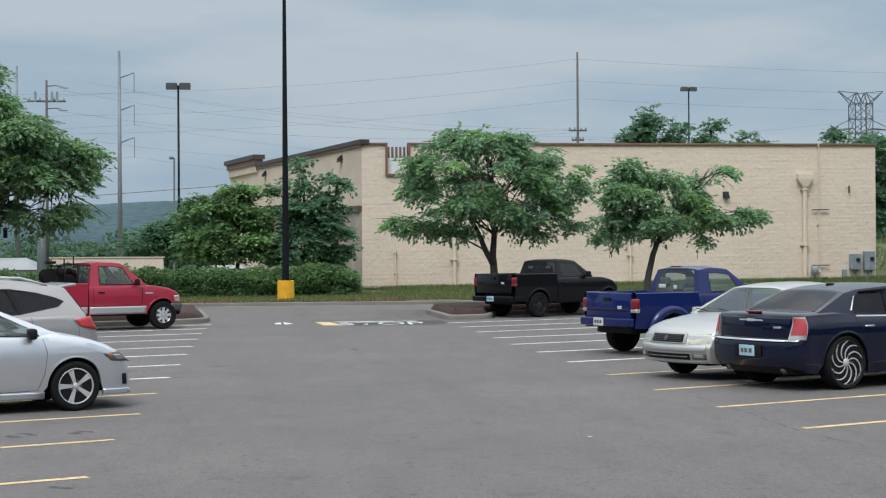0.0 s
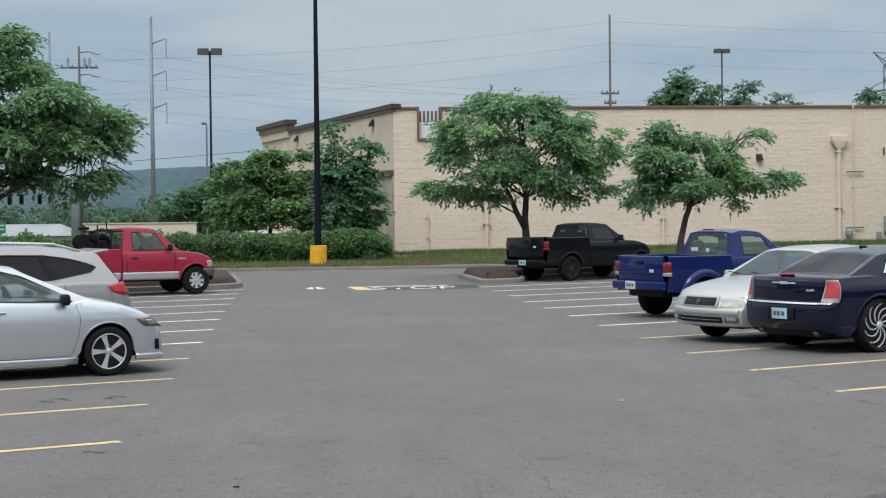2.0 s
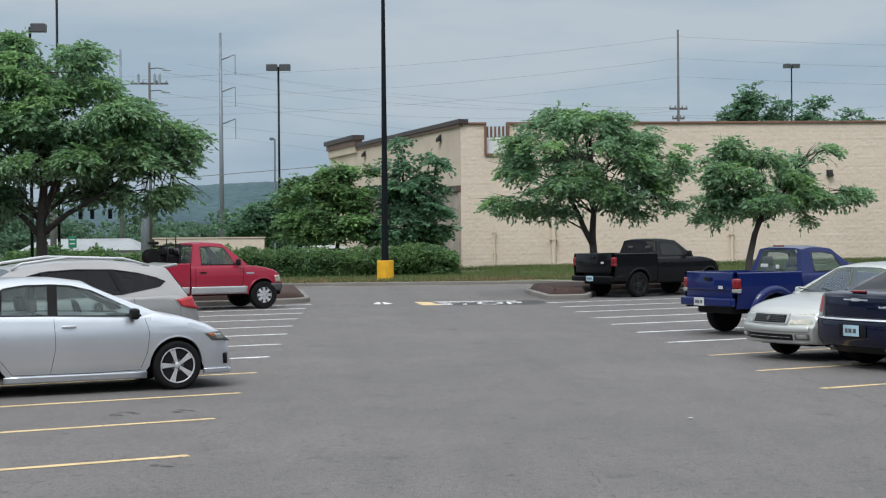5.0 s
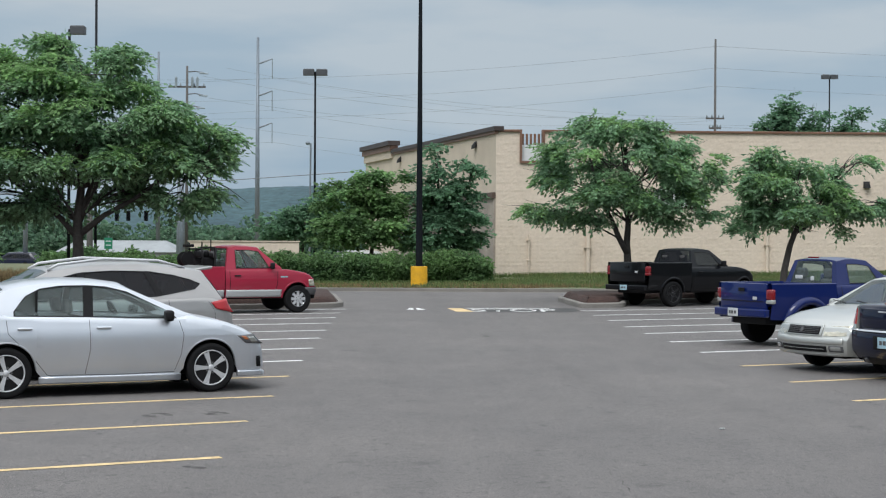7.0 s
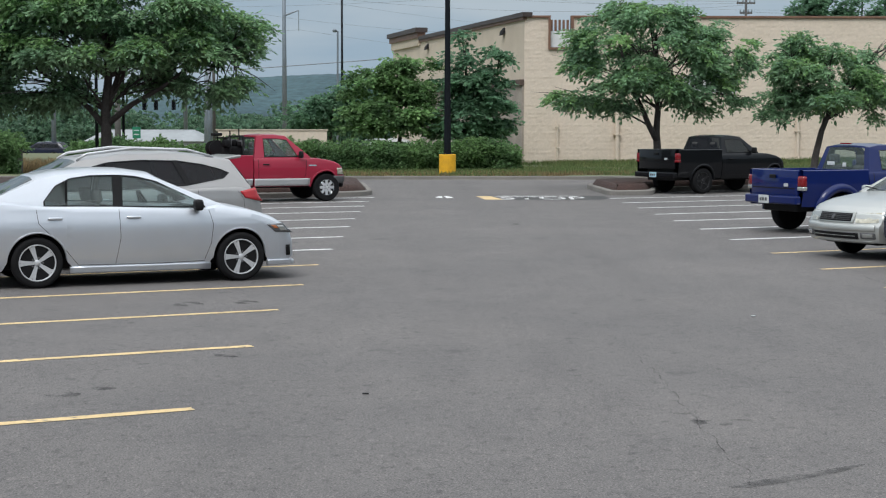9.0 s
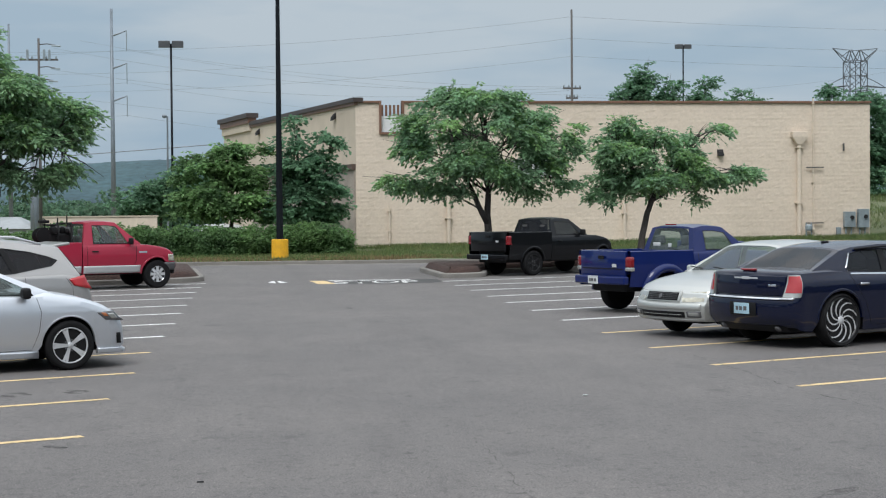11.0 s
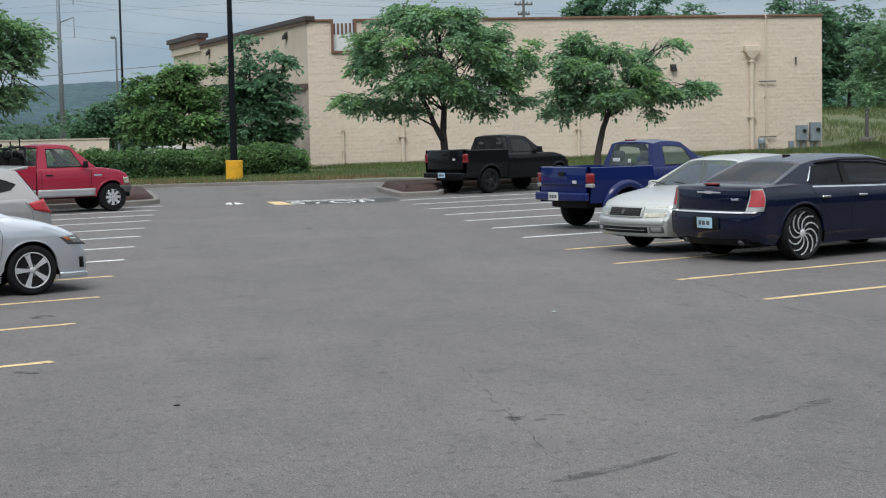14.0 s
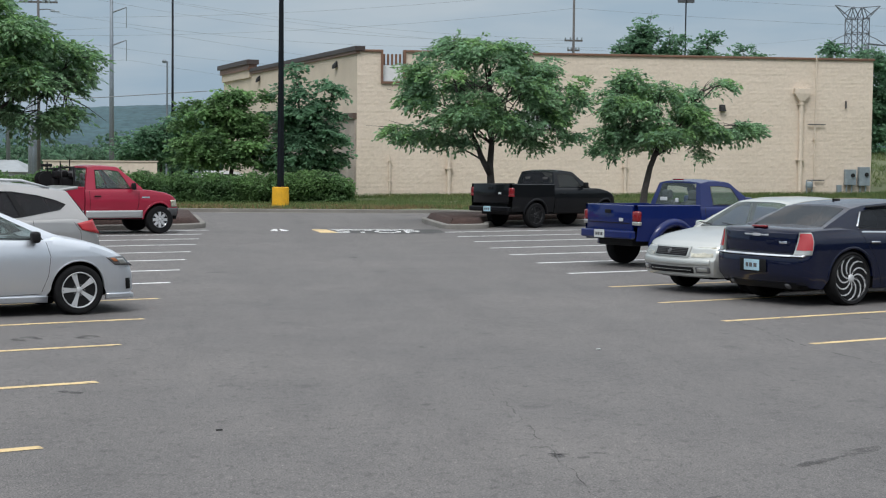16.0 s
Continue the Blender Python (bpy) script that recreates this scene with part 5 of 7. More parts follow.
# ---- the far side of the road ----
def far_things():
    lw = thing("low_wall", pose(-6.68, 76, -0.3), "low tan rendered wall behind the hedge", "wall", kind="structure")
    part("panel", B(-2.6, 2.6, -0.1, 0.1, -0.3, 2.16, 0.01), M["tan_wall"], lw)
    part("cap", B(-2.65, 2.65, -0.14, 0.14, 2.16, 2.22), M["smooth_tan"], lw)
    wb = thing("warehouse", pose(-27.5, 165, -2.6), "long low white-roofed shed across the road", "building")
    part("wall", B(-6.0, 6.0, 0, 10, -0.3, 3.2), M["shed"], wb, "pale wall")
    bm = ring_loft(bmesh.new(), [[(-6.3, -0.3, 3.2), (6.3, -0.3, 3.2), (6.3, 10.3, 3.2), (-6.3, 10.3, 3.2)], [(-4.8, 4, 4.4), (4.2, 4, 4.4), (4.2, 6, 4.4), (-4.8, 6, 4.4)]])
    part("roof", bm, M["shed"], wb, "white sheet roof")
    part("window", B(-5.0, -4.0, -0.03, 0.02, 1.2, 2.2), M["dark_gap"], wb)
    sg = thing("road_sign", pose(-20.65, 120, -1.0), "small green road sign on a post", "sign")
    part("post", TB([(0, 0.03, -0.2), (0, 0.03, 3.2)], 0.04, 6), M["galvanised"], sg)
    face = part("sign_face", B(-0.3, 0.3, -0.02, 0.02, 2.2, 3.05, 0.01), M["green_sign"], sg, "green sign sheet with pale bars")
    for z in (2.45, 2.75):
        part("lettering", B(-0.2, 0.2, -0.026, -0.02, z, z + 0.08), M["white_panel"], face, "pale bars")
    ms = thing("traffic_signal", pose(-35.0, 182, -2.5), "traffic signal mast with three dark signal heads", "traffic light")
    part("mast", TB([(0, 0, -0.3), (0, 0, 8.8)], [0.15, 0.1], 8), M["galvanised"], ms)
    part("arm", TB([(0, 0, 8.3), (10.5, 0, 9.0)], [0.05, 0.035], 8), M["galvanised"], ms)
    for x in (4.6, 5.9, 7.9):
        part("hanger", TB([(x, 0, 7.6), (x, 0, 8.75)], 0.03, 6), M["black_metal"], ms)
        h = part("signal_head", B(x - 0.22, x + 0.22, -0.18, 0.18, 6.5, 7.65, 0.05), M["black_metal"], ms, "black signal head")
        for z in (6.7, 7.08, 7.46):
            part("visor", lathe(bmesh.new(), [(0.0, 0.0), (0.13, 0.0), (0.14, 0.25), (0.12, 0.25), (0.11, 0.02), (0, 0.02)], 10, "y", pose(x, -0.2, z, 0, 0, 180)), M["black_metal"], h)
    # woods on the plain, then the hills
    rng = np.random.default_rng(77)
    v, f = [], []
    lobes = []
    for k in range(270):
        x = -150 + 210 * rng.random()
        y = 255 + 60 * rng.random()
        h = 4.0 + 5.0 * rng.random()
        for _ in range(3):
            lobes.append((x + rng.normal() * 2, y, h * rng.uniform(0.2, 0.9) - 3, 3.6, 3.0, 2.6))
    v, f = foliage(rng, lobes, 300000, 0.75, 0.42, 0.3, 0.4, 6, -0.5, 3.0)
    tagged(raw("far_woods", v, f, M["leaf_far"]), "belt of dark green woods across the plain", "woods", kind="stuff")
    lobes = []
    for k in range(60):
        x, h = 36 + 60 * rng.random(), 3 + 6 * rng.random()
        for _ in range(3):
            lobes.append((x + rng.normal() * 1.5, 120 + 20 * rng.random(), 1.8 + h * rng.uniform(0.1, 0.95), 2.2, 2.0, 1.5))
    v, f = foliage(rng, lobes, 36000, 0.4, 0.4, 0.2, 0.5, 6, -0.2, 3.0)
    tagged(raw("near_woods", v, f, M["leaf_dark"]), "dense dark woods behind the lawn", "woods", kind="stuff")

    def ridge(x):
        pts = ((-1500, 45), (-700, 30), (-360, 27), (-305, 26), (-230, 36), (-150, 52), (-75, 56), (-30, 55), (80, 48), (400, 40), (1500, 35))
        return float(np.interp(x, [p[0] for p in pts], [p[1] for p in pts]))

    xs = sorted(lin(-2400, -420, 50) + lin(-400, 200, 181) + lin(220, 2400, 50))
    ys = lin(0, 1, 16)
    vs = []
    for t in ys:
        for x in xs:
            h = ridge(x) * math.sin(math.pi / 2 * min(1, t * 1.3)) ** 1.2 if t < 0.8 else ridge(x) * (1 - (t - 0.8) * 3)
            h += t * (2.2 * noise.noise(Vector((x * 0.03, t * 9, 3))) + 1.6 * noise.noise(Vector((x * 0.16, t * 30, 5))))
            vs.append((x, 1150 + 450 * t, h - 4))
    k = len(xs)
    fs = [(j * k + i, j * k + i + 1, (j + 1) * k + i + 1, (j + 1) * k + i) for j in range(len(ys) - 1) for i in range(k - 1)]
    tagged(raw("backdrop_hills", vs, fs, M["hill"], smooth=False), "far wooded hills with blue-green haze in their colour", "hills", kind="structure")


far_things()

# ---- vehicles ----
from mathutils.geometry import tessellate_polygon


def car_paint(name, colour, metal=0.35, rough=0.32, coat=0.6):
    m = material(name, colour, rough=rough, metal=metal, vary=0.04, grain=300, blotch=1.2, coat=coat, hue=tuple(c * 0.93 for c in colour))
    b = next(x for x in m.node_tree.nodes if x.type == "BSDF_PRINCIPLED")
    b.inputs["Specular IOR Level"].default_value = 0.15
    b.inputs["Coat Roughness"].default_value = 0.03
    b.inputs["Coat IOR"].default_value = 1.5
    return m


V = {
    "silver": car_paint("silver_car_paint", (0.65, 0.68, 0.73), 0.76, 0.36),
    "champagne": car_paint("beige_silver_car_paint", (0.41, 0.40, 0.395), 0.7, 0.38),
    "white_silver": car_paint("pale_silver_car_paint", (0.52, 0.53, 0.51), 0.62, 0.34),
    "navy": car_paint("dark_navy_car_paint", (0.0014, 0.0042, 0.022), 0.0, 0.25, 0.68),
    "blue": car_paint("deep_blue_car_paint", (0.0035, 0.013, 0.098), 0.0, 0.3, 0.65),
    "red": car_paint("red_car_paint", (0.33, 0.021, 0.048), 0.0, 0.35),
    "black": car_paint("black_car_paint", (0.0035, 0.0042, 0.006), 0.0, 0.3, 0.45),
    "two_tone": car_paint("silver_lower_paint", (0.50, 0.51, 0.52), 0.3, 0.4),
    "chrome": material("chrome", (0.75, 0.76, 0.78), rough=0.12, metal=1.0, vary=0.03),
    "alloy": material("painted_alloy", (0.60, 0.61, 0.63), rough=0.35, metal=0.25, vary=0.05),
    "black_alloy": material("black_alloy", (0.016, 0.016, 0.018), rough=0.3, metal=0.2, vary=0.05),
    "tyre": dull(material("tyre_rubber", (0.013, 0.013, 0.014), rough=0.85, vary=0.2, grain=60, blotch=8)),
    "plastic": dull(material("black_plastic", (0.013, 0.013, 0.014), rough=0.5, vary=0.15)),
    "grille_grey": material("dark_grille_grey", (0.04, 0.04, 0.042), rough=0.4, vary=0.1),
    "trim": material("grey_bumper_plastic", (0.10, 0.10, 0.105), rough=0.6, vary=0.1),
    "cloth": material("grey_seat_cloth", (0.085, 0.083, 0.082), rough=0.9, vary=0.15, grain=120, blotch=5),
    "red_lens": material("red_lamp_lens", (0.20, 0.005, 0.010), rough=0.15, vary=0.05, coat=0.5),
    "pink_lens": material("pale_red_lamp_lens", (0.40, 0.028, 0.034), rough=0.12, vary=0.05, coat=1.0),
    "bright_lens": material("bright_red_lamp_lens", (0.52, 0.022, 0.03), rough=0.15, vary=0.08, grain=40, coat=0.6),
    "dark_lens": material("smoked_lamp_lens", (0.10, 0.10, 0.105), rough=0.1, metal=0.3, vary=0.3, grain=30, coat=1.0),
    "amber_lens": material("amber_lamp_lens", (0.42, 0.13, 0.045), rough=0.15, vary=0.05, coat=1.0),
    "clear_lens": material("clear_lamp_lens", (0.44, 0.45, 0.43), rough=0.1, metal=0.5, vary=0.1, grain=60, coat=1.0),
    "old_lens": material("aged_lamp_lens", (0.40, 0.375, 0.29), rough=0.12, metal=0.5, vary=0.4, grain=22, blotch=9, hue=(0.62, 0.60, 0.50), coat=1.0),
    "plate": material("pale_blue_plate", (0.42, 0.62, 0.72), rough=0.5, vary=0.1, grain=30),
    "plate_white": material("white_plate", (0.66, 0.68, 0.68), rough=0.5, vary=0.1, grain=30),
    # clear glass: the pale last colour stands for dust and reflected sky
    "glass": glass_material("clear_car_glass", (0.76, 0.86, 0.84), 0.82, 1.52, (0.20, 0.245, 0.24)),
    "tint": glass_material("tinted_car_glass", (0.16, 0.17, 0.19), 0.6, 1.35, (0.022, 0.024, 0.03)),
}


def curve(pts, x):
    return float(np.interp(x, [p[0] for p in pts], [p[1] for p in pts]))


def smooth_part(name, bm, mat, parent, label="", angle=32):
    ob = part(name, bm, mat, parent, label, True)
    ob.data.set_sharp_from_angle(angle=radians(angle))
    return ob


class Body:
    """A car's lower body: plan width, side section, sill and deck lines, all in metres with x forward from mid-wheelbase."""

    def __init__(self, xr, xf, width, bulge, sill, shoulder, deck, wheels, arch, ends=(0.76, 0.78), axle=0.32):
        self.xr, self.xf, self.w, self.bulge, self.sill, self.shoulder, self.deck = xr, xf, width, bulge, sill, shoulder, deck
        self.wheels, self.arch, self.axle = wheels, arch, axle
        r, f = ends
        self.plan = [(xr, r), (xr + 0.05, r + (1 - r) * 0.45), (xr + 0.16, r + (1 - r) * 0.75), (xr + 0.45, 0.965), (xr + 0.9, 0.99), (0.0, 1.0), (xf - 1.0, 0.985), (xf - 0.5, 0.95), (xf - 0.2, f + (1 - f) * 0.68), (xf - 0.06, f + (1 - f) * 0.35), (xf, f)]

    def side(self, x, z):
        return self.w * curve(self.plan, x) * curve(self.bulge, z)

    def bottom(self, x):
        z = curve(self.sill, x)
        for xw in self.wheels:
            d = self.arch ** 2 - (x - xw) ** 2
            if d > 0:
                z = max(z, self.axle + math.sqrt(d))
        return z

    def columns(self, x0, x1):
        xs = set(lin(x0, x1, 46))
        for xw in self.wheels:
            for k in range(21):
                xs.add(xw + self.arch * math.cos(math.pi * k / 20) * 0.9999)
        for s in (0.02, 0.05, 0.09, 0.14, 0.2, 0.28):
            xs |= {x0 + s, x1 - s}
        return sorted(x for x in xs if x0 <= x <= x1)

    def shell(self, x0, x1):
        """The painted skin from x0 to x1, open underneath."""
        rings = []
        for x in self.columns(x0, x1):
            zb, zs, zt = self.bottom(x), curve(self.shoulder, x), curve(self.deck, x)
            half = []
            for t in lin(0, 1, 15):
                z = zb + (zs - zb) * t
                half.append((self.side(x, z), z))
            y = half[-1][0]
            zt = max(zt, zs + 0.01)
            half += [(y - 0.018, zs + (zt - zs) * 0.45 + 0.006), (y - 0.06, zs + (zt - zs) * 0.8), (y * 0.8, zs + (zt - zs) * 0.93), (y * 0.42, zt)]
            rings.append([Vector((x, -a, b)) for a, b in half] + [Vector((x, 0, zt + 0.008))] + [Vector((x, a, b)) for a, b in half[::-1]])
        bm = ring_loft(bmesh.new(), rings, cap=False, close=False)
        bm.verts.ensure_lookup_table()
        k = len(rings[0])
        for base in (0, k * (len(rings) - 1)):
            vs = [bm.verts[base + i] for i in range(k)]
            rows = []
            for i in range((k - 1) // 2):
                a, b = vs[i], vs[k - 1 - i]
                rows.append([a] + [bm.verts.new(a.co.lerp(b.co, t)) for t in lin(0, 1, 15)[1:-1]] + [b])
            for a, b in zip(rows, rows[1:]):
                for j in range(14):
                    bm.faces.new((a[j], a[j + 1], b[j + 1], b[j]))
            for j in range(14):
                bm.faces.new((rows[-1][j], rows[-1][j + 1], vs[(k - 1) // 2]))
            bm.verts.ensure_lookup_table()
        return bm

    def ribbon(self, pts, width, sy, proud=0.0015):
        """A narrow strip along a line of (x, z) on the body's side."""
        dense = []
        for a, b in zip(pts, pts[1:]):
            dense += [(a[0] + (b[0] - a[0]) * t, a[1] + (b[1] - a[1]) * t) for t in lin(0, 1, 8)[:-1]]
        dense.append(pts[-1])
        bm = bmesh.new()
        rows = []
        for i, (x, z) in enumerate(dense):
            a, b = dense[max(i - 1, 0)], dense[min(i + 1, len(dense) - 1)]
            d = Vector((b[0] - a[0], b[1] - a[1])).normalized()
            n = Vector((-d.y, d.x)) * width / 2
            rows.append([bm.verts.new((px, sy * (self.side(px, pz) + proud), pz)) for px, pz in ((x - n.x, z - n.y), (x + n.x, z + n.y))])
        for a, b in zip(rows, rows[1:]):
            bm.faces.new((a[0], b[0], b[1], a[1]))
        return bm

    def patch(self, x0, x1, z0, z1, sy, proud=0.004, nx=8, nz=4, shear=0.0, taper=0.0):
        """A raised panel that follows the body's side, such as a lamp."""
        bm = bmesh.new()

        def at(i, j, off):
            u, v = i / nx, j / nz
            z = z0 + (z1 - z0) * (v if taper == 0 else 0.5 + (v - 0.5) * (1 - taper * u))
            x = x0 + (x1 - x0) * u + shear * (v - 0.5)
            return (x, sy * (self.side(x, z) + off), z)

        top = [[bm.verts.new(at(i, j, proud)) for j in range(nz + 1)] for i in range(nx + 1)]
        low = [[bm.verts.new(at(i, j, -0.02)) for j in range(nz + 1)] for i in range(nx + 1)]
        for i in range(nx):
            for j in range(nz):
                bm.faces.new((top[i][j], top[i + 1][j], top[i + 1][j + 1], top[i][j + 1]))
        for i in range(nx):
            for j in (0, nz):
                bm.faces.new((top[i][j], top[i + 1][j], low[i + 1][j], low[i][j]))
        for j in range(nz):
            for i in (0, nx):
                bm.faces.new((top[i][j], top[i][j + 1], low[i][j + 1], low[i][j]))
        return bm


def frame_panel(corners, u, v0, v1, bulge, crown=0.0):
    """A bowed four-cornered panel with an opening: returns its frame and the pane that fills the opening. Corners: low left, low right, top right, top left."""
    a, b, c, d = [Vector(p) for p in corners]
    nrm = (b - a).cross(d - a).normalized()
    us, vs = [0.0] + lin(u, 1 - u, 9) + [1.0], [0.0] + lin(v0, 1 - v1, 4) + [1.0]

    def at(s, t, off=0.0):
        return a.lerp(b, s).lerp(d.lerp(c, s), t) + nrm * (bulge * (1 - (2 * s - 1) ** 2) * (1 - t) + off) + Vector((0, 0, crown * (1 - (2 * s - 1) ** 4) * t))

    fr, gl = bmesh.new(), bmesh.new()
    F = [[fr.verts.new(at(s, t)) for t in vs] for s in us]
    G = [[gl.verts.new(at(s, t, -0.004)) for t in vs[1:-1]] for s in us[1:-1]]
    for i in range(len(us) - 1):
        for j in range(len(vs) - 1):
            if i in (0, len(us) - 2) or j in (0, len(vs) - 2):
                fr.faces.new((F[i][j], F[i + 1][j], F[i + 1][j + 1], F[i][j + 1]))
            else:
                gl.faces.new((G[i - 1][j - 1], G[i][j - 1], G[i][j], G[i - 1][j]))
    return fr, gl


def cabin(root, line, belt, half, lean, windows, paint, glass, rear_glass, front=1, rear=1, crown=0.05, bow=(0.09, 0.05), pillar=0.05, trim=None):
    """The glasshouse: line is its side outline (x, z) from the windscreen's base over the roof to the rear base; windows are outlines cut from the side."""
    def y_of(z):
        return half - lean * (z - belt) - 0.6 * lean * max(0.0, z - belt) ** 2

    for sy in (-1, 1):
        low = belt - 0.05
        loops = [line + [(line[-1][0], low), (line[0][0], low)]] + list(windows)
        flat = [[Vector((x, z, 0)) for x, z in lp] for lp in loops]
        pts = [v for lp in flat for v in lp]
        for off, mat, name in ((0.0, paint, "side_frame"), (0.03, V["cloth"], "inner_trim")):
            bm = bmesh.new()
            vs = [bm.verts.new((p.x, sy * (y_of(p.y) - off), p.y)) for p in pts]
            for t in tessellate_polygon(flat):
                bm.faces.new([vs[i] for i in t])
            part(name, bm, mat, root)
        for w, v in zip(windows, windows[1:]):
            bm = bmesh.new()
            bm.faces.new([bm.verts.new((x, sy * (y_of(z) + 0.003), z)) for x, z in (w[-1], w[-2], v[1], v[0])])
            part("pillar_cover", bm, V["plastic"], root, "black pillar cover")
        for w in windows:
            bm = bmesh.new()
            bm.faces.new([bm.verts.new((x, sy * (y_of(z) - 0.012), z)) for x, z in w])
            part("side_window", bm, glass, root).visible_shadow = glass is V["tint"]
            cx, cz = sum(p[0] for p in w) / len(w), sum(p[1] for p in w) / len(w)
            bm = bmesh.new()
            ins = [(cx + (x - cx) * 0.955, cz + (z - cz) * 0.915) for x, z in w]
            o = [bm.verts.new((x, sy * (y_of(z) + 0.004), z)) for x, z in w]
            i2 = [bm.verts.new((x, sy * (y_of(z) + 0.002), z)) for x, z in ins]
            for k in range(len(w)):
                bm.faces.new((o[k], o[(k + 1) % len(w)], i2[(k + 1) % len(w)], i2[k]))
            part("window_trim", bm, trim or V["plastic"], root, "black window seal" if trim is None else "bright window surround")
    n = len(line)
    for name, idx, gl, bw in (("windscreen", (0, front), V["glass"], bow[0]), ("rear_window", (n - 1, n - 1 - rear), rear_glass, bow[1])):
        (x0, z0), (x1, z1) = line[idx[0]], line[idx[1]]
        s = -1 if name == "windscreen" else 1
        fr, pane = frame_panel([(x0, s * -y_of(z0), z0), (x0, s * y_of(z0), z0), (x1, s * y_of(z1), z1), (x1, s * -y_of(z1), z1)], pillar, 0.07, 0.07, bw, crown)
        part(name + "_frame", fr, paint, root, smooth=True)
        part(name, pane, gl, root, smooth=True).visible_shadow = gl is V["tint"]
    roof = line[front : n - rear]
    rings = []
    for x, z in roof:
        y = y_of(z)
        rings.append([Vector((x, -y * t, z + crown * (1 - t ** 4) - 0.0)) for t in (-1, -0.9, -0.7, -0.4, 0, 0.4, 0.7, 0.9, 1)])
    smooth_part("roof", ring_loft(bmesh.new(), rings, cap=False, close=False), paint, root, angle=50)


def wheel(parent, x, y, r, width, rim, style, sy, mats=("alloy", "alloy")):
    """A tyre on a rim, its face turned to the side sy."""
    m = pose(x, y, r, 0, 0, 0 if sy > 0 else 180)
    h = width / 2
    w = part("wheel", lathe(bmesh.new(), [(rim * 0.96, -h * 0.9), (rim * 0.96, h * 0.1), (0.001, h * 0.1), (0.001, h * 0.05), (rim * 0.9, 0.0), (rim * 0.9, -h * 0.9)][::-1], 30, "y", m), M["dark_gap"], parent, "wheel with rubber tyre", True)
    bm = lathe(bmesh.new(), [(rim, -h), (r * 0.93, -h * 0.98), (r * 0.99, -h * 0.72), (r, -h * 0.3), (r, h * 0.3), (r * 0.99, h * 0.72), (r * 0.93, h * 0.98), ((r + rim) / 2, h * 1.02), (rim * 1.01, h * 0.9), (rim * 0.985, h * 0.72)], 36, "y", m)
    smooth_part("tyre", bm, V["tyre"], w, "black rubber tyre", 50)
    lip = lathe(bmesh.new(), [(rim * 1.0, h * 0.3), (rim * 1.02, h * 0.9), (rim * 0.985, h * 0.94), (rim * 0.95, h * 0.86), (rim * 0.93, h * 0.3)], 36, "y", m)
    part("rim", lip, V[mats[1]], w, "rim lip", True)
    n, sweep, wd, forks = style
    for k in range(n):
        a0 = 2 * math.pi * k / n
        for fk in forks:
            rings = []
            for t in lin(0.14, 0.97, 7):
                a = a0 + sweep * t * t + fk * t
                rad = rim * t
                ww = wd * (1.15 - 0.3 * t if sweep == 0 else 0.55 + 0.75 * t)
                c, s = math.cos(a), math.sin(a)
                zf = h * (0.72 + 0.12 * t)
                rings.append([m @ Vector((rad * c - e * s, yy, rad * s + e * c)) for e, yy in ((-ww, zf - 0.03), (-ww * 0.7, zf), (ww * 0.7, zf), (ww, zf - 0.03), (ww * 0.6, zf - 0.07), (-ww * 0.6, zf - 0.07))])
            part("spoke", ring_loft(bmesh.new(), rings), V[mats[0]], w)
    disc = lathe(bmesh.new(), [(0.001, h * 0.16), (rim * 0.62, h * 0.16), (rim * 0.62, h * 0.24), (0.001, h * 0.24)], 24, "y", m)
    part("brake_disc", disc, V["trim"], w, "grey brake disc", True)
    for k in range(5):
        a = 2 * math.pi * (k + 0.5) / 5
        part("wheel_nut", lathe(bmesh.new(), [(0.001, h * 0.9), (0.012, h * 0.89), (0.013, h * 0.6), (0.001, h * 0.6)], 6, "y", m @ pose(rim * 0.3 * math.cos(a), 0, rim * 0.3 * math.sin(a))), V["trim"], w)
    part("hub_cap", lathe(bmesh.new(), [(rim * 0.19, h * 0.5), (rim * 0.175, h * 0.78), (rim * 0.1, h * 0.84), (0.001, h * 0.87)], 16, "y", m), V[mats[0]], w, smooth=True)
    return w


def four_wheels(root, body, track, r, width, rim, style, mats=("alloy", "alloy")):
    for x in body.wheels:
        for sy in (-1, 1):
            wheel(root, x, sy * track, r, width, rim, style, sy, mats)


def underbody(root, body, x0, x1, z1, inset=0.3):
    """The dark floor and wheel housings under the skin."""
    part("underbody", B(x0, x1, -(body.w - inset), body.w - inset, 0.22, z1, 0.03), V["plastic"], root, "dark underbody")


def seats(root, rows, top, half):
    for x in rows:
        for y in (-half, half):
            bm = B(-0.09, 0.09, -0.24, 0.24, 0.5, top - 0.2, 0.05, pose(x, y, 0, 0, -10, 0))
            box(bm, -0.05, 0.06, -0.13, 0.13, top - 0.18, top, 0.04, pose(x - 0.02, y, 0, 0, -10, 0))
            part("seat", bm, V["cloth"], root, "grey cloth seat", True)


def steering(root, x, y, z):
    bm = bmesh.new()
    m = pose(x, y, z, 0, 65, 0)
    tube(bm, [m @ Vector((0.18 * math.cos(t), 0.18 * math.sin(t), 0)) for t in lin(0, 2 * math.pi, 20)], 0.016, 6)
    tube(bm, [m @ Vector((0.17, 0, 0)), m @ Vector((-0.17, 0, 0))], 0.018, 6)
    part("steering_wheel", bm, V["plastic"], root, "black steering wheel", True)
    part("dashboard", B(x + 0.12, x + 0.6, -0.62, 0.62, z - 0.25, z + 0.0, 0.05), V["plastic"], root, "dark dashboard")


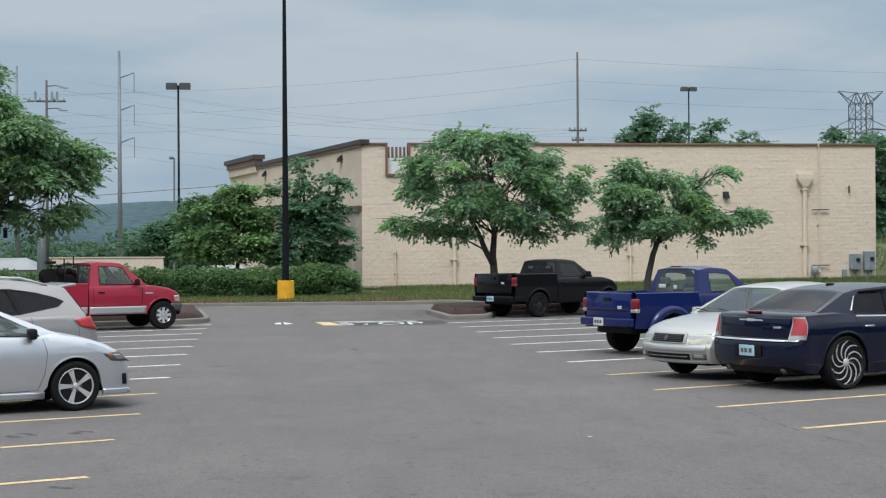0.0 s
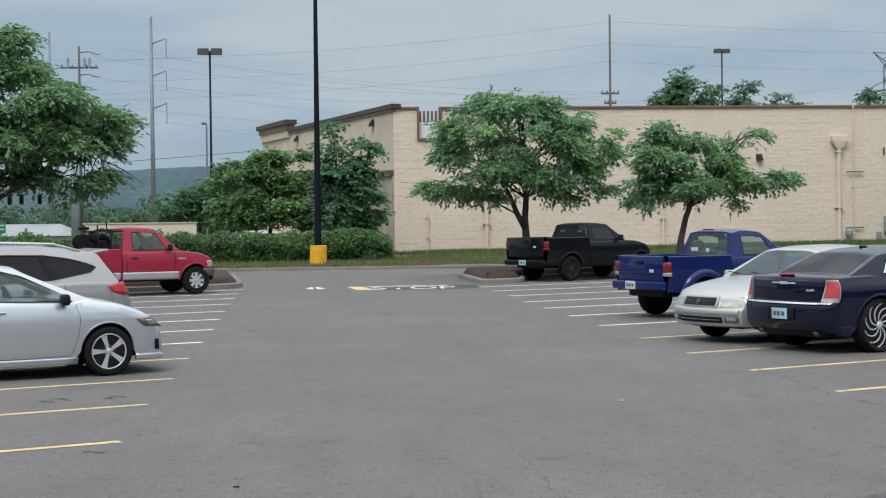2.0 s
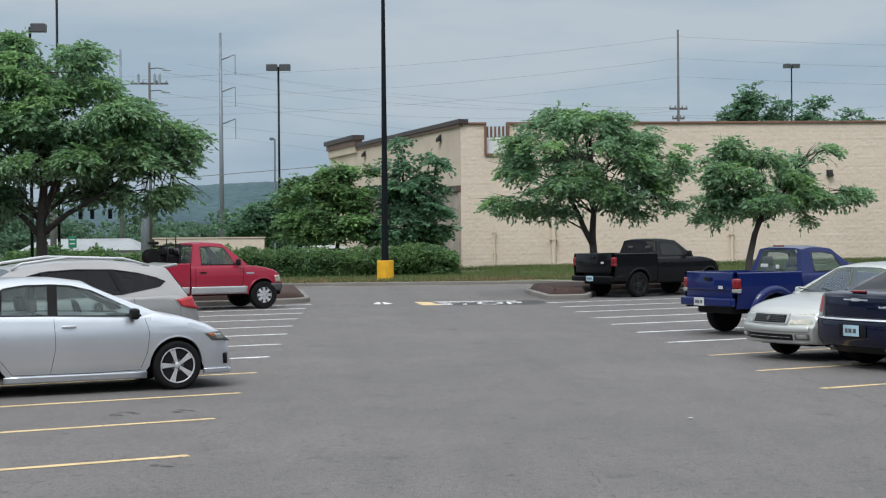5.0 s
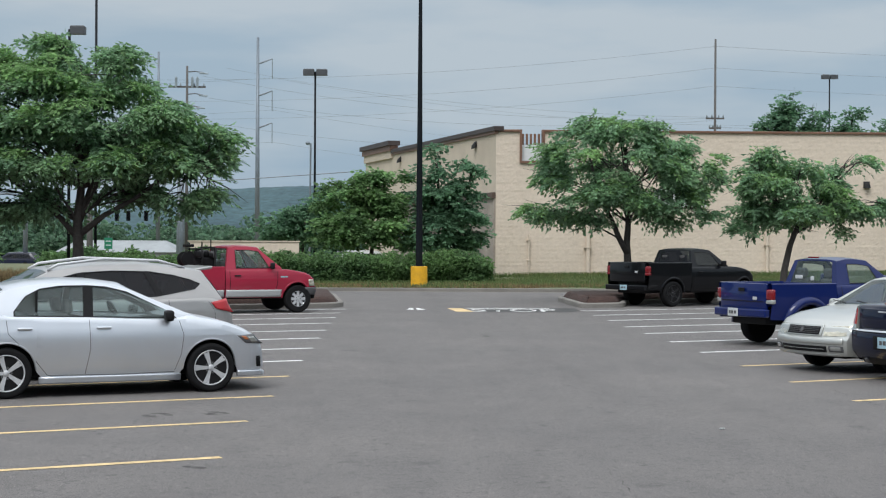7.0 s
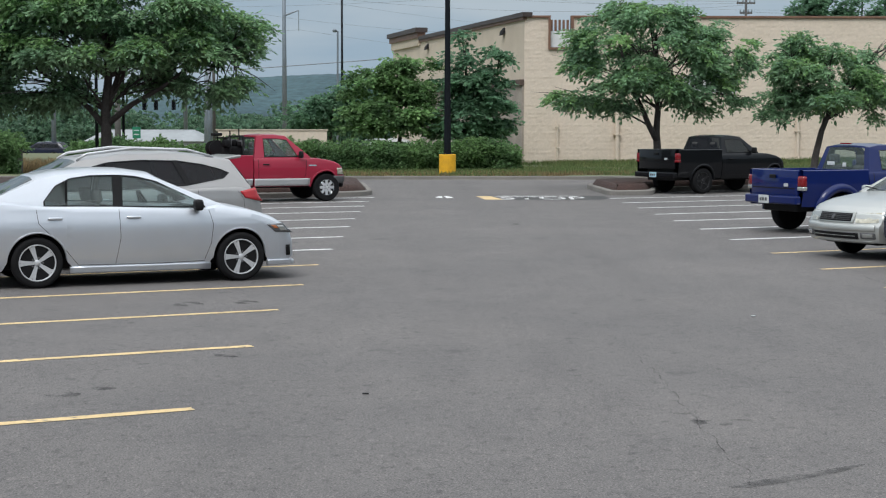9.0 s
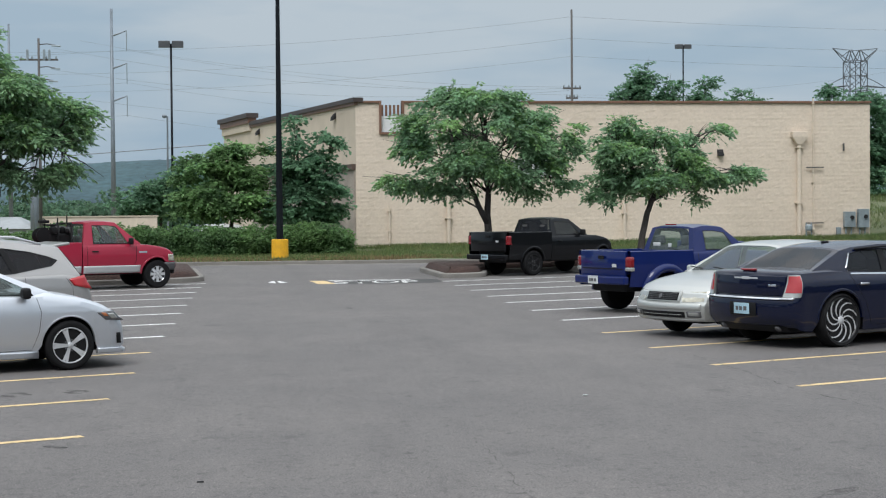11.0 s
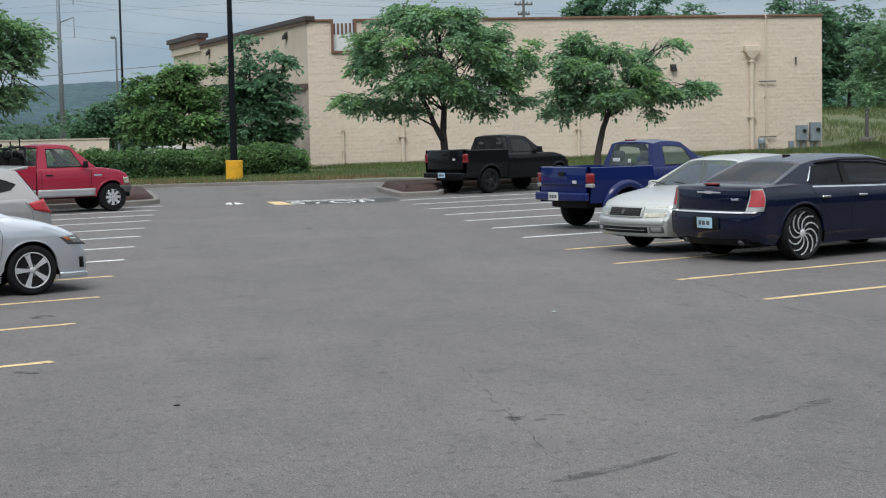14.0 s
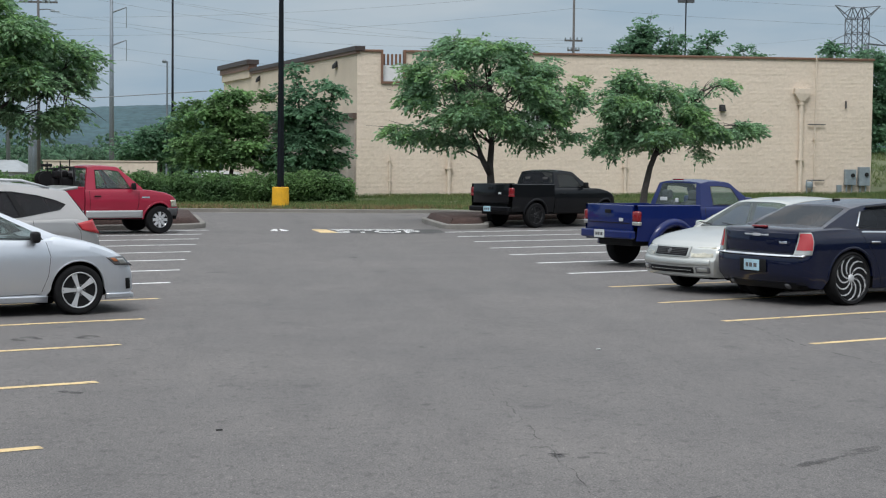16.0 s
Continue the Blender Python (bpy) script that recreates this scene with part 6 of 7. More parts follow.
def mirrors(root, x, z, y, mat, size=(0.11, 0.2, 0.14)):
    for sy in (-1, 1):
        bm = B(-size[0] / 2, size[0] / 2, 0.02, size[1], -size[2] / 2, size[2] / 2, 0.035, pose(x, sy * y, z) @ Matrix.Diagonal((1, sy, 1, 1)))
        box(bm, -0.03, 0.03, -0.05, 0.05, -0.06, -0.01, 0.01, pose(x, sy * y, z) @ Matrix.Diagonal((1, sy, 1, 1)))
        part("door_mirror", bm, mat, root, "door mirror", True)


def handle(root, body, x, z, sy, mat, label):
    y = body.side(x, z)
    bm = B(-0.09, 0.09, -0.016, 0.016, -0.016, 0.016, 0.012, pose(x, sy * (y + 0.022), z))
    for e in (-0.075, 0.075):
        box(bm, e - 0.012, e + 0.012, -0.03, 0.012, -0.012, 0.012, 0, pose(x, sy * (y + 0.005), z))
    part("door_handle", bm, mat, root, label, True)


def seams(root, body, lines, width=0.006):
    for pts in lines:
        for sy in (-1, 1):
            part("panel_gap", body.ribbon(pts, width, sy), V["plastic"], root, "dark panel gap")


def plate(root, x, z, y=0.0, mat="plate", turn=0):
    p = part("number_plate", B(-0.006, 0.006, -0.155, 0.155, -0.078, 0.078, 0.004, pose(x, y, z)), V[mat], root, "number plate with plain bars")
    s = 1 if turn else -1
    for a, b in ((-0.11, -0.05), (-0.02, 0.04), (0.06, 0.11)):
        part("bar", B(s * 0.006, s * 0.009, a, b, -0.03, 0.03, 0, pose(x, y, z)), V["trim"], p, "plain bars")


def slab(root, name, x, y, z, sx, sy, sz, mat, label="", bevel=0.02, turn=0, tilt=0):
    bm = (wide_box if sy > 0.5 else B)(-sx / 2, sx / 2, -sy / 2, sy / 2, -sz / 2, sz / 2, bevel)
    bmesh.ops.transform(bm, matrix=pose(x, y, z, 0, tilt, turn), verts=bm.verts)
    return part(name, bm, V[mat], root, label, True)


def arch_lips(root, body, mat, proud=0.006, width=0.02, label="wheel arch lip"):
    for xw in body.wheels:
        for sy in (-1, 1):
            bm = bmesh.new()
            rows = []
            for k in range(25):
                t = math.pi * (0.02 + 0.96 * k / 24)
                row = []
                for rr, pr in ((body.arch * 0.985, -0.05), (body.arch * 0.99, proud), (body.arch + width, proud), (body.arch + width * 1.4, 0.0)):
                    x, z = xw + rr * math.cos(t), body.axle + rr * math.sin(t)
                    row.append(bm.verts.new((x, sy * (body.side(x, max(z, 0.2)) + pr), z)))
                rows.append(row)
            for a, b in zip(rows, rows[1:]):
                for i in range(3):
                    bm.faces.new((a[i], b[i], b[i + 1], a[i + 1]))
            part("arch_lip", bm, mat, root, label, True)


def wide_box(x0, x1, y0, y1, z0, z1, bevel=0.0, m=None):
    """A bevelled box with cuts across its width, so that it can follow a bowed bumper."""
    bm = B(x0, x1, y0, y1, z0, z1, bevel, m)
    for t in lin(0, 1, 13)[1:-1]:
        bmesh.ops.bisect_plane(bm, geom=bm.verts[:] + bm.edges[:] + bm.faces[:], plane_co=(0, y0 + (y1 - y0) * t, 0), plane_no=(0, 1, 0))
    return bm


def bend_end(root, half, start, end, bow, profile=((0, 0), (2, 0)), power=2.3):
    """Rounds a car's nose or tail: the end draws back towards its corners by bow, and follows a side profile of (height, reach)."""
    s = 1 if end > start else -1
    for ob in root.children_recursive:
        if ob.type != "MESH" or ob.name.startswith("wheel") or (ob.parent and ob.parent.name.startswith("wheel")):
            continue
        for v in ob.data.vertices:
            f = min(max((v.co.x - start) / (end - start), 0.0), 1.0)
            if f > 0:
                v.co.x += s * (curve(profile, v.co.z) * f ** 3 - bow * min(abs(v.co.y) / half, 1.05) ** power * f ** 1.5)
        ob.data.update()


def trim_panel(root, name, x, y0, y1, z0, z1, mat, label="", thick=0.012, bevel=0.004):
    """A thin part laid on a car's end."""
    return part(name, wide_box(x - thick, x + thick, y0, y1, z0, z1, bevel), V[mat] if isinstance(mat, str) else mat, root, label, True)


def silver_saloon():
    root = thing("car", pose(-3.76, 21.08, 0, 0, 0, 23), "silver four-door saloon with five-spoke alloy wheels", "car", "parked cars")
    b = Body(-2.32, 2.13, 0.895, [(0.15, 0.915), (0.25, 0.94), (0.35, 0.965), (0.5, 0.988), (0.65, 1.0), (0.74, 0.998), (0.82, 0.985), (0.95, 0.945), (1.05, 0.92)],
             [(-2.32, 0.34), (-2.2, 0.24), (-1.7, 0.22), (1.7, 0.2), (2.0, 0.2), (2.13, 0.3)],
             [(-2.32, 0.86), (-2.2, 0.96), (-1.6, 0.99), (-0.3, 0.97), (0.9, 0.90), (1.5, 0.80), (1.85, 0.71), (2.05, 0.63), (2.13, 0.55)],
             [(-2.32, 0.92), (-2.22, 1.06), (-1.7, 1.09), (-1.2, 1.02), (0.8, 0.97), (1.0, 1.02), (1.4, 0.95), (1.8, 0.83), (2.04, 0.72), (2.13, 0.64)], (1.30, -1.30), 0.365, (0.84, 0.86))
    p = V["silver"]
    smooth_part("body", b.shell(b.xr, b.xf), p, root, "silver painted steel body")
    underbody(root, b, -2.1, 2.0, 0.6)
    cabin(root, [(1.13, 0.97), (0.18, 1.37), (-0.15, 1.415), (-0.6, 1.425), (-1.0, 1.39), (-1.25, 1.34), (-1.95, 1.06)], 0.95, 0.80, 0.36,
          [[(0.86, 0.955), (0.80, 1.03), (0.24, 1.305), (-0.02, 1.37), (-0.21, 1.385), (-0.24, 0.985)], [(-0.32, 0.99), (-0.29, 1.388), (-0.6, 1.385), (-0.85, 1.35), (-1.04, 1.26), (-1.2, 1.07), (-1.2, 1.005)]],
          p, V["glass"], V["glass"])
    part("window_divider", B(-0.93, -0.90, -0.74, 0.74, 1.0, 1.32, 0), V["plastic"], root, "black window divider")
    seams(root, b, [[(0.88, 0.93), (0.93, 0.75), (0.9, 0.5), (0.82, 0.3)], [(-0.28, 0.96), (-0.27, 0.6), (-0.33, 0.28)], [(-1.3, 0.97), (-1.28, 0.8), (-0.98, 0.5), (-0.8, 0.28)], [(0.82, 0.28), (0.2, 0.265), (-0.8, 0.275)]])
    for x in (-0.1, -1.08):
        for sy in (-1, 1):
            handle(root, b, x, 0.86, sy, p, "silver door handle")
    mirrors(root, 0.72, 1.0, 0.82, V["plastic"])
    arch_lips(root, b, p, 0.003, 0.012)
    for sy in (-1, 1):
        part("side_skirt", b.patch(-0.9, 0.9, 0.17, 0.255, sy, 0.02), p, root, "silver side skirt", True)
        part("headlight", b.patch(1.76, 2.10, 0.625, 0.725, sy, 0.008, shear=-0.16, taper=-0.35), V["dark_lens"], root, "smoked headlight", True)
        part("reflector", b.patch(1.92, 2.07, 0.64, 0.708, sy, 0.012, shear=-0.08), V["clear_lens"], root, "bright lamp reflector", True)
        part("indicator", b.patch(1.79, 1.88, 0.672, 0.718, sy, 0.012, shear=-0.07), V["amber_lens"], root, "amber indicator", True)
        part("tail_light", b.patch(-2.3, -1.95, 0.72, 0.92, sy, 0.006), V["red_lens"], root, "red tail light", True)
        part("fog_lamp_recess", b.patch(2.03, 2.10, 0.31, 0.45, sy, 0.006), V["plastic"], root, "black fog lamp recess", True)
        part("bumper_skirt", b.patch(1.69, 2.11, 0.19, 0.26, sy, 0.025), p, root, "silver bumper skirt", True)
    trim_panel(root, "grille", 2.12, -0.42, 0.42, 0.56, 0.64, "plastic", "black grille")
    trim_panel(root, "intake", 2.125, -0.5, 0.5, 0.30, 0.42, "plastic", "black lower intake")
    trim_panel(root, "front_lip", 2.12, -0.66, 0.66, 0.185, 0.235, "silver", "silver front lip", 0.03)
    seats(root, (-0.25, -1.15), 1.22, 0.36)
    steering(root, 0.32, 0.36, 0.98)
    bend_end(root, 0.885, 1.5, 2.13, 0.20, [(0.15, 0.03), (0.3, 0.04), (0.5, 0.03), (0.6, 0.0), (0.75, -0.03)])
    bend_end(root, 0.885, -1.75, -2.32, 0.12, [(0.2, 0.0), (0.5, 0.04), (0.7, 0.0), (1.0, -0.03)])
    four_wheels(root, b, 0.775, 0.317, 0.205, 0.226, (5, 0.0, 0.026, (-0.11, 0.11)))


def beige_suv():
    root = thing("suv", pose(-4.62, 23.35, 0, 0, 0, 205), "beige-silver crossover with silver roof rails", "car", "parked cars")
    b = Body(-2.38, 2.4, 0.935, [(0.2, 0.95), (0.4, 0.99), (0.7, 1.0), (0.95, 0.985), (1.15, 0.95)],
             [(-2.38, 0.42), (-2.2, 0.3), (-1.8, 0.27), (1.8, 0.25), (2.4, 0.35)],
             [(-2.38, 0.86), (-2.25, 1.02), (-1.9, 1.10), (-1.0, 1.08), (0.6, 1.02), (1.3, 0.98), (2.0, 0.88), (2.4, 0.7)],
             [(-2.38, 0.9), (-2.26, 1.1), (-1.9, 1.14), (-1.0, 1.12), (1.0, 1.1), (1.4, 1.08), (2.0, 0.98), (2.4, 0.78)], (1.41, -1.41), 0.42, (0.9, 0.86), axle=0.37)
    p = V["champagne"]
    smooth_part("body", b.shell(b.xr, b.xf), p, root, "beige-silver painted body")
    underbody(root, b, -2.1, 2.1, 0.7)
    cabin(root, [(1.32, 1.08), (0.35, 1.52), (-0.2, 1.60), (-0.9, 1.61), (-1.55, 1.55), (-1.85, 1.50), (-2.2, 1.12)], 1.05, 0.86, 0.34,
          [[(0.95, 1.09), (0.35, 1.40), (0.0, 1.49), (-0.07, 1.10)], [(-0.12, 1.10), (-0.08, 1.50), (-0.5, 1.525), (-0.95, 1.515), (-0.98, 1.515), (-1.14, 1.15)], [(-1.19, 1.16), (-1.03, 1.515), (-1.4, 1.46), (-1.66, 1.39), (-1.8, 1.33), (-1.7, 1.25)]],
          p, V["tint"], V["tint"])
    seams(root, b, [[(-0.05, 1.08), (-0.06, 0.6), (-0.1, 0.33)], [(-1.28, 1.1), (-1.3, 0.95), (-1.0, 0.55), (-0.9, 0.33)], [(-1.9, 1.08), (-2.02, 0.95), (-2.05, 0.6)]])
    for x in (0.1, -1.05):
        for sy in (-1, 1):
            handle(root, b, x, 0.97, sy, V["chrome"], "chrome door handle")
    mirrors(root, 0.85, 1.13, 0.87, p)
    arch_lips(root, b, p)
    for sy in (-1, 1):
        bm = TB([(0.40, sy * 0.60, 1.53), (0.25, sy * 0.61, 1.61), (-0.4, sy * 0.62, 1.69), (-1.2, sy * 0.61, 1.665), (-1.6, sy * 0.60, 1.56)], [0.018, 0.02, 0.022, 0.02, 0.018], 8)
        part("roof_rail", bm, V["alloy"], root, "silver roof rail", True)
        part("tail_light", b.patch(-2.37, -2.0, 0.91, 1.12, sy, 0.018, shear=0.10, taper=0.55), V["bright_lens"], root, "large red tail light", True)
        part("headlight", b.patch(1.95, 2.35, 0.68, 0.85, sy, 0.006), V["clear_lens"], root, "clear headlight", True)
        part("lower_cladding", b.patch(-2.3, -1.86, 0.32, 0.55, sy, 0.008), V["trim"], root, "grey bumper cladding", True)
    trim_panel(root, "rear_bumper", -2.38, -0.74, 0.74, 0.46, 0.70, "champagne", "beige rear bumper", 0.02, 0.01)
    plate(root, -2.44, 0.85)
    slab(root, "spoiler", -1.93, 0, 1.545, 0.3, 1.1, 0.04, "champagne", "roof spoiler", 0.015, tilt=8)
    seats(root, (-0.2, -1.1), 1.38, 0.38)
    bend_end(root, 0.935, -1.75, -2.38, 0.2, [(0.3, -0.03), (0.5, 0.03), (0.75, 0.04), (0.95, 0.0), (1.15, -0.04)])
    bend_end(root, 0.935, 1.75, 2.4, 0.2)
    four_wheels(root, b, 0.82, 0.36, 0.225, 0.24, (5, 0.0, 0.03, (-0.08, 0.08)))


def navy_saloon():
    root = thing("car", pose(9.46, 23.42, 0, 0, 0, 25), "dark navy full-size saloon with large swirl-spoke chrome wheels", "car", "parked cars")
    b = Body(-2.54, 2.42, 0.94, [(0.2, 0.94), (0.4, 0.985), (0.6, 0.992), (0.8, 1.0), (0.9, 0.99), (0.965, 0.972), (1.02, 0.94), (1.1, 0.89)],
             [(-2.6, 0.36), (-2.5, 0.27), (-2.0, 0.24), (2.0, 0.22), (2.42, 0.3)],
             [(-2.54, 0.99), (-2.5, 1.01), (-1.6, 1.04), (0.5, 1.0), (1.3, 0.97), (2.0, 0.9), (2.42, 0.75)],
             [(-2.54, 1.03), (-2.515, 1.07), (-2.46, 1.095), (-2.35, 1.11), (-1.7, 1.13), (-1.2, 1.06), (1.0, 1.04), (1.3, 1.07), (2.0, 1.0), (2.42, 0.85)], (1.50, -1.56), 0.43, (0.93, 0.9), axle=0.385)
    p = V["navy"]
    smooth_part("body", b.shell(b.xr, b.xf), p, root, "dark navy painted steel body")
    underbody(root, b, -2.4, 2.2, 0.66)
    cabin(root, [(1.28, 1.06), (0.42, 1.41), (0.1, 1.445), (-0.5, 1.455), (-1.1, 1.415), (-1.35, 1.37), (-2.0, 1.11)], 1.02, 0.83, 0.40,
          [[(1.0, 1.045), (0.45, 1.32), (0.2, 1.375), (-0.48, 1.392), (-0.52, 1.06)], [(-0.60, 1.06), (-0.56, 1.39), (-0.75, 1.388), (-1.0, 1.365), (-1.2, 1.32), (-1.34, 1.12), (-1.32, 1.085)]],
          p, V["tint"], V["tint"], pillar=0.07)
    for sy in (-1, 1):
        bm = TB([(1.0, sy * 0.77, 1.10), (0.45, sy * 0.705, 1.36), (0.15, sy * 0.69, 1.41), (-0.5, sy * 0.675, 1.42), (-1.05, sy * 0.675, 1.39)], [0.016] * 5, 6)
        part("rain_guard", bm, V["plastic"], root, "dark window rain guard", True)
        part("chrome_edge", TB([(-1.21, sy * 0.712, 1.325), (-1.335, sy * 0.79, 1.13), (-1.325, sy * 0.806, 1.08)], [0.012, 0.014, 0.012], 6), V["chrome"], root, "chrome quarter window edge", True)
        part("chrome_strip", b.ribbon([(1.05, 1.015), (0.0, 1.025), (-1.32, 1.05)], 0.02, sy, 0.006), V["chrome"], root, "chrome belt strip")
        for x in (-0.35, -1.12):
            handle(root, b, x, 0.9, sy, V["chrome"], "chrome door handle")
        # tall corner lamps, wrapped round the rear edge: a bright housing with a red lens set in it
        def lamp_ring(z, proud, inset):
            k = (z - 0.79) / 0.28
            x0, end = b.xr - 0.045 + 0.035 * k - proud, b.side(b.xr, z)
            reach = 0.07 + 0.06 * k - inset
            ring = [(x0, 0.725 + 0.035 * k + inset), (x0, end - 0.035), (x0 + 0.02, end + 0.002 + proud), (b.xr + 0.02, b.side(b.xr + 0.02, z) + 0.012 + proud)]
            ring += [(b.xr + d, b.side(b.xr + d, z) + 0.012 + proud) for d in (0.03 + reach * 0.3, 0.02 + reach)] + [(b.xr + 0.10, 0.73)]
            return [Vector((x, sy * y, z)) for x, y in ring]

        lamp = smooth_part("tail_light", ring_loft(bmesh.new(), [lamp_ring(z, 0.0, 0.0) for z in lin(0.735, 1.05, 6)]), V["clear_lens"], root, "tall tail light with a bright surround", 40)
        smooth_part("lens", ring_loft(bmesh.new(), [lamp_ring(z, 0.006, 0.024) for z in lin(0.80, 1.035, 6)]), V["pink_lens"], lamp, "red lens", 40)
        slab(lamp, "chrome_base", -2.545, sy * 0.775, 0.725, 0.08, 0.2, 0.04, "chrome", "chrome strip", 0.015)
        part("headlight", b.patch(2.1, 2.38, 0.68, 0.85, sy, 0.006), V["clear_lens"], root, "clear headlight", True)
        part("exhaust_tip", TB([(-2.3, sy * 0.56, 0.285), (-2.58, sy * 0.56, 0.28)], [0.036, 0.038], 12), V["trim"], root, "chrome exhaust tip", True)
    seams(root, b, [[(1.08, 1.0), (1.08, 0.6), (1.0, 0.3)], [(-0.56, 1.02), (-0.57, 0.6), (-0.6, 0.3)], [(-1.36, 1.06), (-1.28, 0.9), (-1.08, 0.65), (-0.95, 0.3)], [(1.0, 0.29), (-0.82, 0.3)]])
    trim_panel(root, "bootlid", -2.54, -0.715, 0.715, 0.755, 1.035, "navy", "navy boot lid", 0.014, 0.012)
    trim_panel(root, "bumper", -2.54, -0.80, 0.80, 0.335, 0.695, "navy", "navy rear bumper", 0.02, 0.018)
    trim_panel(root, "valance", -2.535, -0.70, 0.70, 0.24, 0.325, "plastic", "black valance", 0.012)
    trim_panel(root, "chrome_bar", -2.565, -0.74, 0.74, 0.705, 0.735, "chrome", "chrome bumper strip", 0.014, 0.006)
    # flat black panel in place of the shade inside a plate recess
    trim_panel(root, "plate_recess", -2.556, -0.27, 0.27, 0.46, 0.65, "plastic", "black panel for the shade of a plate recess", 0.005, 0.003)
    bm = bmesh.new()
    ring_loft(bm, [[(-2.557, s * 0.24, 1.0 + 0.0), (-2.557, s * 0.1, 0.985), (-2.557, 0, 0.98), (-2.557, s * 0.05, 1.01)] for s in (-1,)] + [[(-2.562, s * 0.24, 1.0), (-2.562, s * 0.1, 0.985), (-2.562, 0, 0.98), (-2.562, s * 0.05, 1.01)] for s in (-1,)])
    box(bm, -2.566, -2.55, -0.24, 0.24, 0.985, 1.005, 0.004)
    box(bm, -2.57, -2.55, -0.07, 0.07, 0.975, 1.015, 0.006)
    part("badge", bm, V["alloy"], root, "bright winged badge shape")
    slab(root, "badge_bar", -2.558, -0.5, 0.90, 0.01, 0.13, 0.035, "chrome", "small chrome bar", 0.003)
    slab(root, "brake_light", -2.47, 0, 1.115, 0.06, 0.28, 0.03, "red_lens", "red high brake light", 0.01)
    plate(root, -2.572, 0.56)
    mirrors(root, 0.92, 1.08, 0.86, p)
    arch_lips(root, b, p)
    part("roof_aerial", B(-0.08, 0.06, -0.02, 0.02, 0, 0.03, 0.01, pose(-0.95, 0, 1.47)), V["plastic"], root, "dark roof aerial")
    slab(root, "grille", 2.41, 0, 0.72, 0.05, 0.9, 0.22, "chrome", "chrome grille")
    seats(root, (-0.1, -1.0), 1.25, 0.38)
    bend_end(root, 0.94, -1.98, -2.54, 0.15, [(0.24, -0.10), (0.33, -0.03), (0.40, 0.035), (0.48, 0.055), (0.66, 0.06), (0.70, 0.05), (0.745, 0.0), (0.95, -0.02), (1.04, -0.01), (1.1, 0.015), (1.2, 0.0)])
    four_wheels(root, b, 0.81, 0.388, 0.245, 0.328, (10, 1.15, 0.0165, (0.0,)), ("alloy", "black_alloy"))


def pale_saloon():
    root = thing("car", pose(8.58, 25.32, 0, 0, 0, 205), "pale silver older saloon parked nose out", "car", "parked cars")
    b = Body(-2.5, 2.36, 0.91, [(0.2, 0.95), (0.4, 0.985), (0.6, 1.0), (0.8, 0.99), (1.0, 0.955)],
             [(-2.5, 0.34), (-2.3, 0.26), (-1.8, 0.22), (1.7, 0.2), (1.8, 0.25), (2.2, 0.26), (2.36, 0.27)],
             [(-2.5, 0.85), (-2.3, 0.94), (-1.0, 0.96), (0.6, 0.92), (1.2, 0.88), (1.8, 0.80), (2.2, 0.72), (2.36, 0.63)],
             [(-2.5, 0.9), (-2.3, 1.03), (-1.6, 1.06), (-1.0, 1.0), (0.8, 0.98), (1.1, 1.0), (1.8, 0.89), (2.2, 0.79), (2.36, 0.70)], (1.36, -1.36), 0.365, (0.86, 0.9))
    p = V["white_silver"]
    smooth_part("body", b.shell(b.xr, b.xf), p, root, "pale silver painted steel body")
    underbody(root, b, -2.2, 2.1, 0.6)
    cabin(root, [(1.2, 0.98), (0.42, 1.38), (0.1, 1.42), (-0.5, 1.43), (-1.0, 1.39), (-1.25, 1.34), (-1.85, 1.04)], 0.94, 0.82, 0.36,
          [[(0.95, 0.97), (0.42, 1.29), (0.2, 1.345), (0.1, 1.35), (0.06, 0.98)], [(-0.04, 0.98), (0.0, 1.36), (-0.5, 1.36), (-0.95, 1.31), (-1.2, 1.02)]],
          p, V["glass"], V["glass"])
    seams(root, b, [[(1.05, 0.93), (1.05, 0.6), (0.98, 0.28)], [(0.02, 0.96), (0.0, 0.6), (-0.04, 0.28)], [(-1.15, 0.96), (-1.1, 0.7), (-0.9, 0.28)], [(2.3, 0.42), (2.0, 0.43), (1.75, 0.44)]])
    for sy in (-1, 1):
        rows = []
        for k in lin(0, 1, 5):
            z0, back = 0.565 + 0.15 * k, 0.05 * k ** 2
            rows.append([(2.372 - back, sy * (0.44 - 0.05 * k), z0), (2.372 - back, sy * 0.62, z0 + 0.006), (2.366 - back, sy * 0.765, z0 + 0.012), (2.30 - back, sy * 0.835, z0 + 0.018), (2.12, sy * (0.878 - 0.012 * k), z0 + 0.03), (2.02 - 0.05 * k, sy * (0.886 - 0.012 * k), z0 + 0.04), (2.0, sy * 0.62, z0)])
        smooth_part("headlight", ring_loft(bmesh.new(), [[Vector(q) for q in r] for r in rows]), V["old_lens"], root, "aged wraparound headlight", 40)
        fog = part("fog_recess", wide_box(2.352, 2.378, min(sy * 0.54, sy * 0.76), max(sy * 0.54, sy * 0.76), 0.33, 0.425, 0.012), V["trim"], root, "grey fog lamp recess", True)
        part("fog_lamp", wide_box(2.37, 2.384, min(sy * 0.58, sy * 0.73), max(sy * 0.58, sy * 0.73), 0.35, 0.408, 0.006), V["clear_lens"], fog, "clear fog lamp", True)
        handle(root, b, 0.2, 0.82, sy, p, "silver door handle")
        handle(root, b, -0.95, 0.83, sy, p, "silver door handle")
        part("tail_light", b.patch(-2.48, -2.1, 0.68, 0.86, sy, 0.006), V["red_lens"], root, "red tail light", True)
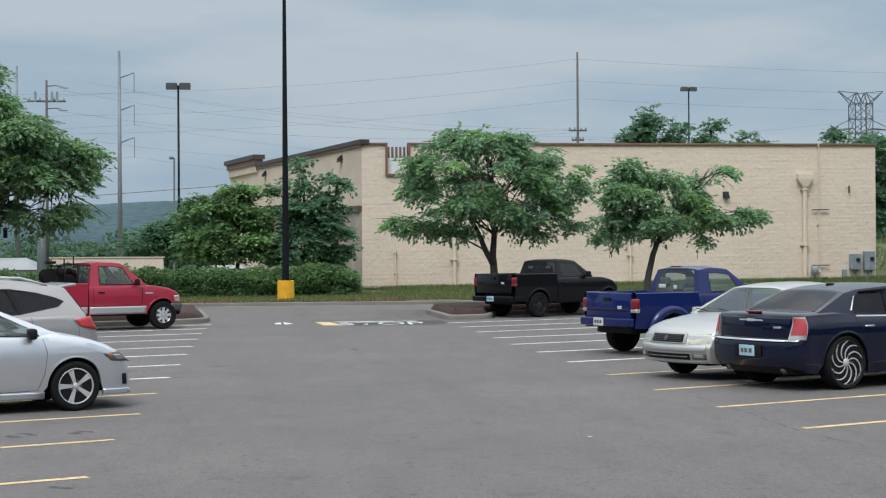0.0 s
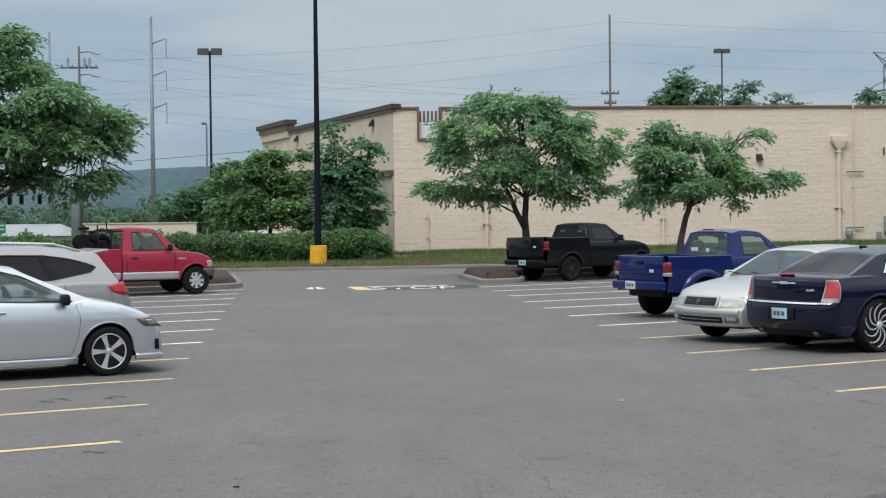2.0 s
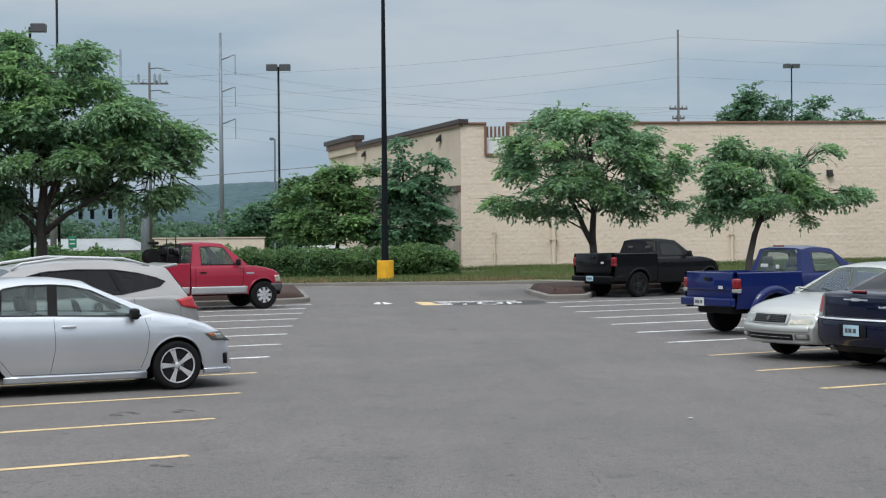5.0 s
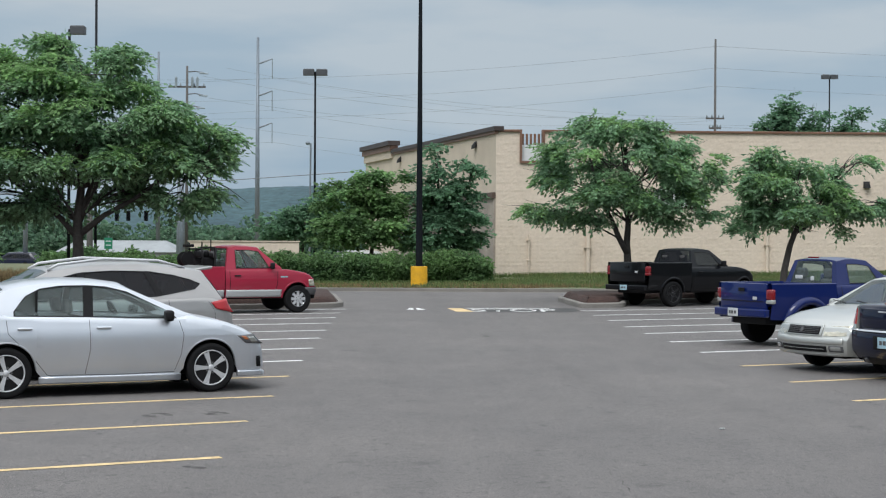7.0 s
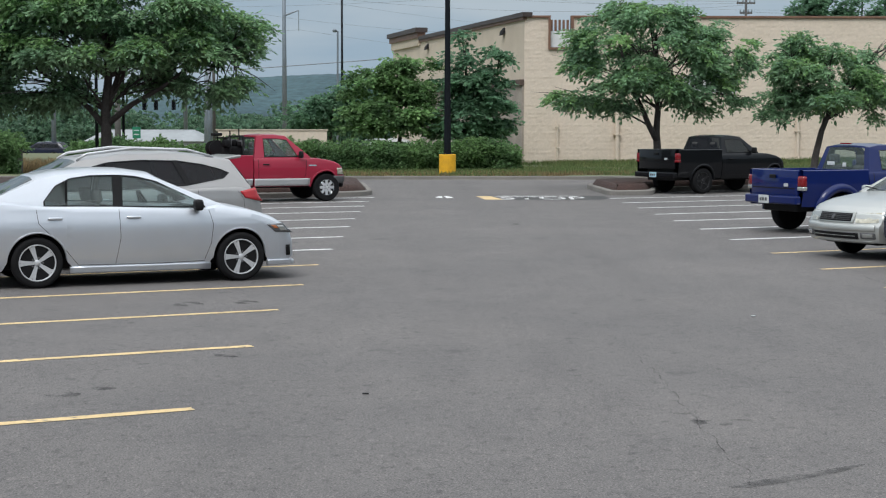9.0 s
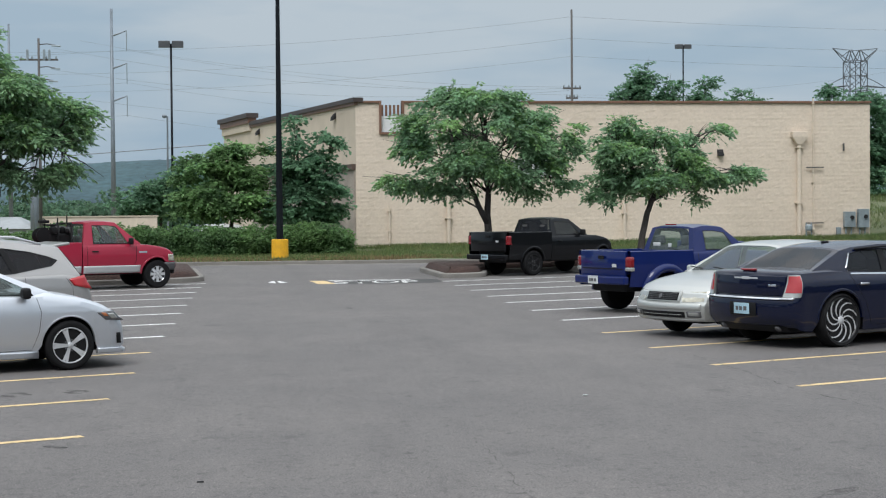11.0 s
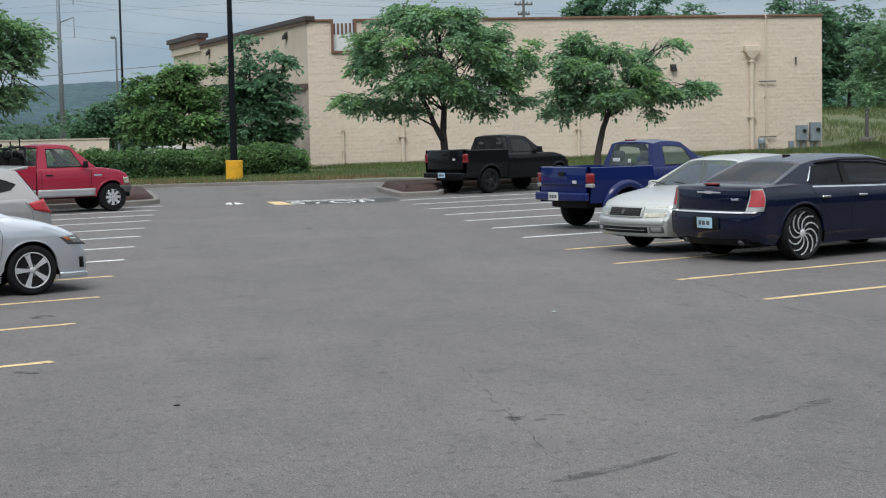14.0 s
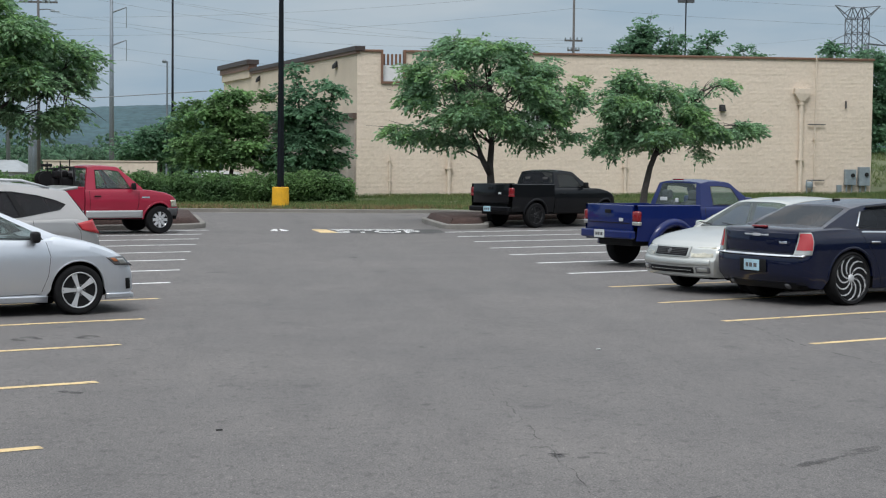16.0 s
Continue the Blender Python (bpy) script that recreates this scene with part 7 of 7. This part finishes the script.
    trim_panel(root, "grille_surround", 2.365, -0.40, 0.40, 0.565, 0.735, p, "silver grille surround", 0.016, 0.008)
    g = trim_panel(root, "grille", 2.374, -0.36, 0.36, 0.585, 0.708, "plastic", "black grille with bars", 0.012)
    for z in (0.61, 0.637, 0.663, 0.688):
        part("bar", wide_box(2.384, 2.392, -0.345, 0.345, z - 0.005, z + 0.005), V["grille_grey"], g, "dark grey grille bar")
    part("badge", lathe(bmesh.new(), [(0.001, 0.0), (0.036, 0.0), (0.036, 0.01), (0.001, 0.012)], 16, "y", pose(2.392, 0, 0.65, 0, 0, -90)), V["trim"], g, "round chrome badge shape")
    trim_panel(root, "bumper", 2.36, -0.76, 0.76, 0.445, 0.545, "white_silver", "silver front bumper", 0.02, 0.018)
    trim_panel(root, "intake", 2.362, -0.50, 0.50, 0.322, 0.415, "plastic", "black lower intake", 0.012)
    for z in (0.368,):
        trim_panel(root, "intake_bar", 2.372, -0.46, 0.46, z - 0.004, z + 0.004, "white_silver", "thin intake bar", 0.006, 0.002)
    trim_panel(root, "bumper_lip", 2.345, -0.7, 0.7, 0.262, 0.30, "white_silver", "silver bumper lip", 0.02, 0.01)
    mirrors(root, 0.92, 1.0, 0.84, p)
    arch_lips(root, b, p)
    for y in (-0.3, 0.25):
        part("wiper", TB([(1.26, y, 1.03), (1.12, y - 0.45, 1.06)], 0.01, 5), V["plastic"], root, "black wiper")
    seats(root, (-0.1, -1.05), 1.2, 0.36)
    steering(root, 0.4, 0.36, 0.97)
    bend_end(root, 0.91, 1.65, 2.36, 0.27, [(0.24, -0.03), (0.3, 0.02), (0.42, 0.05), (0.52, 0.055), (0.56, 0.02), (0.62, 0.0), (0.72, -0.045), (0.8, -0.06)])
    bend_end(root, 0.91, -1.85, -2.5, 0.15)
    four_wheels(root, b, 0.79, 0.32, 0.205, 0.21, (7, 0.0, 0.03, (0.0,)))


def pickup(name, at, label, p, s):
    """A single-cab pickup: cab and bonnet in one skin, an open bed behind, tailgate, bumpers and lamps."""
    root = thing(name, at, label, "pickup truck", "parked pickups")
    wb, r, arch, w, H = s["wb"], s["r"], s["arch"], s["w"], s["height"]
    hood, belt, rail, sill, xf, xr, cab = s["hood"], s["belt"], s["rail"], s["sill"], s["xf"], s["xr"], s["cab"]
    b = Body(cab, xf, w, [(sill, 0.93), (sill + 0.2, 0.975), (sill + 0.45, 1.0), (belt - 0.12, 0.985), (belt, 0.955), (belt + 0.1, 0.94)],
             [(cab, sill), (xf - 0.4, sill), (xf, sill + 0.1)],
             [(cab, belt), (1.2, belt), (1.6, hood - 0.09), (xf - 0.3, hood - 0.16), (xf, hood - 0.26)],
             [(cab, belt + 0.03), (1.0, belt + 0.03), (1.3, hood), (xf - 0.45, hood - 0.07), (xf - 0.15, hood - 0.15), (xf, hood - 0.27)], (wb / 2,), arch, (0.985, 0.84), axle=r)
    b.plan = [(cab, 0.985), (0, 1.0), (xf - 1.0, 0.99), (xf - 0.35, 0.975), (xf - 0.1, 0.955), (xf, 0.91)]
    smooth_part("cab", b.shell(cab, xf), p, root, s["paint_label"] + " cab and bonnet")
    c0 = cab + 0.02
    ws, wt = s["screen"]
    cabin(root, [(ws, belt + 0.06), (wt, H - 0.07), (wt - 0.3, H - 0.04), (c0 + 0.35, H - 0.04), (c0 + 0.12, H - 0.08), (c0, belt + 0.01)], belt, w * 0.93, 0.26,
          [[(ws - 0.32, belt + 0.05), (wt + 0.02, H - 0.17), (wt - 0.25, H - 0.13), (c0 + s["bpost"], H - 0.13), (c0 + s["bpost"] - 0.02, belt + 0.05)]], p, V[s.get("side", "glass")], V[s["back"]], crown=0.035, bow=(0.1, 0.02), pillar=s.get("pillar", 0.06))
    # the bed
    q = Body(xr, cab - 0.03, w, [(sill, 0.93), (sill + 0.25, 0.98), (sill + 0.45, 1.0), (rail, 0.985)], [(xr, sill + 0.06), (cab, sill + 0.02)], [(xr, rail), (cab, rail)], [(xr, rail), (cab, rail)], (-wb / 2,), arch, (0.97, 1.0), axle=r)
    q.plan = [(xr, 0.975), (xr + 0.1, 0.985), (cab, 1.0)]
    rings = []
    for x in q.columns(xr, cab - 0.03):
        zb = q.bottom(x)
        half = [(q.side(x, zb + (rail - zb) * t), zb + (rail - zb) * t) for t in lin(0, 1, 8)]
        y = half[-1][0]
        half += [(y - 0.02, rail + 0.015), (y - 0.09, rail + 0.012), (y - 0.11, rail - 0.04), (y - 0.13, s["floor"]), (0.3, s["floor"])]
        rings.append([Vector((x, -a, z)) for a, z in half] + [Vector((x, a, z)) for a, z in half[::-1]])
    smooth_part("bed", ring_loft(bmesh.new(), rings, cap=False, close=False), p, root, s["paint_label"] + " cargo bed")
    part("bed_front", B(cab - 0.06, cab - 0.03, -w * 0.9, w * 0.9, sill + 0.2, rail, 0.005), p, root)
    tail = smooth_part("tailgate", B(xr - 0.035, xr + 0.03, -w * 0.83, w * 0.83, s["floor"] - 0.1, rail + 0.01, 0.018), p, root, s["paint_label"] + " tailgate")
    part("latch", B(xr - 0.045, xr - 0.03, -0.09, 0.09, rail - 0.15, rail - 0.08, 0.006), V["plastic"], tail, "black tailgate latch")
    # black strip draws the shade line of a pressed crease
    part("crease", B(xr - 0.039, xr - 0.034, -w * 0.76, w * 0.76, rail - 0.34, rail - 0.325), V["plastic"], tail, "dark strip drawn as the shade of a pressed crease")
    part("badge", B(xr - 0.042, xr - 0.034, -0.4 * w - 0.12, -0.4 * w, rail - 0.3, rail - 0.24, 0.004), V["alloy"], tail, "small pale badge shape")
    for sy in (-1, 1):
        y = w * 0.905
        slab(root, "tail_light", xr + 0.03, sy * y, rail - 0.2, 0.12, 0.18, 0.21, "red_lens", "red tail light", 0.035)
        slab(root, "reverse_light", xr + 0.03, sy * y, rail - 0.335, 0.118, 0.175, 0.075, "clear_lens" if s.get("lamp") is None else "red_lens", "reversing light", 0.015)
        part("headlight", b.patch(xf - 0.26, xf - 0.004, hood - 0.45, hood - 0.27, sy, 0.014), V[s.get("lamp", "old_lens")], root, "headlight wrapped round the corner", True)
        part("bumper_end", b.patch(xf - 0.42, xf - 0.002, sill + 0.06, sill + 0.27, sy, 0.03), V[s["front"]], root, "end of the front bumper", True)
        handle(root, b, cab + 0.33, belt - 0.14, sy, V["plastic"], "dark door handle")
    part("step_bumper", wide_box(xr - 0.14, xr - 0.01, -w * 0.93, w * 0.93, s["bump"], s["bump"] + 0.16, 0.03), V[s["bumper"]], root, "rear step bumper")
    plate(root, xr - 0.15, s["bump"] + 0.08, s.get("plate_y", 0.0), s["plate"])
    slab(root, "front_bumper", xf - 0.07, 0, sill + 0.2, 0.2, w * 1.6, 0.22, s["front"], "front bumper", 0.05)
    slab(root, "bumper_face", xf - 0.06, 0, sill + 0.03, 0.14, w * 1.5, 0.16, "plastic", "dark lower bumper", 0.03)
    slab(root, "grille", xf - 0.01, 0, hood - 0.32, 0.06, w * 1.2, 0.24, "plastic", "black grille", 0.02)
    part("underbody", B(xr + 0.15, xf - 0.2, -w * 0.62, w * 0.62, sill - 0.05, s["floor"] - 0.04, 0.03), V["plastic"], root, "dark chassis")
    seams(root, b, [[(cab + 0.12, belt), (cab + 0.13, sill + 0.12)], [(ws - 0.12, belt - 0.02), (ws - 0.14, belt - 0.4), (ws - 0.22, sill + 0.12)], [(cab + 0.13, sill + 0.11), (ws - 0.22, sill + 0.11)]], 0.014)
    mirrors(root, ws - 0.3, belt + 0.12, w * 0.94, V["plastic"] if s["mirror"] else p, (0.1, 0.2, 0.18))
    seats(root, (cab + 0.42,), H - 0.2, 0.4)
    steering(root, ws - 0.55, 0.4, belt + 0.02)
    for bd in (b, q):
        arch_lips(root, bd, V[s["lip"]] if s["lip"] else p, s["lip_out"], s["lip_w"])
    bend_end(root, w, xf - 0.75, xf, 0.22, [(sill, -0.02), (sill + 0.2, 0.03), (hood - 0.45, 0.0), (hood - 0.2, -0.05)])
    bend_end(root, w, xr + 0.3, xr, 0.05)
    style = {1: (5, 0.0, 0.045, (0.0,)), 2: (5, 0.0, 0.03, (-0.1, 0.1)), 3: (8, 0.0, 0.05, (0.0,))}[s["wheelstyle"]]
    for x in (wb / 2, -wb / 2):
        for sy in (-1, 1):
            wheel(root, x, sy * (w - 0.14), r, 0.25, s["rim"], style, sy, s["rims"])
    return root, b, q


def pickups():
    red, b, q = pickup("pickup", pose(-4.12, 43.7, 0, 0, 0, 25), "red and silver older single-cab pickup", V["red"],
                       dict(wb=3.04, r=0.375, arch=0.45, w=0.985, height=1.83, hood=1.17, belt=1.15, rail=1.24, floor=0.78, sill=0.42, xf=2.2, xr=-2.7, cab=-0.55, screen=(1.05, 0.42), bpost=0.3, back="glass",
                            paint_label="red painted", bumper="chrome", front="trim", bump=0.5, plate="plate_white", mirror=True, lip=None, lip_out=0.012, lip_w=0.03, wheelstyle=3, rim=0.21, rims=("alloy", "chrome")))
    for sy in (-1, 1):
        part("lower_band", b.patch(-0.53, 1.04, 0.43, 0.63, sy, 0.004, nx=16), V["two_tone"], red, "silver lower paint band", True)
        part("lower_band", q.patch(-1.04, -0.59, 0.45, 0.63, sy, 0.004), V["two_tone"], red, "silver lower paint band", True)
        part("badge", b.patch(1.0, 1.22, 0.955, 0.995, sy, 0.006), V["chrome"], red, "small chrome badge shape")
    # tool boxes and a winch frame in the bed
    load = thing("bed_load", pose(-4.12, 43.7, 0, 0, 0, 25) @ pose(-0.98, 0.1, 0.785), "dark toolboxes and gear standing in a pickup bed", "equipment")
    part("cabinet", B(-0.32, 0.3, -0.62, 0.55, 0, 0.715, 0.05), V["plastic"], load, "dark tool cabinet")
    frame_bm = TB([(-0.1, -0.66, 0.0), (-0.1, -0.66, 0.93), (0.26, -0.66, 0.97), (0.28, -0.66, 0.0)], 0.03, 6)
    tube(frame_bm, [(0.26, -0.66, 0.97), (0.26, 0.5, 0.97), (0.28, 0.5, 0.0)], 0.03, 6)
    tube(frame_bm, [(-0.1, -0.66, 0.93), (-0.1, 0.5, 0.93)], 0.03, 6)
    part("rack", frame_bm, V["plastic"], load, "black tube rack", True)
    rng = random.Random(12)
    for k in range(9):
        x, y, r = -0.3 + 0.55 * rng.random(), -0.66 + 0.9 * rng.random(), 0.05 + 0.06 * rng.random()
        if k % 3 == 0:
            part("canister", lathe(bmesh.new(), [(0.001, 0), (r, 0), (r, r * 1.8), (r * 0.5, r * 2.2), (0.001, r * 2.2)], 12, "z", pose(x, y, 0.71)), V["tyre"], load, "dark canister", True)
        else:
            part("gear_box", B(-r, r, -r * 1.4, r * 1.4, 0, r * 2.2, 0.012, pose(x, y, 0.71, 0, 0, 40 * rng.random())), V["plastic" if k % 2 else "trim"], load, "dark box of gear", True)
    part("reel", lathe(bmesh.new(), [(0.001, -0.2), (0.2, -0.2), (0.2, -0.16), (0.12, -0.14), (0.12, 0.14), (0.2, 0.16), (0.2, 0.2), (0.001, 0.2)], 16, "y", pose(-0.45, -0.4, 0.66)), V["plastic"], load, "dark hose reel")
    for x, h in ((-0.4, 1.1), (-0.05, 1.12), (0.2, 1.2)):
        part("rod", TB([(x, -0.5, 0.2), (x, -0.5, h)], 0.018, 6), V["plastic"], load, "thin dark rod")
    part("bracket", B(-0.55, -0.3, -0.62, -0.4, 0.98, 1.06, 0.02), V["plastic"], load, "dark bracket")

    pickup("pickup", pose(9.57, 50.0, 0, 0, 0, 33), "black single-cab pickup with black wheels", V["black"],
           dict(wb=3.06, r=0.39, arch=0.46, w=0.97, height=1.79, hood=1.20, belt=1.19, rail=1.33, floor=0.85, sill=0.45, xf=2.14, xr=-2.58, cab=-0.75, screen=(0.82, 0.18), bpost=0.22, back="tint", side="tint",
                paint_label="black painted", bumper="black", front="black", lamp="tyre", bump=0.5, plate="plate", mirror=True, lip=None, lip_out=0.015, lip_w=0.04, wheelstyle=1, rim=0.26, rims=("black_alloy", "black_alloy"), plate_y=0.0))
    blue, b, q = pickup("pickup", pose(9.0, 31.4, 0, 0, 0, 25), "deep blue compact single-cab pickup with flared arches", V["blue"],
                        dict(wb=2.84, r=0.37, arch=0.44, w=0.84, height=1.70, hood=1.12, belt=1.14, rail=1.19, floor=0.76, sill=0.46, xf=2.2, xr=-2.34, cab=-0.72, screen=(0.72, 0.16), bpost=0.34, back="glass", pillar=0.1,
                             paint_label="blue painted", bumper="blue", front="trim", bump=0.56, plate="plate_white", mirror=False, lip="blue", lip_out=0.09, lip_w=0.10, wheelstyle=1, rim=0.2, rims=("black_alloy", "black_alloy"), plate_y=0.12))
    slab(blue, "brake_light", -0.62, 0, 1.69, 0.04, 0.3, 0.03, "red_lens", "red high brake light", 0.008)
    slab(blue, "sticker", -0.69, 0.35, 1.3, 0.006, 0.22, 0.07, "plate_white", "pale window sticker", 0.002)
    slab(blue, "sticker", -0.69, -0.05, 1.28, 0.006, 0.1, 0.08, "plate_white", "pale window sticker", 0.002)


def far_suv(at, label, paint):
    root = thing("suv", at, label, "car", "parked cars")
    b = Body(-2.4, 2.4, 0.93, [(0.2, 0.95), (0.6, 1.0), (1.1, 0.95)], [(-2.4, 0.35), (2.4, 0.3)], [(-2.4, 0.9), (0.8, 1.0), (2.4, 0.75)], [(-2.4, 1.0), (0.8, 1.05), (2.4, 0.8)], (1.4, -1.4), 0.42, axle=0.36)
    smooth_part("body", b.shell(b.xr, b.xf), V[paint], root, "painted body")
    cabin(root, [(1.3, 1.05), (0.4, 1.6), (-0.5, 1.66), (-1.8, 1.6), (-2.3, 1.05)], 1.02, 0.86, 0.3, [[(0.9, 1.1), (0.4, 1.45), (-0.3, 1.5), (-0.3, 1.1)], [(-0.4, 1.1), (-0.4, 1.5), (-1.7, 1.46), (-1.9, 1.1)]], V[paint], V["tint"], V["tint"])
    four_wheels(root, b, 0.8, 0.36, 0.22, 0.23, (5, 0.0, 0.04, (0.0,)))


silver_saloon()
beige_suv()
navy_saloon()
pale_saloon()
pickups()
far_suv(pose(-34.5, 150, -1.0, 0, 0, 170), "dark estate car parked far across the verge", "navy")
far_suv(pose(-0.9, 93, -0.3, 0, 0, 20), "pale estate car parked behind the trees", "white_silver")
